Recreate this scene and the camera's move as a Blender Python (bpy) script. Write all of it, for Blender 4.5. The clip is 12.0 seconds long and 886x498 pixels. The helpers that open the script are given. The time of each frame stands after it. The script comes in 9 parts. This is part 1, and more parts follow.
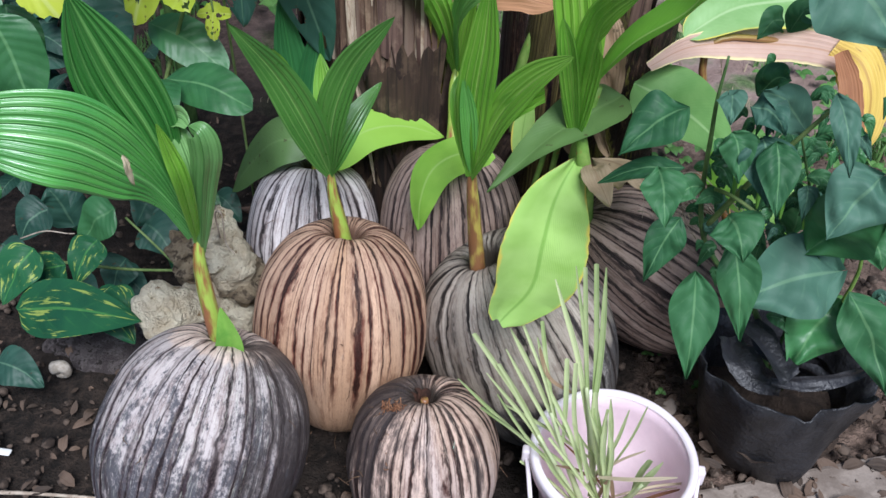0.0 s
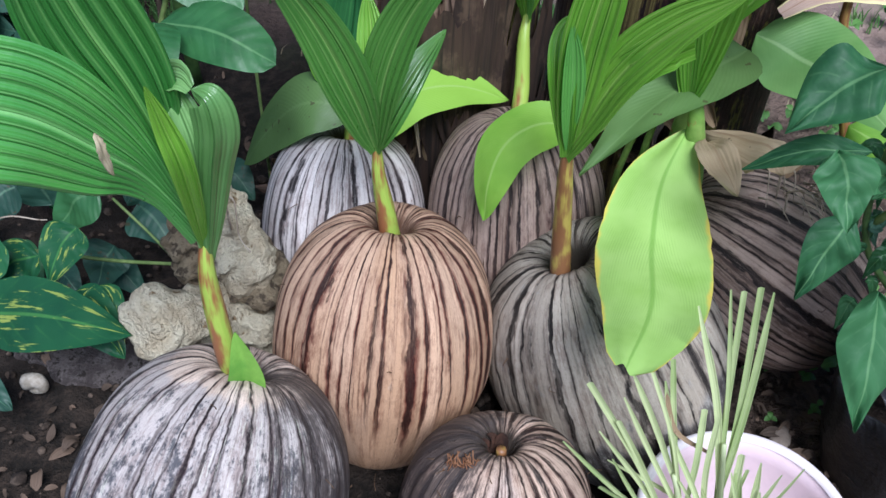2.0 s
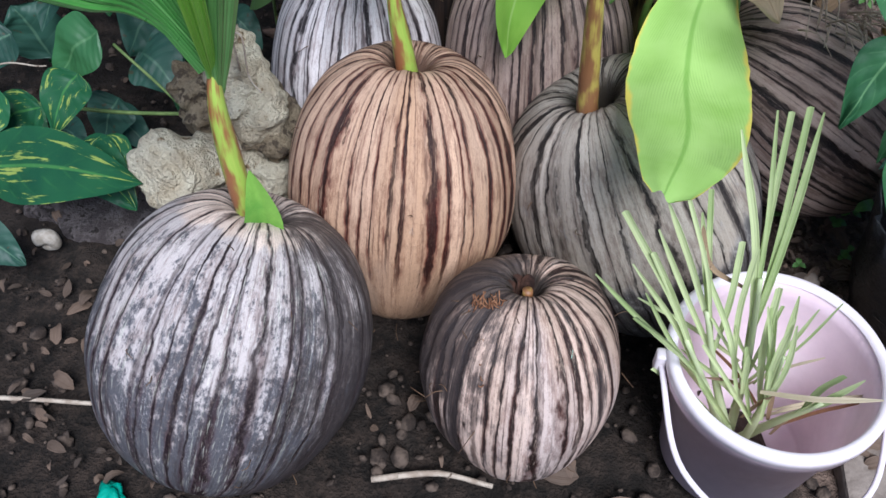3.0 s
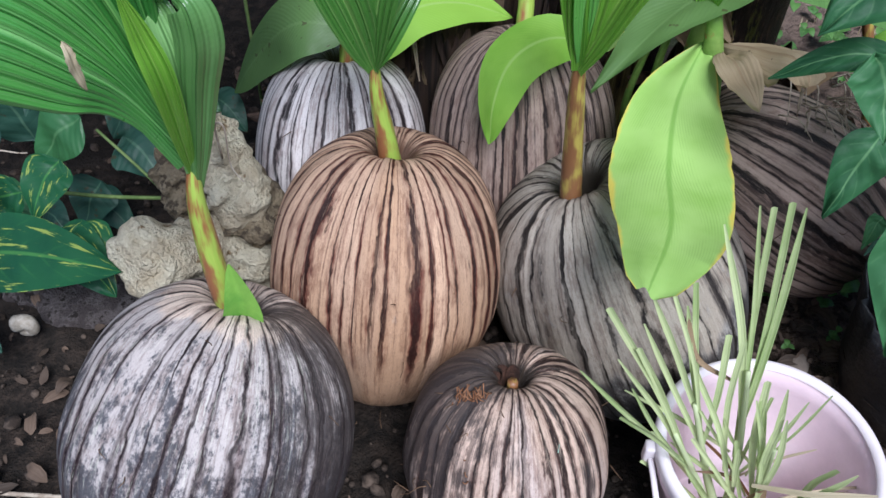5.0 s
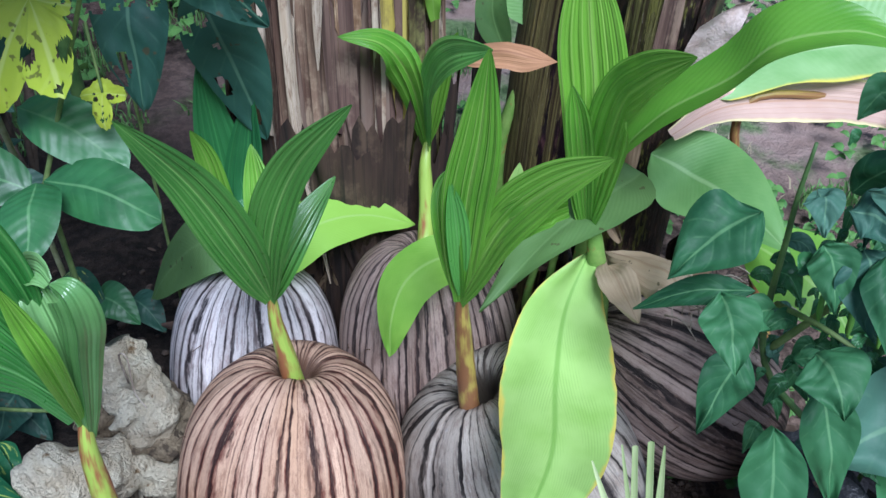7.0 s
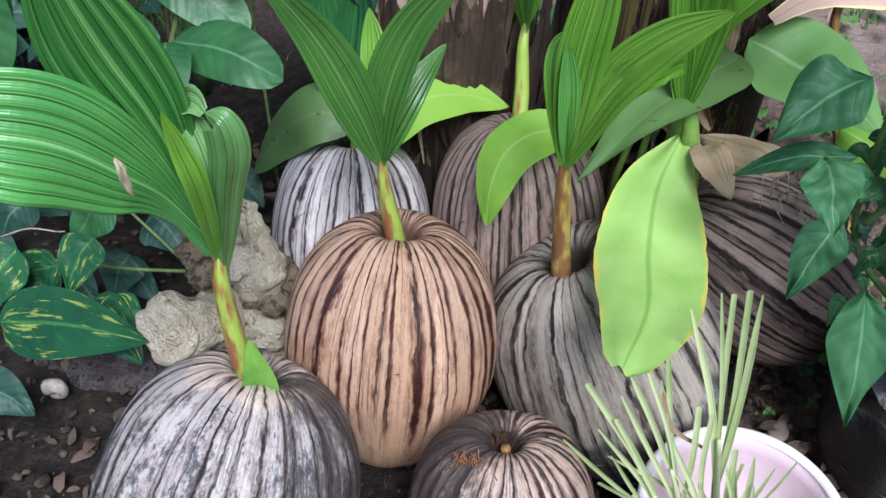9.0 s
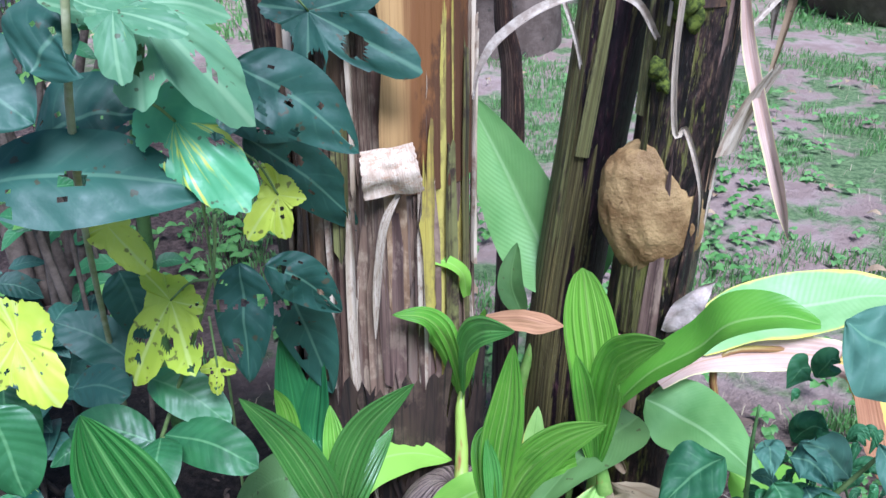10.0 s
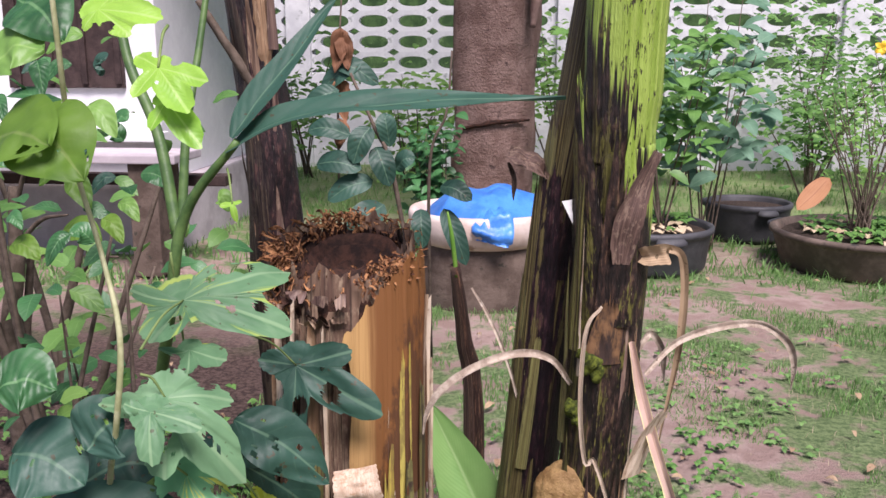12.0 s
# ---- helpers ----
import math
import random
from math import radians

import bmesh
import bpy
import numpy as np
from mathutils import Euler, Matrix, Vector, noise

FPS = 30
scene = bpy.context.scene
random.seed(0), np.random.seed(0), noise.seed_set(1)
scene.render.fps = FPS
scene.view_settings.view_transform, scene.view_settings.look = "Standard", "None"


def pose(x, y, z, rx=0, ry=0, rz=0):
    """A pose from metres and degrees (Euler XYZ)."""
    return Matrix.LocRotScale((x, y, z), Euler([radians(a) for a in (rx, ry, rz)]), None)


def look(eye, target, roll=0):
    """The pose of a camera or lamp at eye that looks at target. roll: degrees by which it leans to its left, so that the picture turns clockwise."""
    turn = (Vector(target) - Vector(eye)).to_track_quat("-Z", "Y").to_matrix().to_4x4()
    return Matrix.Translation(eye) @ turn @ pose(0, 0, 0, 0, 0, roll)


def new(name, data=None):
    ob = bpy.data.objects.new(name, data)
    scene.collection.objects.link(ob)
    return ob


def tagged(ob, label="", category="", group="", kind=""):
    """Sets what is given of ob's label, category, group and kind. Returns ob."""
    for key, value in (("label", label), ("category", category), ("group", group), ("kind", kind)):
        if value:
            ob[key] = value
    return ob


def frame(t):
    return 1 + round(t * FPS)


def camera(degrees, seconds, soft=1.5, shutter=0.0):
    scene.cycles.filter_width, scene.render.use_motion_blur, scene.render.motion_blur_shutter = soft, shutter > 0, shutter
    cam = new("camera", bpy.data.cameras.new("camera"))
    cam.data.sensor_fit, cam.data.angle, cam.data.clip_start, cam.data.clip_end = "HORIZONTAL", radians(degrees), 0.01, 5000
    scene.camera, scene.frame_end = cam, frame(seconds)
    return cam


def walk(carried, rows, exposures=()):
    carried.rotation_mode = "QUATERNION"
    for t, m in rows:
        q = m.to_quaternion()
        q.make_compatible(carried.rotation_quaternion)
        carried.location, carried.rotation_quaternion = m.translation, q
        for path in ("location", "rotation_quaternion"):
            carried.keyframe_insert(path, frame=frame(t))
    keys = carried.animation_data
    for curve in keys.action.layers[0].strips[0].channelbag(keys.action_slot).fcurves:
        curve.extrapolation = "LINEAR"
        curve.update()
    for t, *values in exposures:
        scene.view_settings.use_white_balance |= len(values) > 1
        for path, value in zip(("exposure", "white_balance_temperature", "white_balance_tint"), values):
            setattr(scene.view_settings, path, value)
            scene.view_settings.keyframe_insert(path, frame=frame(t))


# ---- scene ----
cam = camera(53.5, 12.0)
PATH = [
    (0, (0.0938, 0.2080, 1.0954), (-0.0859, 1.7073, -0.2160), 1.32),
    (0.5, (0.1224, 0.2400, 1.1029), (-0.1021, 1.7479, -0.1916), 0.86),
    (1, (0.0585, 0.3300, 1.0044), (-0.1539, 1.7292, -0.4088), 0.36),
    (1.5, (-0.0004, 0.3910, 0.9443), (-0.1792, 1.8049, -0.4589), 2.15),
    (2, (-0.0149, 0.4300, 0.9525), (-0.1844, 1.8591, -0.4363), 1.91),
    (2.5, (-0.0252, 0.4300, 0.9199), (-0.1864, 1.7115, -0.6070), 0.87),
    (2.7, (-0.0253, 0.4250, 0.9029), (-0.1851, 1.6497, -0.6702), 0.57),
    (4.5, (-0.0348, 0.4440, 0.8924), (-0.1877, 1.6932, -0.6620), 0.89),
    (5, (-0.0235, 0.4530, 0.9070), (-0.1751, 1.7878, -0.5747), 1.00),
    (5.5, (-0.0144, 0.4650, 0.9235), (-0.1600, 1.8975, -0.4645), 1.12),
    (6, (0.0023, 0.4780, 0.9494), (-0.1305, 1.9693, -0.3766), 1.17),
    (6.5, (0.0271, 0.4960, 0.9918), (-0.0676, 2.0232, -0.2961), 1.20),
    (6.7, (0.0354, 0.5010, 1.0052), (-0.0459, 2.0390, -0.2707), 1.38),
    (8.3, (0.0052, 0.4370, 0.9716), (-0.1003, 1.8728, -0.4167), 1.34),
    (8.5, (-0.0025, 0.4340, 0.9642), (-0.1291, 1.8345, -0.4579), 1.53),
    (9, (-0.0096, 0.4150, 0.9848), (-0.1946, 1.8328, -0.4136), 0.53),
    (9.5, (0.0085, 0.3690, 1.0789), (-0.1856, 1.9529, -0.1268), -0.89),
    (10, (0.0227, 0.3190, 1.1918), (-0.1183, 2.1078, 0.3084), -0.37),
    (10.5, (0.0642, 0.2750, 1.2971), (-0.0629, 2.1739, 0.6824), -0.76),
    (11, (0.0926, 0.2260, 1.3857), (-0.0236, 2.1736, 0.9459), -0.63),
    (11.5, (0.1095, 0.1730, 1.4257), (-0.0229, 2.1362, 1.0672), -0.36),
    (12, (0.1197, 0.1030, 1.4412), (-0.0527, 2.0517, 1.0257), 0.05),
]
walk(cam, [(t, look(eye, target, roll)) for t, eye, target, roll in PATH], exposures=[(0.0, 0.25, 5600, 12), (1.0, 0.32, 5400, 12), (2.5, 0.32, 5450, 12), (4.5, 0.22, 5500, 12), (5.5, 0.24, 5450, 12), (6.5, 0.42, 5050, 12), (8.5, 0.35, 5400, 14), (9.5, 0.46, 5550, 12), (10.0, 0.85, 4900, 16), (10.5, 0.92, 5050, 22), (11.0, 0.70, 5750, 20), (12.0, 0.57, 6300, 28)])

# ---- world and light: bright overcast ----
world = bpy.data.worlds.new("sky")
world.use_nodes = True
scene.world = world
_sky = world.node_tree.nodes.new("ShaderNodeTexSky")
_sky.sky_type = "NISHITA"
_sky.sun_disc = False
_sky.sun_elevation, _sky.sun_rotation = radians(55), radians(203)
_sky.air_density, _sky.dust_density = 1.0, 1.2
world.node_tree.links.new(_sky.outputs[0], world.node_tree.nodes["Background"].inputs[0])
world.node_tree.nodes["Background"].inputs[1].default_value = 0.065
_sd = bpy.data.lights.new("sun", "SUN")
_sd.energy, _sd.angle, _sd.color = 4.7, radians(26), (1.0, 0.96, 0.90)
_sun = new("sun", _sd)
_sun.matrix_world = look((0, 0, 0), (-0.22, 0.52, -0.82))


# ---- node helpers ----
def nd(nt, kind, ins=None, **props):
    n = nt.nodes.new(kind)
    for k, v in props.items():
        setattr(n, k, v)
    for k, v in (ins or {}).items():
        if isinstance(v, bpy.types.NodeSocket):
            nt.links.new(v, n.inputs[k])
        else:
            n.inputs[k].default_value = v
    return n


def ma(nt, op, a, b=0.0, c=0.0):
    return nd(nt, "ShaderNodeMath", {0: a, 1: b, 2: c}, operation=op).outputs[0]


def sstep(nt, x, lo, hi):
    n = nd(nt, "ShaderNodeMapRange", {"Value": x, "From Min": lo, "From Max": hi, "To Min": 0.0, "To Max": 1.0})
    n.interpolation_type = "SMOOTHSTEP"
    return n.outputs[0]


def mixc(nt, f, a, b):
    n = nd(nt, "ShaderNodeMix", {}, data_type="RGBA")
    for k, v in ((0, f), (6, a), (7, b)):
        if isinstance(v, bpy.types.NodeSocket):
            nt.links.new(v, n.inputs[k])
        else:
            n.inputs[k].default_value = v if k == 0 else (*v[:3], 1)
    return n.outputs[2]


def noise_of(nt, vec, scale, detail=3.0, rough=0.55):
    return nd(nt, "ShaderNodeTexNoise", {"Vector": vec, "Scale": scale, "Detail": detail, "Roughness": rough}).outputs[0]


def scaled(nt, vec, sx, sy, sz):
    return nd(nt, "ShaderNodeVectorMath", {0: vec, 1: (sx, sy, sz)}, operation="MULTIPLY").outputs[0]


def blank(name):
    m = bpy.data.materials.new(name)
    m.use_nodes = True
    nt = m.node_tree
    return m, nt, nt.nodes["Principled BSDF"]


def attr(nt, name):
    return nd(nt, "ShaderNodeAttribute", attribute_name=name).outputs["Vector"]


def obj_co(nt):
    return nd(nt, "ShaderNodeTexCoord").outputs["Object"]


def bump(nt, bsdf, h, strength=0.4, dist=0.003):
    b = nd(nt, "ShaderNodeBump", {"Height": h, "Strength": strength, "Distance": dist})
    nt.links.new(b.outputs[0], bsdf.inputs["Normal"])


def leaf_mat(name, dark, light, vein, parallel=0, sides=9.0, edge=None, edge_w=0.1, spots=0.0, rough=0.38, trans=0.28, patch=None, patch_amt=0.0, spec=0.5, relief=0.35, cool=True, slant=1.6, stripe=0.30, veins=None):
    """Leaf: u across (-1..1), v along, r by leaf, kept in the mesh's 'lf'."""
    dark, light, vein = [(c[0] * 0.85, c[1] * 1.18, c[2] * 1.1 + 0.018) if cool and c[1] > c[0] * 1.25 else c for c in (dark, light, vein)]
    m, nt, b = blank(name)
    lf = attr(nt, "lf")
    sep = nd(nt, "ShaderNodeSeparateXYZ", {0: lf})
    u, v, r = sep.outputs
    au = ma(nt, "ABSOLUTE", u)
    oc = obj_co(nt)
    n1 = noise_of(nt, oc, 14.0, 3)
    n2 = noise_of(nt, oc, 120.0, 2)
    tone = ma(nt, "ADD", ma(nt, "MULTIPLY", n1, 0.9), ma(nt, "MULTIPLY", r, 0.5))
    col = mixc(nt, sstep(nt, tone, 0.35, 0.95), dark, light)
    if parallel:
        w = ma(nt, "SINE", ma(nt, "MULTIPLY", u, parallel * 3.14159))
        line = sstep(nt, w, 0.86, 1.0)
        w2 = ma(nt, "SINE", ma(nt, "MULTIPLY", u, parallel * 11.3))
        col = mixc(nt, ma(nt, "MULTIPLY", line, stripe), col, vein)
        height = ma(nt, "ADD", w, ma(nt, "MULTIPLY", w2, 0.3))
    else:
        ph = ma(nt, "SUBTRACT", ma(nt, "MULTIPLY", v, sides), ma(nt, "MULTIPLY", au, slant))
        w = ma(nt, "SINE", ma(nt, "MULTIPLY", ph, 6.2832))
        line = sstep(nt, w, 0.86 if sides < 20 else 0.3, 1.0)
        broken = sstep(nt, noise_of(nt, scaled(nt, lf, 3, 9, 5), 1.0, 3), 0.38, 0.60)
        amount = veins if veins is not None else (0.16 if sides < 20 else (0.07 if slant < 10 else 0.10))
        col = mixc(nt, ma(nt, "MULTIPLY", ma(nt, "MULTIPLY", line, broken), amount), col, vein)
        blush = sstep(nt, noise_of(nt, scaled(nt, lf, 1.4, 3.5, 9), 1.0, 5, 0.65), 0.42, 0.62)
        col = mixc(nt, ma(nt, "MULTIPLY", blush, 0.35), col, light)
        height = ma(nt, "ADD", ma(nt, "MULTIPLY", w, -0.5), n2)
    mid = sstep(nt, au, 0.07, 0.02)
    col = mixc(nt, ma(nt, "MULTIPLY", mid, 0.65), col, vein)
    if edge:
        e = sstep(nt, ma(nt, "ADD", au, ma(nt, "MULTIPLY", ma(nt, "SUBTRACT", n1, 0.5), 0.5)), 1.0 - edge_w, 1.0)
        col = mixc(nt, e, col, edge)
    if patch:
        p = sstep(nt, noise_of(nt, scaled(nt, lf, 5.5, 3.2, 31.0), 1.0, 4, 0.6), 0.62 - patch_amt, 0.68 - patch_amt)
        col = mixc(nt, p, col, patch)
    if spots:
        sp = sstep(nt, noise_of(nt, oc, 75.0, 2), 0.72 - spots, 0.76 - spots)
        col = mixc(nt, ma(nt, "MULTIPLY", sp, 0.75), col, (0.06, 0.045, 0.02))
    nt.links.new(col, b.inputs["Base Color"])
    rr = ma(nt, "ADD", ma(nt, "MULTIPLY", n2, 0.25), rough - 0.1)
    nt.links.new(rr, b.inputs["Roughness"])
    b.inputs["Specular IOR Level"].default_value = spec
    bump(nt, b, height, relief if sides < 20 or parallel else 0.12, 0.0012)
    tr = nd(nt, "ShaderNodeBsdfTranslucent", {"Color": mixc(nt, 0.5, col, light)})
    mx = nd(nt, "ShaderNodeMixShader", {0: trans, 1: b.outputs[0], 2: tr.outputs[0]})
    nt.links.new(mx.outputs[0], nt.nodes["Material Output"].inputs[0])
    return m


def husk_mat(name, base, base2, stripe, grey, grey_amt, stripe_w, count, dirt, tip, mould=None, mould_top=0.55, fade=0.0, dark_side=None, dark_at=0.35, rust=0.6):
    """Dry coconut husk: long dark fibre streaks down the ribs, grey mould, stains. 'fib' holds (cos, sin, height)."""
    m, nt, b = blank(name)
    f = attr(nt, "fib")
    sep = nd(nt, "ShaderNodeSeparateXYZ", {0: f})
    h = sep.outputs[2]
    big = noise_of(nt, scaled(nt, f, 1.6, 1.6, 2.5), 1.0, 3)
    fine = noise_of(nt, scaled(nt, f, 26, 26, 85), 1.0, 6, 0.75)
    grain = noise_of(nt, scaled(nt, f, 75, 75, 240), 1.0, 4, 0.75)
    streak = noise_of(nt, scaled(nt, f, 44, 44, 3.0), 1.0, 4, 0.65)
    blot = noise_of(nt, scaled(nt, f, 4, 4, 12), 1.0, 7, 0.75)
    turn = ma(nt, "DIVIDE", ma(nt, "ARCTAN2", sep.outputs[1], sep.outputs[0]), 6.283185)
    bend = ma(nt, "ADD", ma(nt, "MULTIPLY", ma(nt, "SUBTRACT", noise_of(nt, scaled(nt, f, 1.8, 1.8, 0.9), 1.0, 2), 0.5), 3.0), ma(nt, "MULTIPLY", ma(nt, "SUBTRACT", noise_of(nt, scaled(nt, f, 6, 6, 18), 1.0, 4), 0.5), 0.6))

    def lines(n, width, soft, ragged, off):
        x = ma(nt, "ADD", ma(nt, "ADD", ma(nt, "MULTIPLY", turn, float(n)), bend), off)
        line_id = ma(nt, "FLOORED_MODULO", ma(nt, "FLOOR", x), float(n))
        rw = nd(nt, "ShaderNodeTexWhiteNoise", {"W": line_id}, noise_dimensions="1D").outputs["Value"]
        shift = ma(nt, "MULTIPLY", ma(nt, "SUBTRACT", nd(nt, "ShaderNodeTexWhiteNoise", {"W": ma(nt, "ADD", line_id, 0.37)}, noise_dimensions="1D").outputs["Value"], 0.5), 0.45)
        d = ma(nt, "ABSOLUTE", ma(nt, "SUBTRACT", ma(nt, "SUBTRACT", ma(nt, "FRACT", x), 0.5), shift))
        along = ma(nt, "ADD", ma(nt, "MULTIPLY", sstep(nt, noise_of(nt, scaled(nt, f, 8, 8, 16), 1.0, 4, 0.65), 0.35, 0.66), 0.9), 0.5)
        size = ma(nt, "ADD", ma(nt, "MULTIPLY", ma(nt, "POWER", rw, 2.5), 1.5), 0.40)
        w = ma(nt, "MULTIPLY", ma(nt, "MULTIPLY", size, width), along)
        edge = ma(nt, "ADD", ma(nt, "SUBTRACT", d, w), ma(nt, "MULTIPLY", ma(nt, "SUBTRACT", fine, 0.5), ragged))
        ink = ma(nt, "ADD", ma(nt, "MULTIPLY", sstep(nt, noise_of(nt, scaled(nt, f, 17, 17, 11), 1.0, 5, 0.7), 0.34, 0.56), 0.35), 0.65)
        return ma(nt, "MULTIPLY", sstep(nt, edge, soft, -soft), ink), sstep(nt, edge, 0.22, -0.02), x

    s1, halo, x1 = lines(count, stripe_w, 0.04, 0.15, 0.0)
    s2, _, _ = lines(round(count * 1.83), stripe_w * 0.9, 0.08, 0.28, 0.3)
    s2 = ma(nt, "MULTIPLY", s2, sstep(nt, noise_of(nt, scaled(nt, f, 3, 3, 5), 1.0, 3), 0.42, 0.54))
    if fade:
        low = sstep(nt, ma(nt, "ADD", h, ma(nt, "MULTIPLY", ma(nt, "SUBTRACT", noise_of(nt, scaled(nt, f, 6, 6, 1), 1.0, 3), 0.5), 0.22)), fade - 0.05, fade + 0.05)
        s1, s2, halo = [ma(nt, "MULTIPLY", q, low) for q in (s1, s2, halo)]
    dk = (base[0] * 0.55, base[1] * 0.48, base[2] * 0.45)
    lt = tuple(min(1, c * 1.45) for c in base)
    col = mixc(nt, sstep(nt, ma(nt, "ADD", big, ma(nt, "MULTIPLY", ma(nt, "SUBTRACT", h, 0.4), -0.6)), 0.38, 0.62), base, base2)
    cv = nd(nt, "ShaderNodeTexWhiteNoise", {"W": ma(nt, "FLOORED_MODULO", ma(nt, "FLOOR", ma(nt, "ADD", x1, 0.5)), float(count))}, noise_dimensions="1D").outputs["Value"]
    col = mixc(nt, ma(nt, "MULTIPLY", sstep(nt, cv, 0.5, 1.0), 0.30), col, dk)
    col = mixc(nt, ma(nt, "MULTIPLY", sstep(nt, cv, 0.5, 0.0), 0.7), col, lt)
    col = mixc(nt, ma(nt, "MULTIPLY", sstep(nt, streak, 0.45, 0.75), 0.22), col, dk)
    col = mixc(nt, ma(nt, "MULTIPLY", sstep(nt, blot, 0.60 - grey_amt, 0.72 - grey_amt), 0.8), col, grey)
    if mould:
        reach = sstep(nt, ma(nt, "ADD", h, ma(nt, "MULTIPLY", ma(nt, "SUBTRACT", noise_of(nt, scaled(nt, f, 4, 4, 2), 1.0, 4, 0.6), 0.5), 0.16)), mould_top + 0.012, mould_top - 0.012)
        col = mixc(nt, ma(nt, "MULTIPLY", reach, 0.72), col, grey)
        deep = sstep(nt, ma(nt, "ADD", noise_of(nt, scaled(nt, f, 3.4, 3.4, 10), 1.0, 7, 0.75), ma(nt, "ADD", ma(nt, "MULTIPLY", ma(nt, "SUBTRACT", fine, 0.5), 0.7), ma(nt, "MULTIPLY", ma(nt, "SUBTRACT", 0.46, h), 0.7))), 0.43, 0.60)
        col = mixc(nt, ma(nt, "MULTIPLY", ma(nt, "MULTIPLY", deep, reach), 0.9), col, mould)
        crust = ma(nt, "MULTIPLY", sstep(nt, grain, 0.54, 0.64), sstep(nt, noise_of(nt, scaled(nt, f, 5, 5, 6), 1.0, 3), 0.45, 0.6))
        col = mixc(nt, ma(nt, "MULTIPLY", ma(nt, "MULTIPLY", crust, reach), 0.4), col, (0.60, 0.58, 0.61))
    wash = ma(nt, "ADD", noise_of(nt, scaled(nt, f, 8, 8, 14), 1.0, 7, 0.78), ma(nt, "MULTIPLY", ma(nt, "SUBTRACT", streak, 0.5), 0.3))
    worn = nd(nt, "ShaderNodeMix", {0: 1.0}, data_type="RGBA", blend_type="MULTIPLY")
    nt.links.new(col, worn.inputs[6])
    worn.inputs[7].default_value = (0.42, 0.33, 0.31, 1)
    col = mixc(nt, ma(nt, "MULTIPLY", sstep(nt, wash, 0.46, 0.62), 0.62), col, worn.outputs[2])
    band = sstep(nt, noise_of(nt, scaled(nt, f, 4, 4, 4.5), 1.0, 5, 0.7), 0.40, 0.56)
    col = mixc(nt, ma(nt, "MULTIPLY", ma(nt, "MULTIPLY", halo, band), rust), col, (stripe[0] * 3.0, stripe[1] * 2.0, stripe[2] * 1.8))
    col = mixc(nt, ma(nt, "MULTIPLY", s2, 0.7), col, (stripe[0] * 1.2, stripe[1] * 0.9, stripe[2] * 0.9))
    col = mixc(nt, ma(nt, "MULTIPLY", s1, 1.0), col, (stripe[0] * 0.6, stripe[1] * 0.6, stripe[2] * 0.6))
    chalk = ma(nt, "MULTIPLY", sstep(nt, noise_of(nt, scaled(nt, f, 60, 60, 26), 1.0, 4, 0.7), 0.54, 0.66), sstep(nt, noise_of(nt, scaled(nt, f, 2.6, 2.6, 3.4), 1.0, 3), 0.44, 0.60))
    col = mixc(nt, ma(nt, "MULTIPLY", chalk, 0.38), col, tuple(min(0.8, c * 1.55) for c in base))
    stain = sstep(nt, ma(nt, "ADD", noise_of(nt, scaled(nt, f, 2.2, 2.2, 3.4), 1.0, 6, 0.7), ma(nt, "MULTIPLY", ma(nt, "SUBTRACT", streak, 0.5), 0.25)), 0.62 - dirt, 0.76 - dirt)
    col = mixc(nt, ma(nt, "MULTIPLY", stain, 0.93), col, (0.035, 0.028, 0.028))
    # Colour gets darker towards dark_side, with a broken edge.
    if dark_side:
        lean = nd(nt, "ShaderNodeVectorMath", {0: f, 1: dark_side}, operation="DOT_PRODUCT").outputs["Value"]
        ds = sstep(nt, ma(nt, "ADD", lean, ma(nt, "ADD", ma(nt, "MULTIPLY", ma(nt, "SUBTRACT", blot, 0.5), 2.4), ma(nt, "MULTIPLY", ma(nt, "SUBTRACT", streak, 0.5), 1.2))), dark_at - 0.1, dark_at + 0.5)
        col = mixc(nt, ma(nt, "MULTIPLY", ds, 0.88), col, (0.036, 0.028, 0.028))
    col = mixc(nt, ma(nt, "MULTIPLY", sstep(nt, grain, 0.50, 0.68), 0.34), col, (base[0] * 0.3, base[1] * 0.28, base[2] * 0.28))
    col = mixc(nt, sstep(nt, ma(nt, "ADD", h, ma(nt, "MULTIPLY", ma(nt, "SUBTRACT", fine, 0.5), 0.08)), 0.70, 0.80), col, tip)
    nt.links.new(col, b.inputs["Base Color"])
    nt.links.new(ma(nt, "ADD", ma(nt, "MULTIPLY", fine, 0.35), 0.34), b.inputs["Roughness"])
    b.inputs["Specular IOR Level"].default_value = 0.3
    hh = ma(nt, "ADD", ma(nt, "ADD", ma(nt, "MULTIPLY", s1, -0.8), ma(nt, "ADD", ma(nt, "MULTIPLY", fine, 0.9), ma(nt, "MULTIPLY", grain, 0.5))), ma(nt, "MULTIPLY", streak, 0.6))
    bump(nt, b, hh, 0.6, 0.003)
    return m


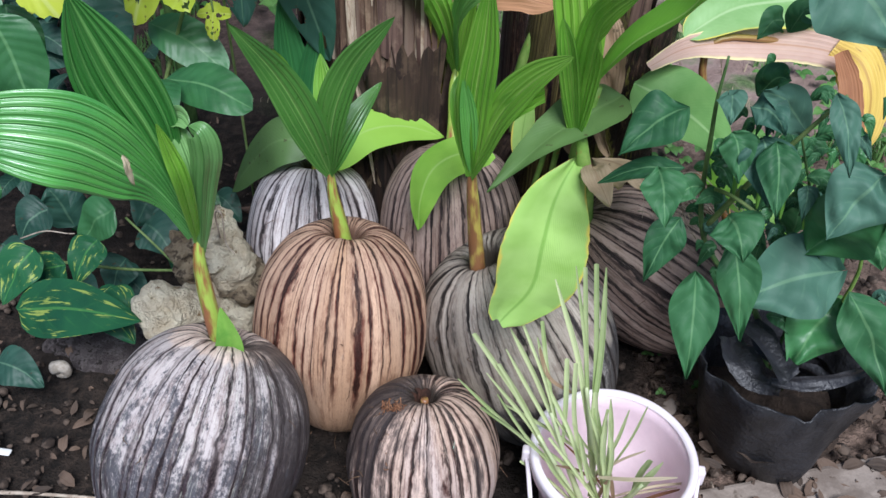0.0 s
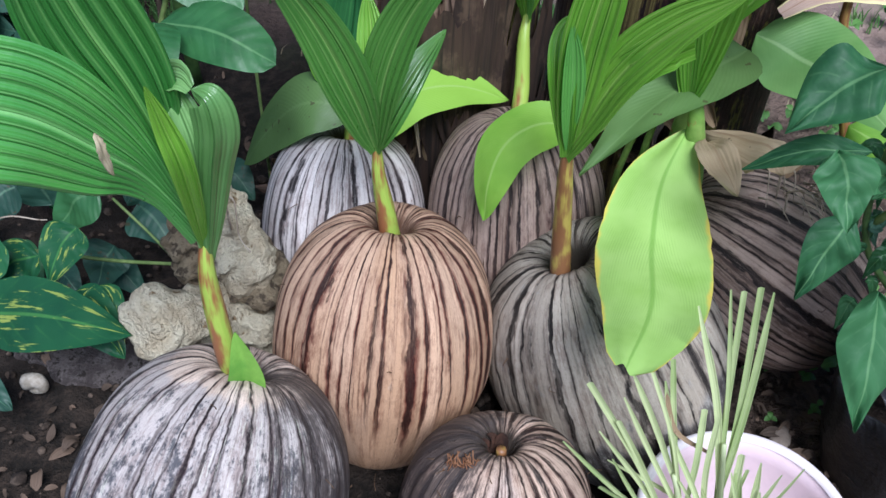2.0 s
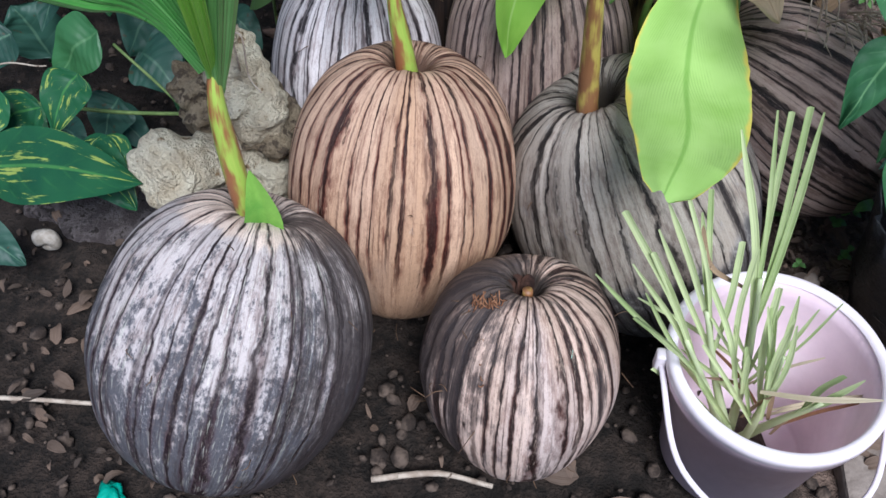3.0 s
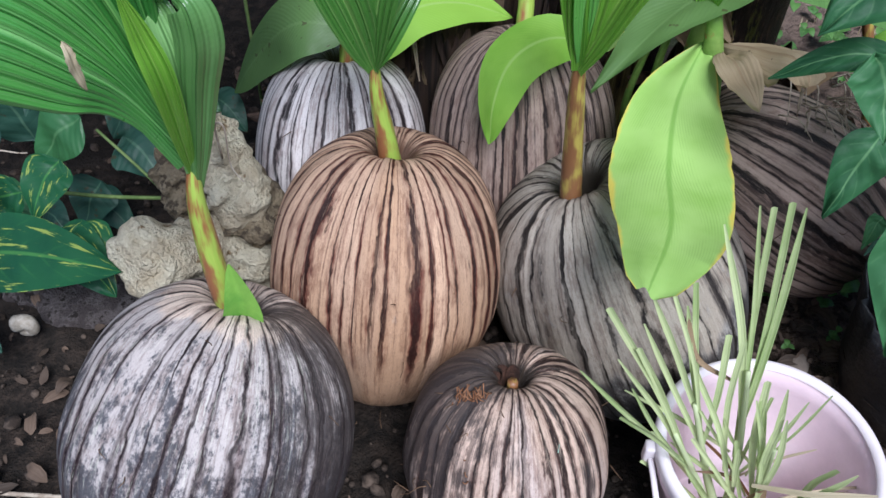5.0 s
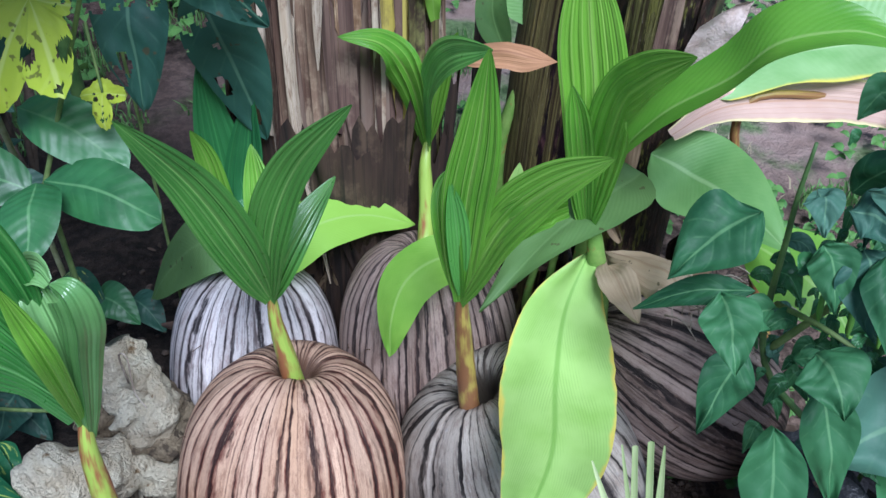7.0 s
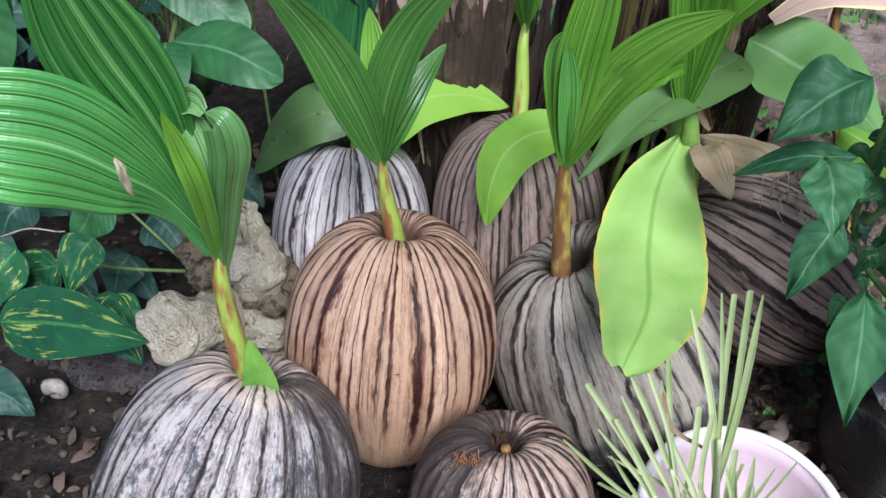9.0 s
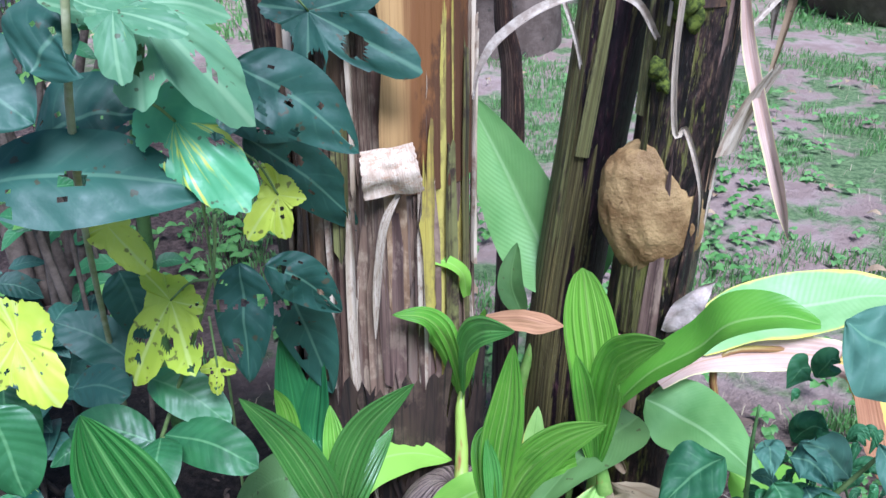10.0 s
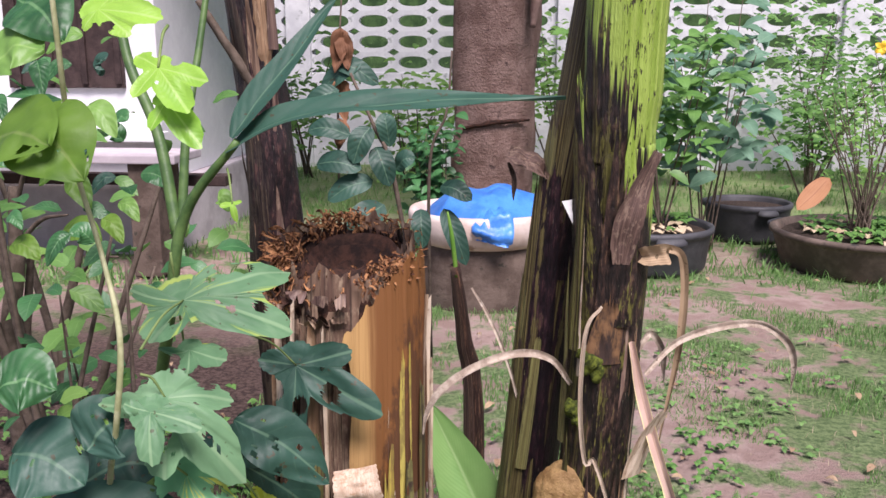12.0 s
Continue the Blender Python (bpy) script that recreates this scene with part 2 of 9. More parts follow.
def fibre_mat(name, cols, sx=26.0, sz=2.0, rough=0.75, dark=0.5):
    """Dry fibrous banana sheath: streaks that run up the stem. cols: four colours."""
    m, nt, b = blank(name)
    f = attr(nt, "fib")
    st = noise_of(nt, scaled(nt, f, sx, sx, sz), 1.0, 4, 0.65)
    st2 = noise_of(nt, scaled(nt, f, sx * 0.28, sx * 0.28, sz * 1.4), 1.0, 4, 0.6)
    blot = noise_of(nt, scaled(nt, f, 3.5, 3.5, 14), 1.0, 5, 0.7)
    col = mixc(nt, sstep(nt, st2, 0.36, 0.62), cols[0], cols[1])
    col = mixc(nt, sstep(nt, blot, 0.5, 0.64), col, cols[2])
    col = mixc(nt, ma(nt, "MULTIPLY", sstep(nt, st, 0.5, 0.66), dark), col, cols[3])
    nt.links.new(col, b.inputs["Base Color"])
    b.inputs["Roughness"].default_value = rough
    bump(nt, b, ma(nt, "ADD", st, ma(nt, "MULTIPLY", st2, 0.6)), 0.6, 0.004)
    return m


def stem_mat(name, dark, purple, olive, green, olive_side=-0.35, olive_amt=0.45, green_at=None, rough=0.5, wet=0.35):
    """Banana stem: dark rot and purple, streaky olive on one side, live green above green_at. 'fib' holds (cos, sin, height)."""
    m, nt, b = blank(name)
    f = attr(nt, "fib")
    sep = nd(nt, "ShaderNodeSeparateXYZ", {0: f})
    x, z = sep.outputs[0], sep.outputs[2]
    blot = noise_of(nt, scaled(nt, f, 2.2, 2.2, 9), 1.0, 6, 0.7)
    blot2 = noise_of(nt, scaled(nt, f, 4, 4, 22), 1.0, 5, 0.7)
    streak = noise_of(nt, scaled(nt, f, 17, 17, 2.6), 1.0, 5, 0.65)
    wide = noise_of(nt, scaled(nt, f, 5, 5, 1.3), 1.0, 3, 0.5)
    speck = noise_of(nt, scaled(nt, f, 26, 26, 60), 1.0, 3, 0.6)
    col = mixc(nt, sstep(nt, blot2, 0.42, 0.62), dark, purple)
    col = mixc(nt, ma(nt, "MULTIPLY", sstep(nt, ma(nt, "ADD", blot2, ma(nt, "MULTIPLY", ma(nt, "SUBTRACT", streak, 0.5), 0.5)), 0.58, 0.66), 0.7), col, (purple[0] * 3.2, purple[1] * 3.4, purple[2] * 2.6))
    ol = mixc(nt, sstep(nt, streak, 0.40, 0.60), (olive[0] * 0.28, olive[1] * 0.22, olive[2] * 0.3), olive)
    ol = mixc(nt, sstep(nt, ma(nt, "ADD", streak, ma(nt, "MULTIPLY", ma(nt, "SUBTRACT", blot, 0.5), 0.5)), 0.60, 0.70), ol, (olive[0] * 1.9, olive[1] * 1.75, olive[2] * 1.7))
    reach = ma(nt, "ADD", ma(nt, "SUBTRACT", olive_side, x), ma(nt, "ADD", ma(nt, "MULTIPLY", ma(nt, "SUBTRACT", wide, 0.5), 2.2), ma(nt, "MULTIPLY", ma(nt, "SUBTRACT", blot, 0.5), 2.0)))
    col = mixc(nt, ma(nt, "MULTIPLY", sstep(nt, reach, 0.0, 0.12), min(1.0, olive_amt * 2)), col, ol)
    if green_at is not None:
        lift = ma(nt, "ADD", ma(nt, "SUBTRACT", z, green_at), ma(nt, "ADD", ma(nt, "MULTIPLY", x, 0.22), ma(nt, "ADD", ma(nt, "MULTIPLY", ma(nt, "SUBTRACT", wide, 0.5), 0.45), ma(nt, "MULTIPLY", ma(nt, "SUBTRACT", streak, 0.5), 0.16))))
        col = mixc(nt, ma(nt, "MULTIPLY", sstep(nt, ma(nt, "ADD", blot, ma(nt, "MULTIPLY", ma(nt, "SUBTRACT", speck, 0.5), 0.3)), 0.56, 0.62), 0.75), col, (0.15, 0.145, 0.030))
        g = mixc(nt, sstep(nt, wide, 0.4, 0.6), green, (green[0] * 1.5, green[1] * 1.35, green[2] * 2.2))
        g = mixc(nt, ma(nt, "MULTIPLY", sstep(nt, streak, 0.55, 0.70), 0.5), g, (green[0] * 0.45, green[1] * 0.5, green[2] * 0.5))
        g = mixc(nt, sstep(nt, ma(nt, "ADD", blot2, ma(nt, "MULTIPLY", ma(nt, "SUBTRACT", speck, 0.5), 0.55)), 0.60, 0.64), g, (0.030, 0.030, 0.010))
        col = mixc(nt, sstep(nt, lift, 0.0, 0.03), col, g)
    else:
        col = mixc(nt, ma(nt, "MULTIPLY", sstep(nt, blot, 0.58, 0.66), 0.5), col, green)
    col = mixc(nt, ma(nt, "MULTIPLY", sstep(nt, speck, 0.66, 0.72), 0.5), col, (0.30, 0.26, 0.19))
    nt.links.new(col, b.inputs["Base Color"])
    nt.links.new(ma(nt, "ADD", ma(nt, "MULTIPLY", blot2, 0.4), rough - 0.2), b.inputs["Roughness"])
    b.inputs["Specular IOR Level"].default_value = wet
    bump(nt, b, ma(nt, "ADD", ma(nt, "ADD", blot2, streak), ma(nt, "MULTIPLY", speck, 0.4)), 0.8, 0.006)
    return m


def rough_mat(name, c1, c2, scale=20.0, rough=0.85, c3=None, bump_d=0.004, spec=0.3, metal=0.0, strength=0.5, spread=0.12, amt3=0.62):
    m, nt, b = blank(name)
    oc = obj_co(nt)
    n1 = noise_of(nt, oc, scale, 5, 0.6)
    n2 = noise_of(nt, oc, scale * 7, 4, 0.65)
    col = mixc(nt, sstep(nt, n1, 0.5 - spread, 0.5 + spread), c1, c2)
    col = mixc(nt, ma(nt, "MULTIPLY", n2, 0.4), col, (c1[0] * 0.55, c1[1] * 0.55, c1[2] * 0.55))
    if c3:
        col = mixc(nt, sstep(nt, noise_of(nt, oc, scale * 1.9, 4, 0.6), amt3, amt3 + 0.1), col, c3)
    nt.links.new(col, b.inputs["Base Color"])
    nt.links.new(ma(nt, "ADD", ma(nt, "MULTIPLY", n2, 0.25), rough - 0.12), b.inputs["Roughness"])
    b.inputs["Specular IOR Level"].default_value = spec
    b.inputs["Metallic"].default_value = metal
    bump(nt, b, ma(nt, "ADD", n1, n2), strength, bump_d)
    return m


GREEN = (0.10, 0.26, 0.045)
M_palm = leaf_mat("palm_leaf", (0.08, 0.20, 0.025), (0.18, 0.36, 0.055), (0.30, 0.48, 0.12), parallel=6.5, rough=0.3, trans=0.25, spec=0.9, relief=0.5)
M_palmA = leaf_mat("palm_leaf_wide", (0.09, 0.25, 0.035), (0.17, 0.38, 0.06), (0.40, 0.60, 0.20), parallel=10, rough=0.30, trans=0.2, spec=1.5, relief=0.6, stripe=0.45)
M_palmB = leaf_mat("palm_leaf_steep", (0.065, 0.19, 0.02), (0.12, 0.28, 0.04), (0.36, 0.54, 0.14), parallel=7, rough=0.32, trans=0.25, spec=0.9, relief=0.6, stripe=0.32)
M_palmfold = leaf_mat("palm_leaf_folded", (0.11, 0.27, 0.07), (0.22, 0.42, 0.14), (0.05, 0.14, 0.03), parallel=3, rough=0.34, trans=0.3, spec=0.8, relief=0.5, cool=False)
M_palmC = leaf_mat("palm_leaf_middle", (0.040, 0.135, 0.022), (0.085, 0.235, 0.038), (0.26, 0.44, 0.12), cool=False, parallel=6, rough=0.30, trans=0.25, spec=0.9, relief=0.5, stripe=0.35)
M_palm2 = leaf_mat("palm_leaf_young", (0.11, 0.31, 0.022), (0.22, 0.47, 0.045), (0.42, 0.64, 0.14), parallel=6, rough=0.32, trans=0.3, spec=0.9, relief=0.6, cool=False, stripe=0.5)
# Dark copy of palm_leaf for the back sprout, shade painted into the green.
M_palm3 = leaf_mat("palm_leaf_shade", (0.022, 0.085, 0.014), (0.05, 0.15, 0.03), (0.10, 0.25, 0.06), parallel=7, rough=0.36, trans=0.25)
M_lime = leaf_mat("yellowing_broad_leaf", (0.27, 0.52, 0.065), (0.47, 0.72, 0.20), (0.20, 0.42, 0.06), sides=26.0, slant=20.0, edge=(0.80, 0.68, 0.12), edge_w=0.10, spots=0.0, rough=0.42, trans=0.25, cool=False, veins=0.4)
M_lime2 = leaf_mat("bright_broad_leaf", (0.19, 0.43, 0.04), (0.34, 0.60, 0.08), (0.44, 0.66, 0.18), sides=40.0, slant=8.0, rough=0.42, trans=0.35, cool=False)
M_longleaf = leaf_mat("long_bright_leaf", (0.09, 0.28, 0.02), (0.17, 0.40, 0.04), (0.36, 0.56, 0.16), sides=34.0, slant=6.0, rough=0.4, spec=0.5, trans=0.4, cool=False)
M_paleleaf = leaf_mat("pale_banana_leaf", (0.22, 0.44, 0.13), (0.40, 0.62, 0.27), (0.52, 0.70, 0.36), sides=40.0, slant=3.0, edge=(0.80, 0.72, 0.12), edge_w=0.13, rough=0.4, spec=0.6, trans=0.3, cool=False)
M_broad = leaf_mat("broad_leaf", (0.06, 0.13, 0.035), (0.115, 0.21, 0.06), (0.16, 0.27, 0.09), sides=34.0, slant=8.0, spots=0.03, rough=0.5, trans=0.25, cool=False)
M_broad2 = leaf_mat("broad_leaf_pale", (0.14, 0.32, 0.08), (0.25, 0.46, 0.14), (0.40, 0.60, 0.26), sides=36.0, slant=8.0, rough=0.45, trans=0.3, cool=False)
M_chili = leaf_mat("chili_leaf", (0.018, 0.075, 0.030), (0.050, 0.155, 0.058), (0.15, 0.30, 0.13), sides=6.0, rough=0.56, spec=0.3, trans=0.22, cool=False, veins=0.22, relief=0.4)
M_chiliblue = leaf_mat("chili_leaf_bluish", (0.026, 0.080, 0.055), (0.078, 0.170, 0.115), (0.16, 0.29, 0.17), sides=6.0, rough=0.58, spec=0.3, trans=0.2, cool=False, veins=0.22, relief=0.4)
M_vine = leaf_mat("vine_leaf_dark", (0.012, 0.045, 0.030), (0.036, 0.100, 0.068), (0.11, 0.21, 0.13), sides=7.0, rough=0.5, spec=0.4, trans=0.2, spots=0.05, cool=False, veins=0.15)
M_vine2 = leaf_mat("vine_leaf_light", (0.085, 0.20, 0.095), (0.17, 0.33, 0.165), (0.28, 0.44, 0.24), sides=7.0, rough=0.5, spec=0.35, trans=0.28, spots=0.05, edge=(0.36, 0.46, 0.08), edge_w=0.07, patch=(0.34, 0.46, 0.10), patch_amt=-0.02, cool=False)
M_yellow = leaf_mat("vine_leaf_yellow", (0.38, 0.50, 0.03), (0.58, 0.66, 0.06), (0.62, 0.70, 0.20), sides=7.0, rough=0.45, trans=0.35, spots=0.09, cool=False)
M_egg = leaf_mat("shrub_leaf", (0.018, 0.080, 0.024), (0.055, 0.185, 0.060), (0.14, 0.30, 0.12), cool=False, sides=9.0, rough=0.42, spec=0.5, trans=0.2, veins=0.13, relief=0.3)
M_pothos = leaf_mat("pothos_leaf", (0.010, 0.045, 0.013), (0.026, 0.09, 0.02), (0.10, 0.22, 0.04), sides=6.0, rough=0.45, spec=0.25, trans=0.2, patch=(0.30, 0.38, 0.08), patch_amt=0.045)
M_dead = leaf_mat("dry_leaf", (0.22, 0.14, 0.08), (0.42, 0.30, 0.18), (0.20, 0.12, 0.06), parallel=9, rough=0.75, trans=0.1, spots=0.06)
M_deadtan = leaf_mat("tan_dry_leaf", (0.36, 0.27, 0.16), (0.56, 0.45, 0.30), (0.26, 0.17, 0.09), parallel=9, rough=0.75, trans=0.1, spots=0.05)
M_deadpink = leaf_mat("pinkish_dry_leaf", (0.50, 0.33, 0.26), (0.70, 0.52, 0.43), (0.36, 0.19, 0.10), parallel=8, rough=0.7, trans=0.15, edge=(0.80, 0.70, 0.34), edge_w=0.22)
M_deadyel = leaf_mat("yellow_dry_leaf", (0.60, 0.38, 0.05), (0.78, 0.56, 0.12), (0.40, 0.20, 0.05), parallel=12, rough=0.55, trans=0.25, patch=(0.28, 0.13, 0.05), patch_amt=-0.02)
M_grassleaf = leaf_mat("lemongrass_leaf", (0.34, 0.45, 0.17), (0.62, 0.70, 0.36), (0.70, 0.74, 0.48), parallel=3, rough=0.5, trans=0.25, cool=False)
M_stem = rough_mat("green_stem", (0.16, 0.30, 0.05), (0.26, 0.40, 0.09), 30, 0.5, c3=(0.30, 0.14, 0.05), spec=0.4, bump_d=0.001, amt3=0.6)


def shoot_mat(name, green, light, brown, amt):
    m, nt, b = blank(name)
    f = attr(nt, "fib")
    n1 = noise_of(nt, scaled(nt, f, 0.7, 0.7, 24), 1.0, 3, 0.5)
    n2 = noise_of(nt, scaled(nt, f, 5, 5, 22), 1.0, 4, 0.65)
    col = mixc(nt, n2, green, light)
    col = mixc(nt, sstep(nt, ma(nt, "ADD", n1, ma(nt, "MULTIPLY", ma(nt, "SUBTRACT", n2, 0.5), 0.3)), 0.60 - amt, 0.80 - amt), col, brown)
    nt.links.new(col, b.inputs["Base Color"])
    b.inputs["Roughness"].default_value = 0.4
    bump(nt, b, n2, 0.3, 0.001)
    return m


M_shoot = shoot_mat("ringed_shoot", (0.22, 0.36, 0.04), (0.40, 0.48, 0.09), (0.24, 0.095, 0.036), 0.22)
M_shootgreen = shoot_mat("green_ringed_shoot", (0.22, 0.36, 0.04), (0.40, 0.50, 0.10), (0.27, 0.11, 0.04), 0.10)
M_shootbrown = shoot_mat("dry_ringed_shoot", (0.36, 0.28, 0.05), (0.46, 0.36, 0.09), (0.22, 0.10, 0.040), 0.26)
M_scale = rough_mat("shoot_scale_leaf", (0.12, 0.29, 0.04), (0.20, 0.38, 0.06), 24, 0.45, bump_d=0.001)
M_wood = rough_mat("twig_bark", (0.10, 0.075, 0.055), (0.17, 0.13, 0.10), 40, 0.85)
M_greenvine = rough_mat("vine_stem", (0.13, 0.20, 0.06), (0.22, 0.30, 0.10), 40, 0.6, bump_d=0.001)
M_drystring = rough_mat("dry_stalk", (0.32, 0.25, 0.19), (0.52, 0.44, 0.35), 60, 0.8, c3=(0.10, 0.07, 0.05))
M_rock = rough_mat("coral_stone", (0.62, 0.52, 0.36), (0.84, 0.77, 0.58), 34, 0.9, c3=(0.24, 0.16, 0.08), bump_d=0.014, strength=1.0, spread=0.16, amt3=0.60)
# Darker copy of coral_stone: the recess's shade is put into its colour.
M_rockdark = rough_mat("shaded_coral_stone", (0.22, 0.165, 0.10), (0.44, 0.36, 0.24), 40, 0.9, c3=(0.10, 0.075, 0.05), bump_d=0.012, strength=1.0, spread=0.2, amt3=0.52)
M_slab = rough_mat("old_concrete", (0.17, 0.135, 0.11), (0.30, 0.25, 0.21), 18, 0.9, c3=(0.12, 0.095, 0.075), bump_d=0.004)
M_bucket = rough_mat("pink_plastic", (0.78, 0.60, 0.66), (0.84, 0.68, 0.73), 9, 0.42, spec=0.5, bump_d=0.0004, strength=0.2)
M_rim = rough_mat("pale_plastic", (0.80, 0.71, 0.74), (0.86, 0.79, 0.81), 9, 0.4, spec=0.5, bump_d=0.0004, strength=0.2)
M_bag = rough_mat("black_nursery_plastic", (0.012, 0.012, 0.014), (0.028, 0.028, 0.032), 14, 0.42, spec=0.5, bump_d=0.006, strength=0.6, c3=(0.07, 0.065, 0.06), amt3=0.68)
M_soil = rough_mat("potting_soil", (0.035, 0.024, 0.018), (0.08, 0.055, 0.04), 40, 0.95, bump_d=0.01, strength=0.9)
M_shell = rough_mat("snail_shell", (0.30, 0.26, 0.21), (0.48, 0.43, 0.37), 90, 0.6)
M_fibre = rough_mat("husk_fibre", (0.08, 0.045, 0.025), (0.20, 0.12, 0.07), 80, 0.9)
M_bark = rough_mat("tree_bark", (0.17, 0.105, 0.085), (0.27, 0.18, 0.15), 7, 0.9, c3=(0.08, 0.05, 0.045), bump_d=0.03, strength=0.8)
M_basin = rough_mat("cement_basin", (0.55, 0.43, 0.36), (0.68, 0.58, 0.52), 5, 0.85, c3=(0.30, 0.22, 0.17), bump_d=0.004)
M_basebrown = rough_mat("weathered_base", (0.085, 0.060, 0.046), (0.145, 0.108, 0.085), 9, 0.9, c3=(0.045, 0.04, 0.03), bump_d=0.01)
M_tarp = rough_mat("blue_tarp", (0.035, 0.17, 0.55), (0.07, 0.28, 0.72), 5, 0.4, spec=0.5, bump_d=0.01, strength=0.4)
M_tyre = rough_mat("rubber_planter", (0.05, 0.05, 0.055), (0.085, 0.085, 0.09), 6, 0.6, bump_d=0.003)
M_tyrebr = rough_mat("brown_rubber_planter", (0.10, 0.075, 0.06), (0.20, 0.15, 0.12), 5, 0.7, c3=(0.04, 0.035, 0.03), bump_d=0.004)
M_white = rough_mat("white_render", (0.74, 0.74, 0.75), (0.82, 0.82, 0.82), 2.5, 0.85, c3=(0.60, 0.60, 0.58), bump_d=0.002, amt3=0.68)
M_block = rough_mat("white_block", (0.56, 0.57, 0.59), (0.70, 0.71, 0.72), 3, 0.85, c3=(0.34, 0.36, 0.36), bump_d=0.004, amt3=0.60)
M_plinth = rough_mat("pale_plinth", (0.44, 0.39, 0.41), (0.58, 0.53, 0.55), 3, 0.9, c3=(0.30, 0.23, 0.20), amt3=0.64)
M_darkwood = rough_mat("dark_timber", (0.035, 0.022, 0.02), (0.07, 0.045, 0.04), 9, 0.7)
M_stumpA = fibre_mat("stump_sheath", ((0.11, 0.060, 0.040), (0.22, 0.140, 0.090), (0.34, 0.25, 0.165), (0.028, 0.015, 0.011)), 19, 3.0, dark=0.75)


def gold_mat():
    """Cut banana sheath: pale gold on one side, rust-brown on the other, with fine grain and rot stains."""
    m, nt, b = blank("cut_sheath")
    f = attr(nt, "fib")
    sep = nd(nt, "ShaderNodeSeparateXYZ", {0: f})
    g = ma(nt, "SUBTRACT", sep.outputs[0], 6.51)
    st = noise_of(nt, scaled(nt, f, 24, 24, 2.4), 1.0, 6, 0.75)
    st2 = noise_of(nt, scaled(nt, f, 9, 9, 1.6), 1.0, 4, 0.6)
    blot = noise_of(nt, scaled(nt, f, 4, 4, 13), 1.0, 5, 0.7)
    col = mixc(nt, st2, (0.42, 0.235, 0.075), (0.55, 0.35, 0.145))
    col = mixc(nt, sstep(nt, ma(nt, "ADD", g, ma(nt, "MULTIPLY", ma(nt, "SUBTRACT", st2, 0.5), 0.55)), 0.30, 0.52), col, (0.19, 0.078, 0.022))
    col = mixc(nt, ma(nt, "MULTIPLY", sstep(nt, st, 0.48, 0.68), 0.6), col, (0.17, 0.070, 0.020))
    low = ma(nt, "ADD", ma(nt, "MULTIPLY", ma(nt, "SUBTRACT", 0.90, sep.outputs[2]), 2.6), ma(nt, "SUBTRACT", g, 0.35))
    col = mixc(nt, ma(nt, "MULTIPLY", sstep(nt, ma(nt, "ADD", blot, ma(nt, "MULTIPLY", low, 0.5)), 0.58, 0.70), 0.85), col, (0.075, 0.032, 0.014))
    nt.links.new(col, b.inputs["Base Color"])
    b.inputs["Roughness"].default_value = 0.6
    bump(nt, b, ma(nt, "ADD", st, st2), 0.5, 0.003)
    return m


M_gold = gold_mat()
M_stemdark = stem_mat("dark_pseudostem", (0.008, 0.005, 0.007), (0.026, 0.011, 0.015), (0.135, 0.112, 0.042), (0.06, 0.05, 0.025), -0.42, 0.5)
M_stemblack = stem_mat("blackened_pseudostem", (0.008, 0.005, 0.006), (0.030, 0.014, 0.015), (0.06, 0.045, 0.03), (0.03, 0.025, 0.02), -0.9, 0.4)
M_stemgreen = stem_mat("green_pseudostem", (0.008, 0.006, 0.005), (0.040, 0.023, 0.018), (0.12, 0.11, 0.035), (0.20, 0.31, 0.035), -1.0, 0.5, 1.25)
M_stembrown = stem_mat("brown_pseudostem", (0.012, 0.009, 0.008), (0.055, 0.030, 0.022), (0.12, 0.115, 0.035), (0.17, 0.16, 0.04), -0.3, 0.5)
M_shootreddish = stem_mat("reddish_shoot", (0.05, 0.025, 0.02), (0.13, 0.065, 0.045), (0.20, 0.13, 0.09), (0.10, 0.14, 0.04), -0.6, 0.4, rough=0.65)
M_gingerstem = rough_mat("dull_green_stem", (0.05, 0.11, 0.03), (0.10, 0.18, 0.05), 30, 0.5, spec=0.4, bump_d=0.001)
M_tanfibre = fibre_mat("tan_sheath", ((0.15, 0.080, 0.040), (0.30, 0.185, 0.10), (0.40, 0.28, 0.17), (0.035, 0.017, 0.010)), 22, 2.2, dark=0.75)
M_greyfibre = fibre_mat("grey_fibrous_sheath", ((0.16, 0.105, 0.075), (0.27, 0.19, 0.14), (0.21, 0.155, 0.12), (0.035, 0.020, 0.014)), 30, 1.6, dark=0.8)
M_peel = fibre_mat("purple_brown_peel", ((0.085, 0.048, 0.038), (0.16, 0.098, 0.075), (0.26, 0.18, 0.13), (0.028, 0.014, 0.013)), 24, 2.0, 0.6, dark=0.75)
M_olive = fibre_mat("olive_streaked_sheath", ((0.13, 0.115, 0.040), (0.225, 0.215, 0.075), (0.05, 0.032, 0.022), (0.014, 0.009, 0.010)), 34, 1.2, 0.5, dark=0.9)
M_knob = rough_mat("cut_corm", (0.17, 0.09, 0.03), (0.44, 0.29, 0.12), 26, 0.6, c3=(0.12, 0.06, 0.022), spread=0.24, amt3=0.62, bump_d=0.006)
M_paper = fibre_mat("papery_sheath", ((0.44, 0.34, 0.23), (0.60, 0.50, 0.38), (0.26, 0.17, 0.11), (0.16, 0.09, 0.06)), 22, 4, 0.75, dark=0.35)
M_rotsheath = fibre_mat("rotting_sheath", ((0.020, 0.011, 0.008), (0.055, 0.031, 0.020), (0.095, 0.060, 0.038), (0.008, 0.005, 0.004)), 20, 2.5, dark=0.85)
M_core = rough_mat("rotten_core", (0.020, 0.009, 0.006), (0.070, 0.030, 0.018), 50, 0.85, bump_d=0.010)
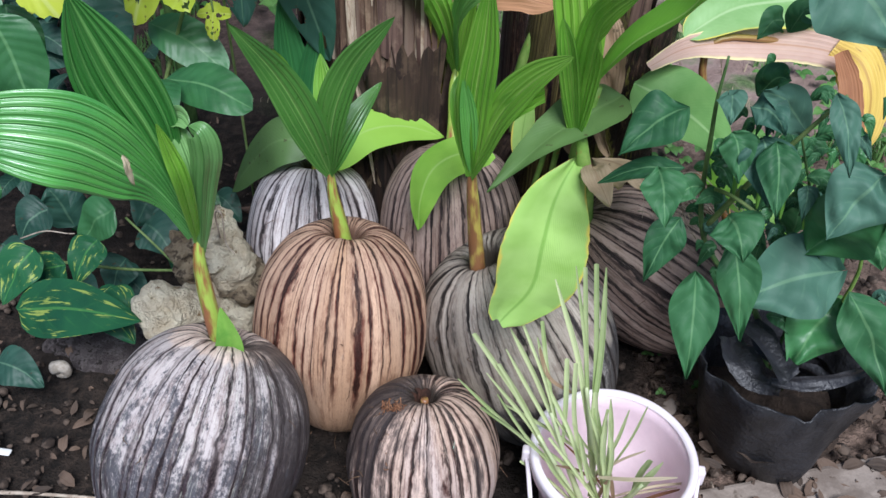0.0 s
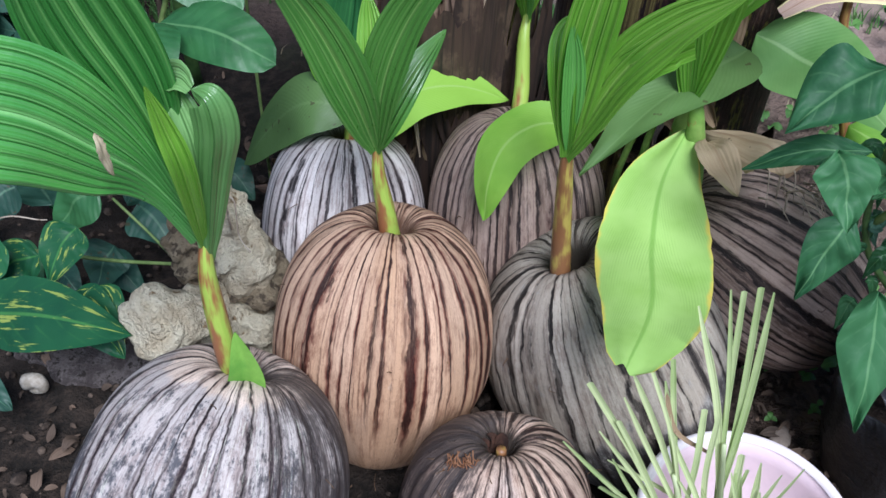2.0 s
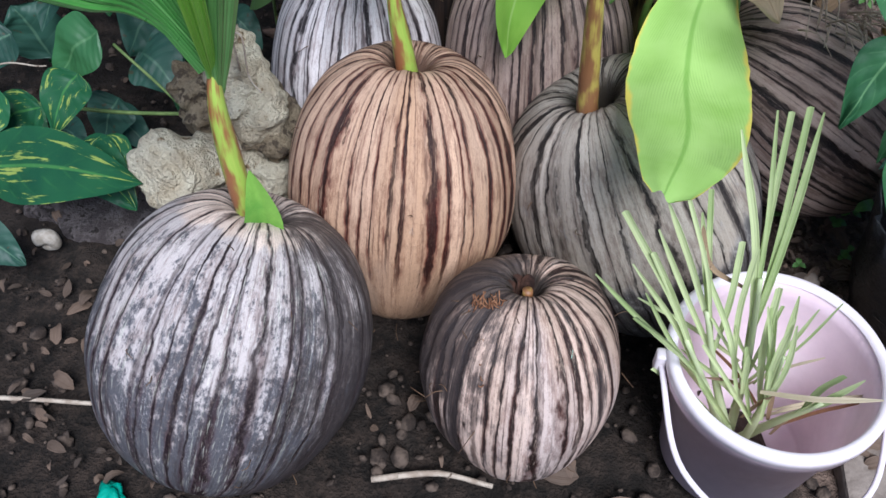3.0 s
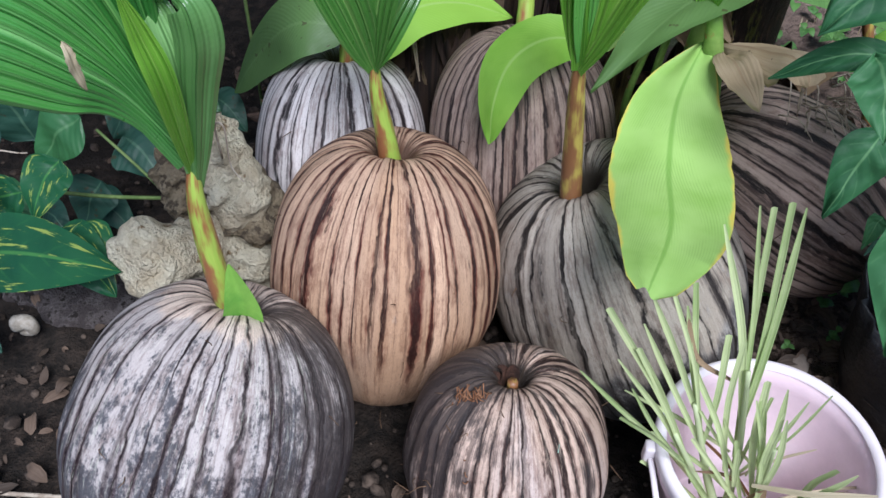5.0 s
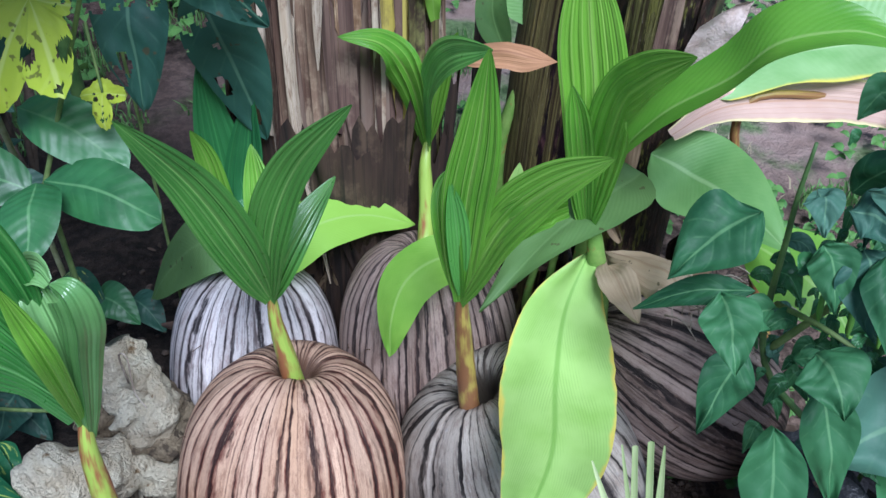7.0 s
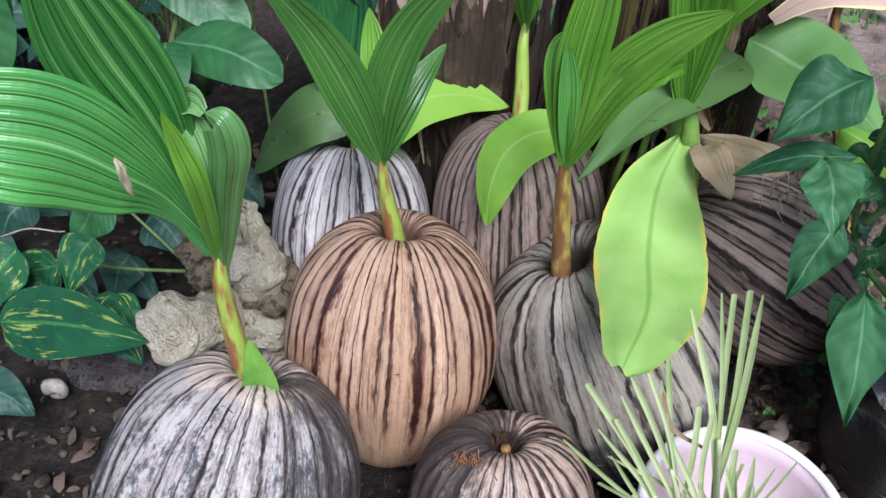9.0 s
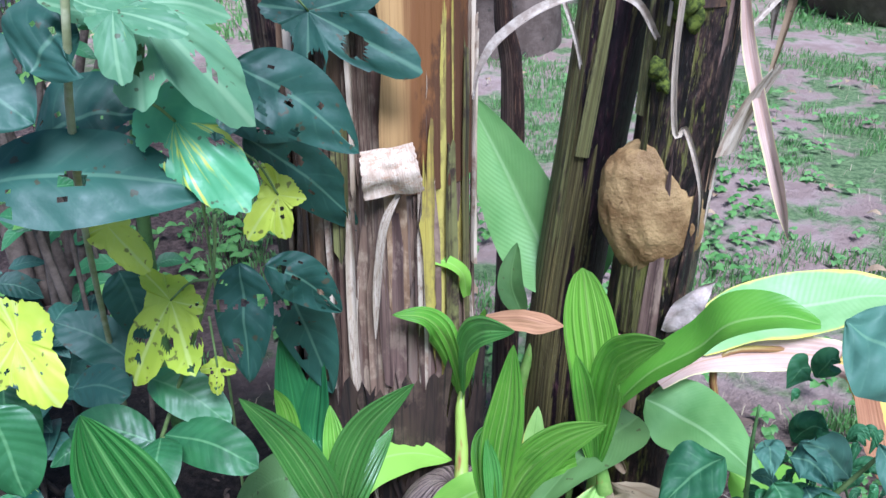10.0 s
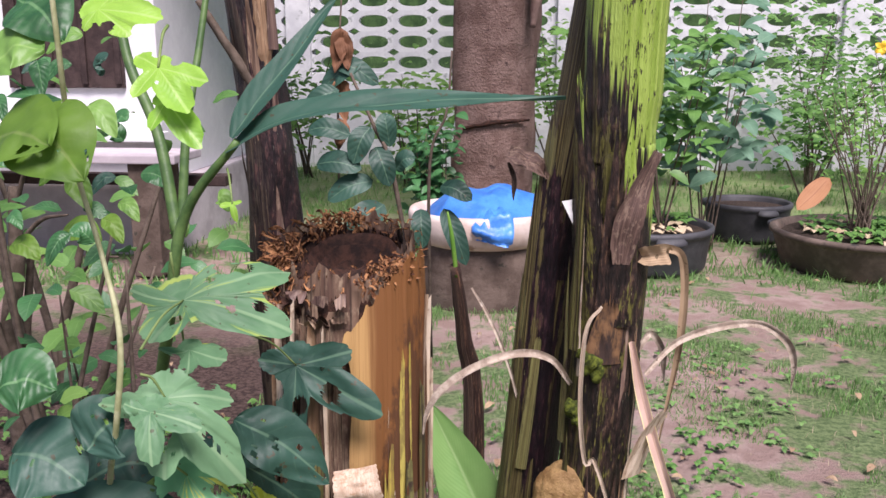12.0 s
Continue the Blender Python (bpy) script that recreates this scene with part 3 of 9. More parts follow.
M_bushleaf = leaf_mat("bush_leaf", (0.05, 0.15, 0.03), (0.14, 0.30, 0.07), (0.2, 0.38, 0.1), sides=5.0, rough=0.45, trans=0.3, cool=False)
M_bushlite = leaf_mat("bush_leaf_light", (0.09, 0.23, 0.045), (0.22, 0.41, 0.09), (0.28, 0.48, 0.13), sides=5.0, rough=0.45, trans=0.35, cool=False)
M_bushblue = leaf_mat("bush_leaf_bluish", (0.07, 0.17, 0.10), (0.18, 0.33, 0.22), (0.26, 0.42, 0.28), sides=5.0, rough=0.4, trans=0.3, cool=False)
M_grass = leaf_mat("lawn_blade", (0.08, 0.20, 0.05), (0.20, 0.36, 0.11), (0.2, 0.36, 0.1), parallel=1, rough=0.5, trans=0.3, cool=False)
M_straw = leaf_mat("straw", (0.34, 0.27, 0.17), (0.52, 0.44, 0.30), (0.4, 0.33, 0.2), parallel=1, rough=0.7, trans=0.1)
M_orange = leaf_mat("orange_dead_leaf", (0.30, 0.125, 0.055), (0.43, 0.21, 0.10), (0.25, 0.10, 0.045), parallel=8, rough=0.7, trans=0.2)
M_oliveleaf = leaf_mat("olive_leaf", (0.045, 0.115, 0.012), (0.12, 0.23, 0.03), (0.18, 0.26, 0.07), sides=6.0, rough=0.5, spec=0.35, trans=0.3, cool=False, veins=0.15)
M_palevine = rough_mat("pale_vine_stem", (0.30, 0.32, 0.15), (0.46, 0.47, 0.27), 40, 0.6, bump_d=0.001)
M_rustleaf = leaf_mat("rust_withered_leaf", (0.15, 0.065, 0.03), (0.29, 0.14, 0.07), (0.16, 0.07, 0.03), parallel=8, rough=0.75, trans=0.15, cool=False)
M_green_plug = rough_mat("green_net", (0.01, 0.30, 0.20), (0.02, 0.42, 0.30), 60, 0.6)
M_flower = rough_mat("yellow_petal", (0.75, 0.45, 0.02), (0.8, 0.55, 0.04), 20, 0.6, bump_d=0.001)
M_whitebit = rough_mat("white_plastic_scrap", (0.7, 0.7, 0.68), (0.8, 0.8, 0.78), 30, 0.5, bump_d=0.001)


def ground_mat():
    m, nt, b = blank("yard_ground")
    oc = obj_co(nt)
    sep = nd(nt, "ShaderNodeSeparateXYZ", {0: oc})
    big = noise_of(nt, oc, 0.9, 4, 0.6)
    mid = noise_of(nt, oc, 6.0, 5, 0.6)
    fine = noise_of(nt, oc, 45.0, 5, 0.7)
    grit = noise_of(nt, oc, 220.0, 3, 0.7)
    soil = mixc(nt, sstep(nt, fine, 0.38, 0.66), (0.005, 0.004, 0.003), (0.045, 0.031, 0.023))
    soil = mixc(nt, sstep(nt, mid, 0.52, 0.66), soil, (0.032, 0.024, 0.019))
    dry = mixc(nt, sstep(nt, fine, 0.36, 0.64), (0.085, 0.058, 0.043), (0.28, 0.195, 0.15))
    soil = mixc(nt, ma(nt, "MULTIPLY", sstep(nt, ma(nt, "ADD", sep.outputs[0], ma(nt, "MULTIPLY", ma(nt, "SUBTRACT", mid, 0.5), 0.35)), 0.22, 0.36), sstep(nt, mid, 0.26, 0.46)), soil, dry)
    sand = mixc(nt, sstep(nt, mid, 0.35, 0.65), (0.38, 0.265, 0.225), (0.56, 0.42, 0.37))
    turf = mixc(nt, sstep(nt, fine, 0.35, 0.65), (0.10, 0.17, 0.06), (0.24, 0.33, 0.14))
    yard = mixc(nt, sstep(nt, ma(nt, "ADD", big, ma(nt, "MULTIPLY", ma(nt, "SUBTRACT", mid, 0.5), 0.9)), 0.44, 0.58), sand, turf)
    far = sstep(nt, sep.outputs[1], 6.0, 9.0)
    yard = mixc(nt, ma(nt, "MULTIPLY", far, 0.75), yard, (0.22, 0.34, 0.11))
    edge = ma(nt, "ADD", sep.outputs[1], ma(nt, "MULTIPLY", ma(nt, "SUBTRACT", big, 0.5), 1.2))
    litter = mixc(nt, sstep(nt, fine, 0.4, 0.62), (0.05, 0.03, 0.025), (0.15, 0.098, 0.08))
    leftm = sstep(nt, sep.outputs[0], -0.1, -0.9)
    yard = mixc(nt, ma(nt, "MULTIPLY", leftm, sstep(nt, sep.outputs[1], 5.5, 4.0)), yard, litter)
    far_off = nd(nt, "ShaderNodeVectorMath", {0: oc, 1: (0.0, 1.0, 0.0)}, operation="DISTANCE").outputs["Value"]
    ring = sstep(nt, ma(nt, "ADD", far_off, ma(nt, "MULTIPLY", ma(nt, "SUBTRACT", mid, 0.5), 0.8)), 1.5, 2.1)
    col = mixc(nt, ma(nt, "MAXIMUM", sstep(nt, edge, 1.75, 2.15), ring), soil, yard)
    col = mixc(nt, ma(nt, "MULTIPLY", grit, 0.3), col, (0.06, 0.045, 0.035))
    nt.links.new(col, b.inputs["Base Color"])
    b.inputs["Roughness"].default_value = 0.93
    b.inputs["Specular IOR Level"].default_value = 0.25
    bump(nt, b, ma(nt, "ADD", ma(nt, "ADD", fine, mid), ma(nt, "MULTIPLY", grit, 0.5)), 1.0, 0.02)
    return m


M_ground = ground_mat()


# ---- mesh helpers ----
def vec(p):
    return Vector(p)


def spline(pts, n):
    """n + 1 points on a smooth curve through pts."""
    p = [Vector(q) for q in pts]
    if len(p) == 2:
        return [p[0].lerp(p[1], i / n) for i in range(n + 1)]
    p = [p[0] * 2 - p[1]] + p + [p[-1] * 2 - p[-2]]
    segs = len(p) - 3
    out = []
    for i in range(n + 1):
        x = min(i / n * segs, segs - 1e-6)
        k = int(x)
        t = x - k
        a, b, c, d = p[k:k + 4]
        out.append(0.5 * ((2 * b) + (c - a) * t + (2 * a - 5 * b + 4 * c - d) * t * t + (3 * b - a - 3 * c + d) * t ** 3))
    return out


def part(name, bm, material, parent, label="", smooth=True):
    """One mesh object under a thing; bm is in world metres."""
    org = parent_origin(parent)
    bmesh.ops.translate(bm, verts=bm.verts, vec=-org)
    me = bpy.data.meshes.new(name)
    bm.to_mesh(me)
    bm.free()
    me.materials.append(material)
    if smooth:
        for p in me.polygons:
            p.use_smooth = True
    ob = new(name, me)
    ob.parent = parent
    if label:
        ob["label"] = label
    return ob


def parent_origin(ob):
    v = Vector((0, 0, 0))
    while ob:
        v += ob.location
        ob = ob.parent
    return v


def thing(name, at, label, category, group="", kind=""):
    ob = new(name)
    ob.empty_display_size = 0.05
    ob.location = at
    return tagged(ob, label, category, group, kind)


def solo(name, bm, material, at, label, category, group="", kind="", smooth=True):
    """A thing that is one mesh; bm is in world metres, at its origin."""
    at = Vector(at)
    bmesh.ops.translate(bm, verts=bm.verts, vec=-at)
    me = bpy.data.meshes.new(name)
    bm.to_mesh(me)
    bm.free()
    me.materials.append(material)
    if smooth:
        for p in me.polygons:
            p.use_smooth = True
    ob = new(name, me)
    ob.location = at
    return tagged(ob, label, category, group, kind)


def fib_layer(bm):
    return bm.verts.layers.float_vector.get("fib") or bm.verts.layers.float_vector.new("fib")


def tube(pts, radii, n=10, segs=24, bm=None, flat=1.0, knob=0.0, seed=0, smooth=True):
    """A round stalk along a smooth curve; radii are spread evenly along it."""
    bm = bm or bmesh.new()
    lay = fib_layer(bm)
    c = spline(pts, segs) if smooth else [Vector(p) for p in pts]
    segs = len(c) - 1
    side = None
    rings = []
    for i, p in enumerate(c):
        t = (c[min(i + 1, segs)] - c[max(i - 1, 0)]).normalized()
        if side is None:
            side = t.orthogonal().normalized()
        side = (side - t * side.dot(t)).normalized()
        up = t.cross(side)
        x = i / segs * (len(radii) - 1)
        k = min(int(x), len(radii) - 2)
        r = radii[k] + (radii[k + 1] - radii[k]) * (x - k)
        ring = []
        for j in range(n):
            a = 2 * math.pi * j / n
            rr = r * (1 + knob * noise.noise(Vector((math.cos(a) * 1.5, math.sin(a) * 1.5, i * 8.4 / segs + seed * 7.3))))
            v = bm.verts.new(p + side * math.cos(a) * rr + up * math.sin(a) * rr * flat)
            v[lay] = (math.cos(a), math.sin(a), p.z)
            ring.append(v)
        rings.append(ring)
    for a, b in zip(rings, rings[1:]):
        for j in range(n):
            bm.faces.new((a[j], a[(j + 1) % n], b[(j + 1) % n], b[j]))
    bm.faces.new(rings[0][::-1])
    bm.faces.new(rings[-1])
    return bm


def prof_palm(s):
    return max(0.0, math.sin(math.pi * min(1, s ** 0.85 * 0.97 + 0.03))) ** 0.8


def prof_ovate(s):
    return max(0.0, math.sin(math.pi * s ** 0.8)) ** 0.75


def prof_oblong(s):
    return max(0.0, math.sin(math.pi * s ** 0.95)) ** 0.5


def prof_strap(s):
    return min(1.0, 0.5 + s * 2) * (1.0 if s < 0.7 else max(0.02, 1 - ((s - 0.7) / 0.3) ** 1.6))


def prof_torn(s):
    return min(1.0, 0.35 + s * 1.6) * (1.0 if s < 0.9 else 0.85)


def prof_late(s):
    return max(0.0, math.sin(math.pi * min(1.0, s ** 1.3))) ** 0.85


def prof_acum(s):
    return max(0.0, math.sin(math.pi * s ** 0.68)) ** 0.95


def prof_drop(s):
    return max(0.0, math.sin(math.pi * s ** 0.62)) ** 0.8


def blade(pts, width, prof=prof_ovate, up=(0, -0.3, 1), fold=0.15, pleats=0, pleat_h=0.06, nu=8, nv=22, wave=0.02, droop=0.0, seed=0, holes=0.0, asym=1.0, rag=0.0, bm=None, twist=0.0, foot=0.0):
    """A leaf along the curve pts: width in metres (half each side), up: where its upper face looks."""
    rg = random.Random(seed * 131 + 7)
    bm = bm or bmesh.new()
    lay = bm.verts.layers.float_vector.get("lf") or bm.verts.layers.float_vector.new("lf")
    fib = fib_layer(bm)
    if pleats:
        nu = 2 * pleats
    c = spline(pts, nv)
    up = Vector(up).normalized()
    grid = []
    rr = rg.random()
    ox = rg.random() * 50
    for i, p in enumerate(c):
        s = i / nv
        t = (c[min(i + 1, nv)] - c[max(i - 1, 0)]).normalized()
        n = (up - t * up.dot(t))
        n = n.normalized() if n.length > 1e-4 else t.orthogonal().normalized()
        if twist:
            n = Matrix.Rotation(twist * s, 3, t) @ n
        side = t.cross(n)
        w = width * 0.5 * max(prof(s), foot * (1 - s)) + 0.0007
        row = []
        for j in range(nu + 1):
            u = -1 + 2 * j / nu
            ww = w * (asym if u > 0 else 1.0)
            if rag and abs(u) > 0.9:
                ww *= 1 - rag * abs(noise.noise(Vector((s * 14, ox, u))))
            z = abs(u) * fold * ww - droop * ww * u * u
            if pleats:
                z += (pleat_h if j % 2 else -pleat_h) * ww * min(1, 4 * s) * (1 - 0.6 * s)
            z += wave * width * noise.noise(Vector((s * 4 + ox, u * 1.3, rr * 9))) * 2.0
            v = bm.verts.new(p + side * u * ww + n * z)
            v[lay] = (u, s, rr)
            v[fib] = (u, rr, s)
            row.append(v)
        grid.append(row)
    bites = [(rg.uniform(0.1, 0.9), rg.uniform(-0.95, 0.95), rg.choice((0.018, 0.026, 0.04, 0.065))) for _ in range(int(holes * 3))]
    for i in range(nv):
        for j in range(nu):
            s, u = (i + 0.5) / nv, -1 + 2 * (j + 0.5) / nu
            if any(((s - a) * 1.0) ** 2 + ((u - b) * 0.35) ** 2 < r * r for a, b, r in bites):
                continue
            bm.faces.new((grid[i][j], grid[i][j + 1], grid[i + 1][j + 1], grid[i + 1][j]))
    return bm


def lobed(centre, tips, up, floor=0.30, rings=14, cols=120, cup=0.05, seed=0, holes=0, widths=None):
    """A lobed leaf: petal-shaped lobes run from its centre to each of tips; widths: half width of a lobe by its length."""
    rg = random.Random(seed * 77 + 3)
    bm = bmesh.new()
    lay = bm.verts.layers.float_vector.new("lf")
    fib_layer(bm)
    c = Vector(centre)
    up = Vector(up).normalized()
    x = Vector(tips[0]) - c
    x = (x - up * x.dot(up)).normalized()
    y = up.cross(x)
    lobes = []
    for k, q in enumerate(tips):
        d = Vector(q) - c
        lobes.append((math.atan2(d.dot(y), d.dot(x)), math.hypot(d.dot(x), d.dot(y)), d.dot(up), widths[k] if widths else 0.3))
    rmax = max(l[1] for l in lobes)
    rr = rg.random()
    mid = bm.verts.new(c)
    mid[lay] = (0, 0, rr)
    grid = [[] for _ in range(rings)]
    for j in range(cols):
        a = 2 * math.pi * j / cols
        r, h, u = floor * rmax, 0.0, 0.5
        for (la, lr, lh, wd) in lobes:
            d = (a - la + math.pi) % (2 * math.pi) - math.pi
            if abs(d) < 1.5:
                A, B = lr / 2, lr * wd
                e = 2 * A * B * B * math.cos(d) / ((B * math.cos(d)) ** 2 + (A * math.sin(d)) ** 2)
                e *= 1 + 0.05 * math.cos(d * 40) * 0.3
                if e > r:
                    r, h, u = e, lh * (e / lr) ** 2, max(-1.0, min(1.0, math.sin(d) / (2.2 * wd)))
        r *= 1 + 0.07 * noise.noise(Vector((math.cos(a) * 6, math.sin(a) * 6, seed))) + 0.04 * noise.noise(Vector((math.cos(a) * 17, math.sin(a) * 17, seed)))
        for i in range(rings):
            f = (i + 1) / rings
            hh = h * f * f + cup * r * (noise.noise(Vector((math.cos(a) * 2.2 * f, math.sin(a) * 2.2 * f, seed * 3.1))) * 1.4 + abs(u) * 0.9) * f
            v = bm.verts.new(c + (x * math.cos(a) + y * math.sin(a)) * r * f + up * hh)
            v[lay] = (u * (0.3 + 0.7 * f), f * 0.25, rr)
            grid[i].append(v)
    bites = [(rg.uniform(0.25, 1.05), rg.uniform(0, 6.28), rg.choice((0.02, 0.03, 0.045, 0.07, 0.10))) for _ in range(int(holes * 3.5 + 3))]
    for i in range(rings):
        f = (i + 0.5) / rings
        for j in range(cols):
            a = 2 * math.pi * (j + 0.5) / cols
            k = (j + 1) % cols
            loc = (grid[i][j].co - c).length / rmax
            if any((loc * math.cos(a) - p * math.cos(q)) ** 2 + (loc * math.sin(a) - p * math.sin(q)) ** 2 < r * r for p, q, r in bites):
                continue
            if i == 0:
                bm.faces.new((mid, grid[0][j], grid[0][k]))
            else:
                bm.faces.new((grid[i - 1][j], grid[i][j], grid[i][k], grid[i - 1][k]))
    return bm


def lathe(centre, prof, n=48, axis=None, bm=None, wob=0.0, seed=0, close=False):
    """Revolve (radius, height) pairs round an upright axis at centre."""
    bm = bm or bmesh.new()
    lay = fib_layer(bm)
    c = Vector(centre)
    q = Vector((0, 0, 1)).rotation_difference(Vector(axis)).to_matrix() if axis else Matrix.Identity(3)
    rings = []
    for r, h in prof:
        ring = []
        for j in range(n):
            a = 2 * math.pi * j / n
            rr = r * (1 + wob * noise.noise(Vector((math.cos(a) * 1.4, math.sin(a) * 1.4, h * 6 + seed))))
            v = bm.verts.new(c + q @ Vector((math.cos(a) * rr, math.sin(a) * rr, h)))
            v[lay] = (math.cos(a), math.sin(a), h)
            ring.append(v)
        rings.append(ring)
    for a, b in zip(rings, rings[1:]):
        for j in range(n):
            bm.faces.new((a[j], a[(j + 1) % n], b[(j + 1) % n], b[j]))
    if close:
        bm.faces.new(rings[0][::-1])
        bm.faces.new(rings[-1])
    return bm


def box(lo, hi, bev=0.0, bm=None):
    bm = bm or bmesh.new()
    r = bmesh.ops.create_cube(bm, size=1.0)
    lo, hi = Vector(lo), Vector(hi)
    for v in r["verts"]:
        v.co = Vector([lo[k] + (v.co[k] + 0.5) * (hi[k] - lo[k]) for k in range(3)])
    if bev:
        bmesh.ops.bevel(bm, geom=[e for e in bm.edges], offset=bev, segments=2, affect="EDGES", profile=0.6)
    return bm


def pebble(at, r, seed, squash=0.7, sub=2, bm=None, rough=0.5):
    bm = bm or bmesh.new()
    res = bmesh.ops.create_icosphere(bm, subdivisions=sub, radius=1.0)
    at = Vector(at)
    rg = random.Random(seed)
    q = Euler((rg.uniform(-0.4, 0.4), rg.uniform(-0.4, 0.4), rg.uniform(0, 6))).to_matrix()
    sx, sy = rg.uniform(0.8, 1.3), rg.uniform(0.7, 1.0)
    for v in res["verts"]:
        p = v.co * (1 + rough * 0.6 * noise.noise(v.co * 1.3 + Vector((seed * 3.7, 0, 0))))
        v.co = at + q @ Vector((p.x * r * sx, p.y * r * sy, p.z * r * squash))
    return bm


# ---- ground: one sheet to the horizon ----
def build_ground():
    g = np.sinh(np.linspace(-7.0, 7.0, 270)) / math.sinh(7.0)
    xs = g * 70.0
    
    ys = 1.15 + g * 70.0
    verts, faces = [], []
    for y in ys:
        for x in xs:
            d = math.hypot(x, y - 1.1)
            z = 0.012 * noise.noise(Vector((x * 6, y * 6, 0))) + 0.006 * noise.noise(Vector((x * 19, y * 19, 3)))
            z += 0.03 * noise.noise(Vector((x * 0.8, y * 0.8, 9))) * min(1, d)
            near = math.exp(-(d / 1.3) ** 2)
            z += near * (0.008 * noise.noise(Vector((x * 34, y * 34, 1))) + 0.005 * noise.noise(Vector((x * 75, y * 75, 2))))
            z -= 0.008
            verts.append((x, y, z))
    n = len(xs)
    for i in range(n - 1):
        for j in range(n - 1):
            faces.append((i * n + j, i * n + j + 1, (i + 1) * n + j + 1, (i + 1) * n + j))
    me = bpy.data.meshes.new("ground")
    me.from_pydata(verts, [], faces)
    me.materials.append(M_ground)
    me.polygons.foreach_set("use_smooth", [True] * len(me.polygons))
    tagged(new("ground", me), "dark damp garden soil turning to patchy grass and sand", "ground", kind="structure")


build_ground()


# ---- sprouting coconuts ----
def coconut(name, c, R, a, axis, material, label, dent=0.03, seed=0, lobe=0.03, foot=0.0):
    c, axis = Vector(c), Vector(axis).normalized()
    base = c - Vector((0, 0, 1)) * math.sqrt((R * math.sin(axis.angle(Vector((0, 0, 1))))) ** 2 + (a * axis.z) ** 2)
    root = thing(name, base, label, "coconut", "sprouting coconuts by the banana clump")
    bm = bmesh.new()
    lay = bm.verts.layers.float_vector.new("fib")
    q = Vector((0, 0, 1)).rotation_difference(axis).to_matrix()
    n, m = 176, 74
    prof = spline([(0, 0, -1.0), (0.26, 0, -0.985), (0.47, 0, -0.92), (0.67, 0, -0.78), (0.85, 0, -0.54), (0.96, 0, -0.24), (1.0, 0, 0.04), (0.965, 0, 0.34), (0.87, 0, 0.61), (0.71, 0, 0.82), (0.53, 0, 0.94), (0.37, 0, 0.99), (0.24, 0, 0.985), (0.15, 0, 0.93), (0.10, 0, 0.84), (0.05, 0, 0.78), (0.008, 0, 0.76)], m)
    rings = []
    for i in range(1, m + 1):
        pr, pz = prof[i].x, prof[i].z
        v01 = i / m
        top = max(0.0, (v01 - 0.5) / 0.5)
        ring = []
        for j in range(n):
            al = 2 * math.pi * j / n
            dx, dy = math.cos(al), math.sin(al)
            rib = noise.noise(Vector((dx * 4.5 + seed * 9, dy * 4.5, v01 * 1.1)))
            rib2 = noise.noise(Vector((dx * 10 + seed * 9, dy * 10, v01 * 1.0 + 5)))
            rib3 = noise.noise(Vector((dx * 19 + seed * 9, dy * 19, v01 * 1.6 + 8)))
            r = R * max(pr, 0.002) * (1 + lobe * math.cos(3 * al + seed) * (1 - top) + (0.014 + 0.10 * top ** 3) * rib + (0.008 + 0.055 * top ** 3) * rib2 + (0.006 + 0.045 * top ** 4) * rib3)
            r *= 1 - foot * max(0.0, -pz - 0.1) ** 1.3
            r *= 1 + 0.035 * noise.noise(Vector((dx * 1.2, dy * 1.2, pz * 1.2 + seed * 4)))
            z = a * pz + (0.018 * rib + 0.009 * rib2 + 0.006 * rib3) * top ** 3 * min(1, pr * 4)
            z -= dent * 0.5 * max(0.0, 0.4 - pr)
            v = bm.verts.new(c + q @ Vector((dx * r, dy * r, z)))
            v[lay] = (dx, dy, v01 * 0.98)
            ring.append(v)
        rings.append(ring)
    for r0, r1 in zip(rings, rings[1:]):
        for j in range(n):
            bm.faces.new((r0[j], r0[(j + 1) % n], r1[(j + 1) % n], r1[j]))
    bm.faces.new(rings[0][::-1])
    bm.faces.new(rings[-1])
    part("husk", bm, material, root)
    # loose fibres that stand off the husk
    rg = random.Random(seed + 40)
    bm = bmesh.new()
    for k in range(46):
        al = rg.uniform(0, 6.283)
        ph = rg.choice((rg.uniform(1.0, 1.45), rg.uniform(-1.2, 0.9)))
        r = R * math.cos(ph) ** 0.82
        p = Vector((math.cos(al) * r, math.sin(al) * r, a * math.sin(ph) - dent * math.exp(-((90 - math.degrees(ph)) / 22) ** 2)))
        d = Vector((math.cos(al) * 0.5 + rg.uniform(-0.7, 0.7), math.sin(al) * 0.5 + rg.uniform(-0.7, 0.7), rg.uniform(-0.6, 0.8))).normalized() * rg.uniform(0.006, 0.02)
        e = Vector((rg.uniform(-1, 1), rg.uniform(-1, 1), rg.uniform(-1, 0.3))) * 0.006
        tube([c + q @ (p * 0.995), c + q @ (p * 1.02 + d * 0.5), c + q @ (p * 1.0 + d + e)], [0.0006, 0.0003], 4, 5, bm)
    part("loose_fibre", bm, M_fibre, root)["kind"] = "stuff"
    return root


def shoot(root, pts, r0, r1, material=None):
    pts = [Vector(p) for p in pts]
    pts[-1] = pts[-1] + Vector((0, 0.008, -0.012))
    part("shoot", tube(pts, [r0, r0 * 0.92, (r0 + r1) / 2, r1, r1 * 0.7, 0.002], 14, 24, knob=0.08), material or M_shoot, root, "green and rust-brown ringed shoot")


def scale_leaf(root, pts, w, mat, up, seed=1, label=""):
    part("scale_leaf", blade(pts, w, prof_drop, up, fold=0.5, nu=8, nv=14, wave=0.01, seed=seed), mat, root, label)


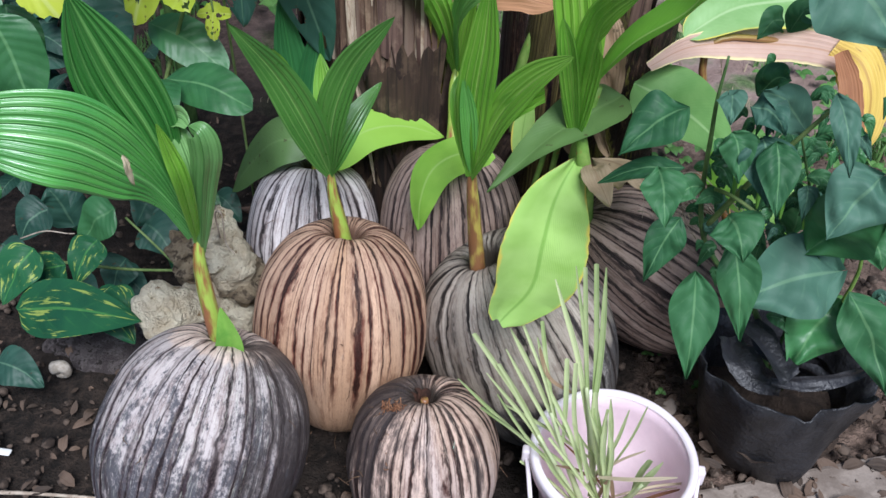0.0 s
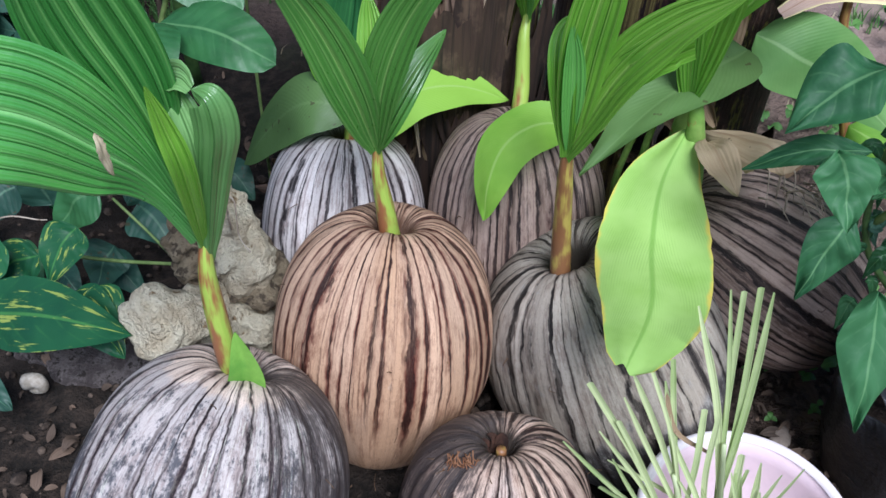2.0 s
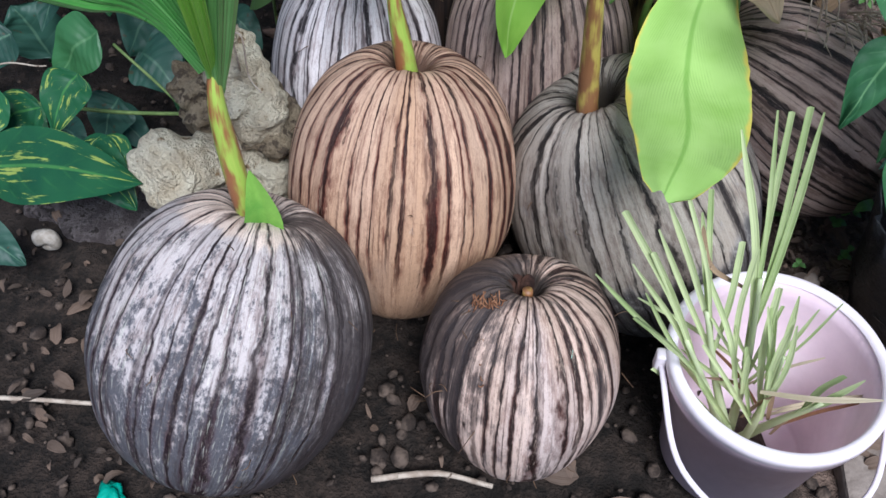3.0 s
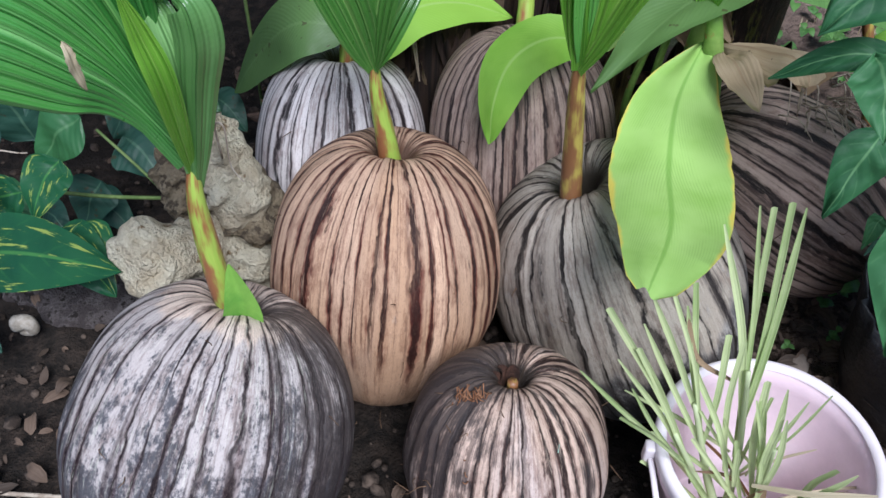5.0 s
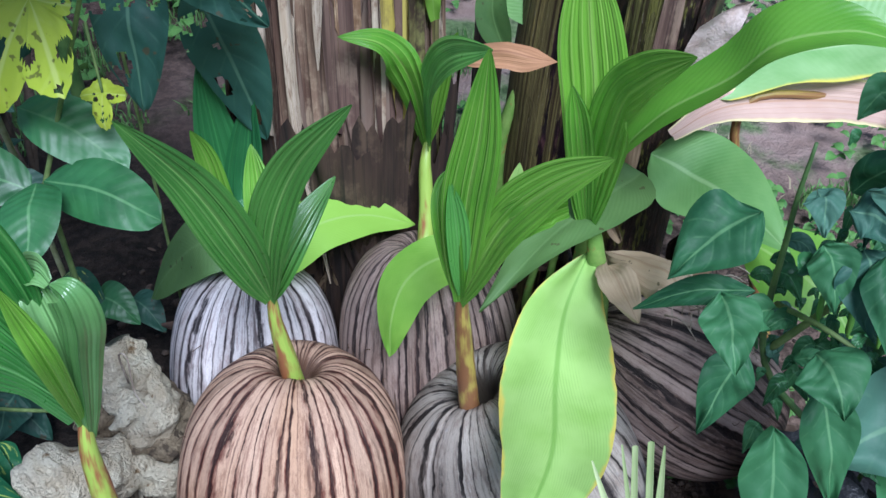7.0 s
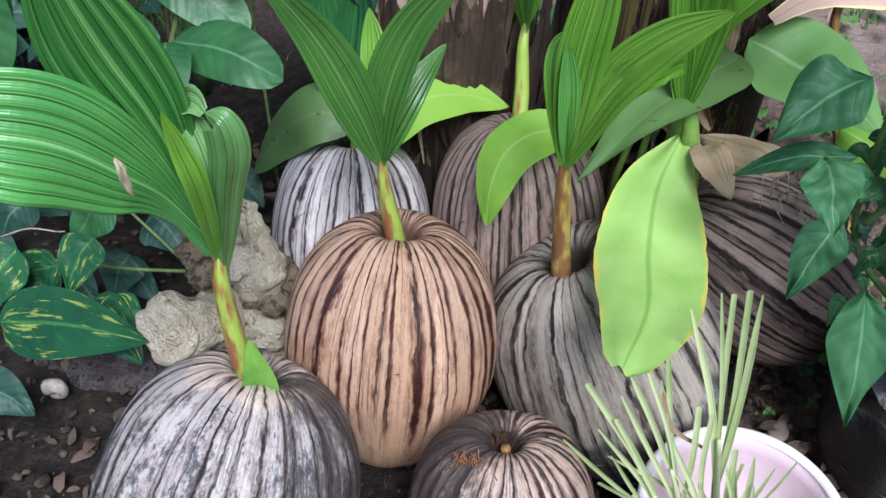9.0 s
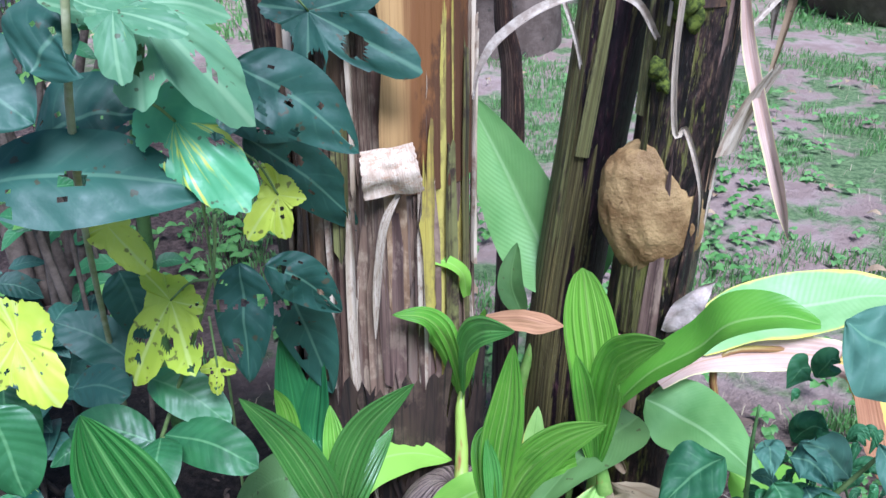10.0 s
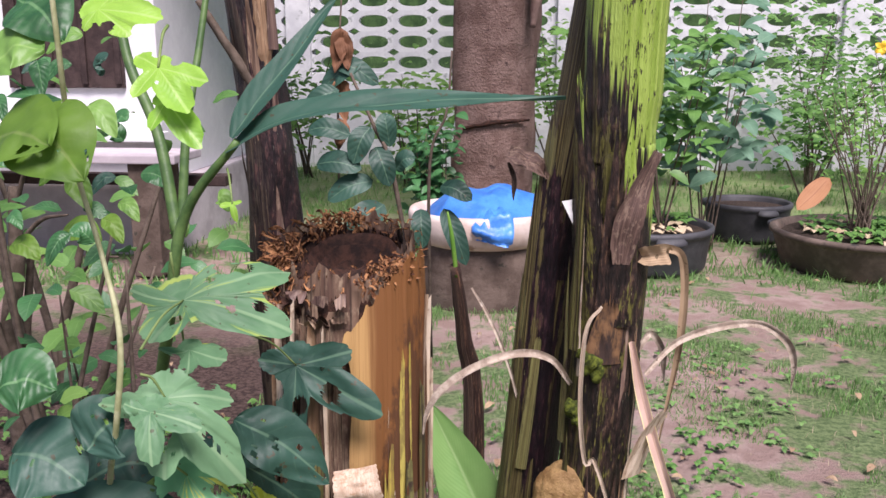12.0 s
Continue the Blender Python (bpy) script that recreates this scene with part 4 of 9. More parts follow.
def palm_leaf(root, pts, w, up, mat=None, pleats=7, seed=0, fold=0.25, prof=prof_palm, droop=0.0, h=0.048, twist=0.0, name="leaf", asym=1.0, nv=30):
    part(name, blade(pts, w, prof, up, fold=fold, pleats=pleats, pleat_h=h, nv=nv, wave=0.015, seed=seed, droop=droop, twist=twist, asym=asym, foot=0.26), mat or M_palm, root, smooth=False)


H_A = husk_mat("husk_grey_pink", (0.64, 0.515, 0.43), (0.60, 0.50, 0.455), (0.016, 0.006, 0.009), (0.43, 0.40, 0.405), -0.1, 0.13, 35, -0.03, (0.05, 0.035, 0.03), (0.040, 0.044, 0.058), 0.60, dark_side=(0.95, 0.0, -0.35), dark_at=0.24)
H_B = husk_mat("husk_orange", (0.46, 0.305, 0.21), (0.48, 0.295, 0.18), (0.036, 0.010, 0.007), (0.52, 0.40, 0.32), -0.02, 0.145, 39, 0.0, (0.09, 0.045, 0.025), fade=0.315, rust=1.0)
H_C = husk_mat("husk_grey_tan", (0.37, 0.325, 0.27), (0.40, 0.345, 0.275), (0.012, 0.008, 0.007), (0.36, 0.345, 0.325), 0.02, 0.115, 28, 0.04, (0.04, 0.03, 0.02), (0.09, 0.084, 0.08), 0.36)
H_D = husk_mat("husk_stained", (0.55, 0.40, 0.315), (0.54, 0.44, 0.40), (0.018, 0.007, 0.006), (0.50, 0.46, 0.46), 0.0, 0.18, 30, 0.08, (0.03, 0.02, 0.014), dark_side=(-0.7, 0.0, 1.0), dark_at=0.60, rust=1.0)
H_E = husk_mat("husk_pink_brown", (0.33, 0.245, 0.205), (0.235, 0.165, 0.125), (0.018, 0.009, 0.010), (0.40, 0.35, 0.33), -0.03, 0.17, 42, 0.06, (0.06, 0.04, 0.03))
H_F = husk_mat("husk_pale", (0.56, 0.515, 0.505), (0.48, 0.44, 0.43), (0.022, 0.013, 0.016), (0.54, 0.53, 0.57), 0.0, 0.14, 40, -0.02, (0.08, 0.055, 0.04))
H_G = husk_mat("husk_dark", (0.36, 0.27, 0.225), (0.25, 0.175, 0.14), (0.014, 0.008, 0.008), (0.38, 0.34, 0.34), -0.04, 0.19, 40, 0.02, (0.03, 0.02, 0.015))

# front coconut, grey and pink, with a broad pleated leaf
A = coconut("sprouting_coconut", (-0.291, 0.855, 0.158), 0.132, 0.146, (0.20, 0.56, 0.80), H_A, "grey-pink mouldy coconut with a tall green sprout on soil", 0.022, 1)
A_j = Vector((-0.278, 0.935, 0.462))
shoot(A, [(-0.266, 0.918, 0.24), (-0.273, 0.920, 0.33), (-0.279, 0.930, 0.40), A_j], 0.0115, 0.009)
scale_leaf(A, [(-0.262, 0.905, 0.265), (-0.250, 0.905, 0.300), (-0.256, 0.912, 0.352)], 0.036, M_scale, (0.3, -1, 0.3), 3, "fresh green scale leaf")
palm_leaf(A, [A_j + Vector((0, 0.0, -0.015)), (-0.2940, 0.9050, 0.5263), (-0.3057, 0.8800, 0.5685), (-0.3258, 0.8500, 0.6155), (-0.3534, 0.8300, 0.6379), (-0.4027, 0.8150, 0.6472), (-0.4752, 0.8100, 0.6281)], 0.09, (0.62, -0.70, 0.35), M_palmA, 10, 1, 0.06, prof_late, h=0.05, nv=40)
palm_leaf(A, [A_j + Vector((0, 0.0, -0.02)), (-0.2875, 0.9250, 0.5408), (-0.2931, 0.9100, 0.6028), (-0.3030, 0.8950, 0.6577), (-0.3080, 0.8800, 0.7107), (-0.3117, 0.8650, 0.7643)], 0.074, (0.35, -0.85, 0.35), M_palmB, 7, 2, 0.12, prof_late, h=0.09, nv=40)
palm_leaf(A, [A_j + Vector((0.0, 0, -0.05)), (-0.2501, 0.9150, 0.5244), (-0.2366, 0.9050, 0.5737), (-0.2376, 0.9050, 0.6022), (-0.2513, 0.9150, 0.6061)], 0.032, (0.25, -0.9, 0.35), M_palmfold, 3, 3, -0.7, prof_oblong, h=0.05)
palm_leaf(A, [(-0.2523, 0.9170, 0.6046), (-0.2619, 0.9250, 0.6071), (-0.2754, 0.9350, 0.6008), (-0.2885, 0.9450, 0.5837)], 0.022, (-0.2, -0.7, 0.7), M_palmfold, 3, 4, 0.3, prof_torn, h=0.04)
palm_leaf(A, [A_j + Vector((0.0, 0, -0.03)), (-0.2616, 0.9200, 0.5364), (-0.2679, 0.9250, 0.5763), (-0.2799, 0.9350, 0.5942)], 0.030, (0.3, -0.9, 0.3), M_palmfold, 3, 6, 0.3, prof_oblong, h=0.06)
palm_leaf(A, [A_j + Vector((0.0, 0, -0.03)), (-0.2656, 0.9050, 0.5369), (-0.2698, 0.9000, 0.5818), (-0.2743, 0.8950, 0.6188)], 0.018, (0.5, -0.85, 0.3), M_palm2, 4, 5, 0.5, h=0.12)
part("dry_tear", blade([(-0.2939, 0.8550, 0.6065), (-0.2928, 0.8550, 0.5966), (-0.2937, 0.8570, 0.5837), (-0.2942, 0.8620, 0.5661)], 0.0065, prof_oblong, (0.62, -0.7, 0.35), nu=4, nv=12, wave=0.3, seed=88, rag=0.5), M_straw, A, "pale dry tear in the leaf")

# middle coconut, orange
B = coconut("sprouting_coconut", (-0.158, 1.082, 0.155), 0.127, 0.160, (0.03, 0.32, 0.95), H_B, "orange-tan coconut with dark streaks and a young sprout", 0.028, 2, foot=0.22)
B_f = Vector((-0.168, 1.120, 0.438))
shoot(B, [(-0.152, 1.118, 0.265), (-0.158, 1.118, 0.32), (-0.166, 1.12, 0.38), B_f], 0.0125, 0.008)
scale_leaf(B, [(-0.152, 1.108, 0.262), (-0.146, 1.104, 0.285), (-0.140, 1.104, 0.310)], 0.022, M_scale, (0.2, -1, 0.3), 6, "fresh green scale leaf")
palm_leaf(B, [B_f - Vector((0, 0, 0.03)), (-0.185, 1.10, 0.49), (-0.213, 1.085, 0.57), (-0.250, 1.055, 0.648)], 0.047, (0.5, -0.85, 0.3), M_palmC, 6, 11, 0.3)
palm_leaf(B, [B_f - Vector((0, 0, 0.03)), (-0.155, 1.108, 0.50), (-0.125, 1.10, 0.58), (-0.068, 1.073, 0.662)], 0.047, (-0.4, -0.85, 0.3), M_palmC, 6, 12, 0.35)
palm_leaf(B, [B_f - Vector((0, 0, 0.03)), (-0.150, 1.13, 0.455), (-0.132, 1.155, 0.485), (-0.110, 1.195, 0.508)], 0.038, (-0.4, -0.8, 0.5), M_palmC, 5, 13, 0.3)
palm_leaf(B, [B_f - Vector((0, 0, 0.02)), (-0.172, 1.145, 0.48), (-0.178, 1.165, 0.52), (-0.184, 1.178, 0.552)], 0.030, (0.1, -0.95, 0.2), M_palm2, 4, 14, 0.5)

# grey-tan coconut
C = coconut("sprouting_coconut", (0.110, 1.128, 0.122), 0.142, 0.168, (-0.42, 0.12, 0.90), H_C, "grey-tan weathered coconut leaning with a bright sprout", 0.024, 3)
C_f = Vector((0.020, 1.098, 0.482))
shoot(C, [(0.034, 1.125, 0.262), (0.028, 1.118, 0.33), (0.022, 1.105, 0.42), C_f], 0.0115, 0.008, M_shootbrown)
palm_leaf(C, [C_f - Vector((0, 0, 0.04)), (0.022, 1.085, 0.56), (0.030, 1.075, 0.64), (0.034, 1.07, 0.716)], 0.042, (-0.1, -0.98, 0.2), M_palm2, 6, 21, 0.25)
palm_leaf(C, [C_f - Vector((0, 0, 0.04)), (0.050, 1.075, 0.545), (0.085, 1.05, 0.61), (0.126, 1.018, 0.662)], 0.048, (-0.55, -0.65, 0.6), M_palm2, 6, 22, 0.2)
palm_leaf(C, [C_f - Vector((0, 0, 0.04)), (0.045, 1.08, 0.53), (0.070, 1.06, 0.575), (0.100, 1.045, 0.606)], 0.034, (-0.4, -0.7, 0.6), M_palm2, 5, 23, 0.25, prof_torn)
palm_leaf(C, [C_f - Vector((0, 0, 0.04)), (0.008, 1.095, 0.53), (0.006, 1.11, 0.565), (0.016, 1.122, 0.575)], 0.026, (-0.3, -0.9, 0.3), M_palm2, 3, 24, 0.5)
palm_leaf(C, [C_f - Vector((0, 0, 0.03)), (0.014, 1.085, 0.54), (0.008, 1.08, 0.59)], 0.020, (0.3, -0.9, 0.3), M_palm, 3, 25, 0.5)

# small round coconut with no sprout yet
D = coconut("coconut", (-0.006, 0.884, 0.128), 0.1, 0.112, (-0.03, 0.30, 0.95), H_D, "small round coconut stained dark at its stem end", 0.016, 4)
part("stem_stub", tube([(-0.008, 0.905, 0.212), (-0.009, 0.908, 0.232)], [0.006, 0.005], 9, 4), M_shootbrown, D, "yellow-brown stem stub")
for k in range(7):
    an = 1.6 + k / 7 * 4.2
    scale_leaf(D, [(-0.009 + 0.010 * math.cos(an), 0.908 + 0.010 * math.sin(an), 0.213), (-0.009 + 0.018 * math.cos(an), 0.908 + 0.017 * math.sin(an), 0.226), (-0.009 + 0.026 * math.cos(an), 0.906 + 0.022 * math.sin(an), 0.230)], 0.012, M_core, (math.cos(an) * 0.4, math.sin(an) * 0.4, 1), 30 + k)
M_fleck = rough_mat("pale_green_paint", (0.26, 0.44, 0.34), (0.36, 0.54, 0.44), 60, 0.6, c3=(0.50, 0.42, 0.36), amt3=0.58)
for k, (at_, w_) in enumerate((((0.039, 0.873, 0.227), 0.016), ((0.057, 0.877, 0.216), 0.008), ((0.031, 0.849, 0.225), 0.011), ((0.051, 0.86, 0.217), 0.006))):
    n_ = (Vector(at_) - Vector((-0.006, 0.884, 0.128))).normalized()
    q_ = Vector((0, 0, 1)).rotation_difference(n_).to_matrix()
    bm = pebble((0, 0, 0), w_ * 0.55, 60 + k, 0.12, 3, rough=1.1)
    for v in bm.verts:
        v.co = Vector(at_) + n_ * 0.0015 + q_ @ v.co
    solo("paint_fleck", bm, M_fleck, at_, "pale green paint fleck stuck to the small coconut", "paint fleck", "paint flecks")

rf = random.Random(31)
bm = bmesh.new()
for k in range(110):
    q = Vector((-0.0420 + rf.gauss(0, 0.009), 0.0, 0.2320 + rf.gauss(0, 0.013)))
    q.y = 0.884 - math.sqrt(max(0.0, 0.1035 ** 2 - (q.x + 0.006) ** 2 - (q.z - 0.128) ** 2))
    e = q + Vector((rf.uniform(-0.008, 0.010), rf.uniform(-0.010, -0.001), rf.uniform(-0.03, 0.012)))
    tube([q, q.lerp(e, 0.5) + Vector((0, -0.004, 0.003)), e], [0.0008, 0.0004], 4, 5, bm)
part("torn_fibre", bm, rough_mat("rust_fibre", (0.20, 0.085, 0.04), (0.34, 0.17, 0.09), 90, 0.9), D, "rust-brown fibre tuft")["kind"] = "stuff"

# back coconuts
E = coconut("sprouting_coconut", (-0.022, 1.290, 0.172), 0.118, 0.152, (-0.08, 0.32, 0.94), H_E, "pinkish-brown striped coconut with a thin tall sprout", 0.022, 5)
E_f = Vector((-0.036, 1.415, 0.432))
shoot(E, [(-0.034, 1.345, 0.285), (-0.034, 1.375, 0.33), (-0.038, 1.40, 0.39), E_f], 0.011, 0.008, M_shootgreen)
palm_leaf(E, [E_f - Vector((0, 0, 0.03)), (-0.055, 1.395, 0.505), (-0.083, 1.375, 0.56), (-0.129, 1.353, 0.578)], 0.042, (-0.3, -0.5, 0.8), M_palm2, 4, 31, 0.2)
palm_leaf(E, [E_f - Vector((0, 0, 0.03)), (-0.030, 1.37, 0.51), (-0.008, 1.31, 0.58), (0.037, 1.231, 0.633)], 0.056, (-0.7, -0.5, 0.4), M_palm, 5, 32, 0.25)
palm_leaf(E, [E_f - Vector((0, 0, 0.02)), (-0.022, 1.40, 0.51), (-0.002, 1.376, 0.579)], 0.026, (0, -0.9, 0.4), M_palm2, 3, 33, 0.4)
scale_leaf(E, [(-0.034, 1.34, 0.285), (-0.026, 1.335, 0.305), (-0.018, 1.33, 0.33)], 0.018, M_scale, (0.2, -1, 0.3), 34, "fresh green scale leaf")

F = coconut("sprouting_coconut", (-0.252, 1.268, 0.150), 0.108, 0.140, (0.02, 0.34, 0.94), H_F, "pale grey-white striped coconut with a shaded sprout", 0.026, 6)
shoot(F, [(-0.240, 1.298, 0.265), (-0.238, 1.315, 0.32), (-0.236, 1.33, 0.37)], 0.010, 0.008)
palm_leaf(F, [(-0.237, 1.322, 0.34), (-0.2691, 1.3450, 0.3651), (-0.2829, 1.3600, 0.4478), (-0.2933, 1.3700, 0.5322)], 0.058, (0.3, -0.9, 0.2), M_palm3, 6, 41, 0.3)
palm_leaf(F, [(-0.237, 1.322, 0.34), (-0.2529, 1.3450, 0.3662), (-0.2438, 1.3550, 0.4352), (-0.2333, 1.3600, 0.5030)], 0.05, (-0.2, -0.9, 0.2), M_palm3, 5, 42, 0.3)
palm_leaf(F, [(-0.237, 1.322, 0.34), (-0.2718, 1.3200, 0.3636), (-0.2808, 1.3100, 0.4441), (-0.2890, 1.3000, 0.4847)], 0.03, (0.4, -0.8, 0.2), M_palm2, 3, 43, 0.4)

G = coconut("sprouting_coconut", (0.302, 1.296, 0.142), 0.118, 0.156, (-0.80, 0.05, 0.55), H_G, "dark brown coconut lying tilted with a large sprout", 0.024, 7)
G_f = Vector((0.152, 1.268, 0.452))
shoot(G, [(0.184, 1.275, 0.225), (0.178, 1.268, 0.30), (0.165, 1.262, 0.38), G_f], 0.0135, 0.011, M_stem)
palm_leaf(G, [G_f - Vector((0, 0, 0.05)), (0.1411, 1.2750, 0.5557), (0.1280, 1.2750, 0.6344), (0.1166, 1.2730, 0.7008)], 0.066, (-0.05, -0.98, 0.15), M_palm2, 7, 51, 0.25, prof_oblong)
palm_leaf(G, [G_f - Vector((0, 0, 0.05)), (0.1595, 1.2400, 0.5626), (0.1712, 1.1900, 0.6305), (0.1980, 1.1380, 0.6820)], 0.062, (-0.5, -0.6, 0.6), M_palm2, 6, 52, 0.25)
palm_leaf(G, [G_f - Vector((0, 0, 0.05)), (0.1285, 1.2500, 0.5397), (0.1150, 1.2500, 0.5907)], 0.028, (-0.3, -0.9, 0.1), M_palm2, 3, 53, 0.4)
# dry leaf and loose fibres on the dark one
part("dry_leaf", blade([(0.1840, 1.3000, 0.3440), (0.2160, 1.2500, 0.3770), (0.2420, 1.2000, 0.3960), (0.2470, 1.1800, 0.3870)], 0.062, prof_oblong, (0.1, -0.5, 0.9), fold=-0.35, pleats=5, pleat_h=0.10, nv=18, wave=0.08, seed=70, rag=0.3), M_deadtan, G, "tan dry leaf folded over the husk")
part("dry_leaf", blade([(0.1790, 1.2600, 0.3640), (0.1900, 1.2000, 0.3760), (0.2050, 1.1650, 0.3630)], 0.042, prof_drop, (0.1, -0.9, 0.4), fold=0.3, pleats=3, pleat_h=0.10, nv=14, wave=0.08, seed=71, rag=0.2), M_deadtan, G)
rf = random.Random(77)
bm = bmesh.new()
for k in range(46):
    q = Vector((0.3100, 1.2700, 0.3150)) + Vector((rf.gauss(0, 0.022), rf.uniform(-0.03, 0.03), rf.gauss(0, 0.012)))
    e = q + Vector((rf.uniform(0.0, 0.05), rf.uniform(-0.05, 0.0), rf.uniform(-0.045, 0.015)))
    tube([q, q.lerp(e, 0.5) + Vector((0, 0, 0.012)), e], [0.0012, 0.0006], 4, 6, bm)
part("dry_fibre", bm, M_drystring, G, "tangle of straw-coloured fibres")["kind"] = "stuff"

# ---- broad-leaved ginger plant between the coconuts ----
gp = thing("ginger_plant", (0.16, 1.33, 0.0), "broad-leaved ginger plant with one yellowing hanging leaf", "plant")
part("stem", tube([(0.165, 1.34, 0.0), (0.160, 1.325, 0.2), (0.160, 1.31, 0.36), (0.175, 1.315, 0.46)], [0.014, 0.012, 0.008], 10, 16), M_stem, gp)
part("leaf", blade([(0.1612, 1.2750, 0.3686), (0.1323, 1.2000, 0.3436), (0.1191, 1.1000, 0.3404), (0.1092, 0.9850, 0.3727), (0.0770, 0.8680, 0.4216)], 0.121, lambda s: (max(0.0, math.sin(math.pi * s ** 0.95)) ** 0.85 if s < 0.5 else 1.0 - 0.76 * ((s - 0.5) / 0.5) ** 1.9) * (1.0 if s < 0.97 else 0.6), (-0.1, -0.5, 0.85), asym=0.92, fold=-0.14, nu=14, nv=30, wave=0.035, seed=61, rag=0.07), M_lime, gp, "yellow-green hanging leaf with yellow edge")
part("leaf", blade([(0.215, 1.335, 0.435), (0.185, 1.31, 0.43), (0.112, 1.246, 0.408), (0.038, 1.150, 0.382)], 0.092, prof_acum, (-0.55, -0.55, 0.7), fold=0.2, nu=12, nv=24, wave=0.03, seed=62, rag=0.08), M_broad, gp, "dull green leaf torn at its tip")
part("leaf", blade([(0.165, 1.30, 0.43), (0.178, 1.285, 0.495), (0.212, 1.270, 0.555), (0.262, 1.250, 0.608), (0.2930, 1.2350, 0.6520), (0.3400, 1.2200, 0.6720), (0.3840, 1.2100, 0.6690)], 0.082, lambda s: 0.16 + 0.84 * max(0.0, math.sin(math.pi * min(1.0, s ** 1.25))) ** 0.8, (-0.15, -0.20, 1.0), fold=0.3, nu=14, nv=40, wave=0.03, seed=63, rag=0.03), M_longleaf, gp, "long bright green leaf")
part("leaf", blade([(0.0420, 1.2500, 0.3680), (-0.0050, 1.2250, 0.3880), (-0.0420, 1.1950, 0.3760), (-0.0550, 1.1750, 0.3350), (-0.0570, 1.1650, 0.2900)], 0.066, prof_ovate, (-0.45, -0.6, 0.7), fold=-0.12, nu=10, nv=24, wave=0.02, seed=64), M_lime2, gp)
part("leaf", blade([(-0.215, 1.272, 0.305), (-0.17, 1.315, 0.345), (-0.11, 1.36, 0.335), (-0.050, 1.388, 0.302)], 0.075, prof_drop, (-0.1, -0.55, 0.9), fold=0.0, nu=10, nv=20, wave=0.02, seed=65), M_lime2, gp)
part("leaf", blade([(-0.225, 1.29, 0.335), (-0.29, 1.29, 0.335), (-0.35, 1.32, 0.27), (-0.405, 1.345, 0.182)], 0.085, prof_ovate, (-0.3, -0.6, 0.8), fold=-0.05, nu=10, nv=20, wave=0.02, seed=66), M_broad, gp)
part("leaf", blade([(0.2350, 1.4000, 0.4220), (0.2820, 1.3700, 0.4140), (0.3290, 1.3200, 0.4090), (0.3760, 1.2600, 0.3920)], 0.115, prof_acum, (-0.1, -0.5, 0.9), fold=0.15, nu=12, nv=24, wave=0.02, seed=67), M_broad2, gp)
part("leaf", blade([(0.3510, 1.3300, 0.3540), (0.3950, 1.2900, 0.3480), (0.4330, 1.2500, 0.3350), (0.4640, 1.2200, 0.2970)], 0.10, prof_ovate, (-0.1, -0.6, 0.8), fold=0.1, nu=12, nv=22, wave=0.02, seed=68), M_lime2, gp)
for k, (dx, dz) in enumerate(((0.10, 0.34), (0.125, 0.40))):
    part("stalk", tube([(0.16, 1.33, 0.05), (dx, 1.33, dz * 0.6), (dx + 0.012, 1.32, dz)], [0.006, 0.004], 8, 10), M_stem, gp)

# ---- dead yellow banana leaf lying behind the chili plant ----
dl = thing("dead_banana_leaf", (0.50, 1.42, 0.0), "yellow and brown dying banana leaf, bent over", "leaf")
part("blade", blade([(0.2490, 1.3800, 0.4610), (0.2990, 1.4100, 0.4790), (0.3590, 1.4300, 0.4830), (0.4350, 1.4500, 0.4780), (0.4960, 1.4400, 0.4800), (0.5330, 1.4200, 0.4800)], 0.054, lambda s: 0.25 + 0.75 * min(1.0, s * 2.2), (0.10, -0.70, 0.62), fold=0.18, pleats=3, pleat_h=0.05, nv=34, wave=0.03, seed=71, rag=0.12), M_deadpink, dl)
part("blade", blade([(0.5140, 1.4300, 0.4930), (0.5480, 1.4100, 0.4790), (0.5660, 1.3800, 0.4480), (0.5720, 1.3600, 0.4050), (0.5690, 1.3500, 0.3690)], 0.078, lambda s: 0.30 + 0.70 * max(0.0, math.sin(math.pi * min(1.0, 0.15 + 0.8 * s))), (0.25, -0.9, 0.3), fold=-0.3, pleats=5, pleat_h=0.05, nv=28, wave=0.03, seed=73, rag=0.08), M_deadyel, dl, "yellow drooping end of the leaf")
part("blade", blade([(0.5120, 1.4000, 0.4980), (0.5310, 1.3850, 0.4640), (0.5420, 1.3650, 0.4220), (0.5530, 1.3450, 0.3840), (0.5670, 1.3400, 0.3490)], 0.036, lambda s: 0.35 + 0.65 * max(0.0, math.sin(math.pi * min(1.0, 0.1 + 0.8 * s))), (0.1, -0.95, 0.2), fold=0.3, pleats=3, pleat_h=0.06, nv=24, wave=0.05, seed=72, rag=0.2), M_orange, dl, "shrivelled orange-brown margin")
part("blade", blade([(0.2970, 1.4200, 0.4920), (0.3640, 1.4700, 0.5170), (0.4380, 1.5000, 0.5220), (0.5050, 1.5000, 0.5380), (0.5610, 1.4900, 0.5550), (0.6130, 1.4700, 0.5670)], 0.115, lambda s: 0.05 + 0.95 * max(0.0, math.sin(math.pi * min(1.0, s ** 0.85))) ** 0.7, (-0.05, -0.45, 0.9), fold=0.15, nu=14, nv=40, wave=0.02, seed=74, rag=0.02), M_paleleaf, dl, "pale green living half with a yellow margin")
part("midrib", tube([(0.50, 1.45, -0.01), (0.40, 1.43, 0.25), (0.3333, 1.4250, 0.4711), (0.4600, 1.4650, 0.4781)], [0.010, 0.006, 0.005], 8, 20), M_shootbrown, dl)

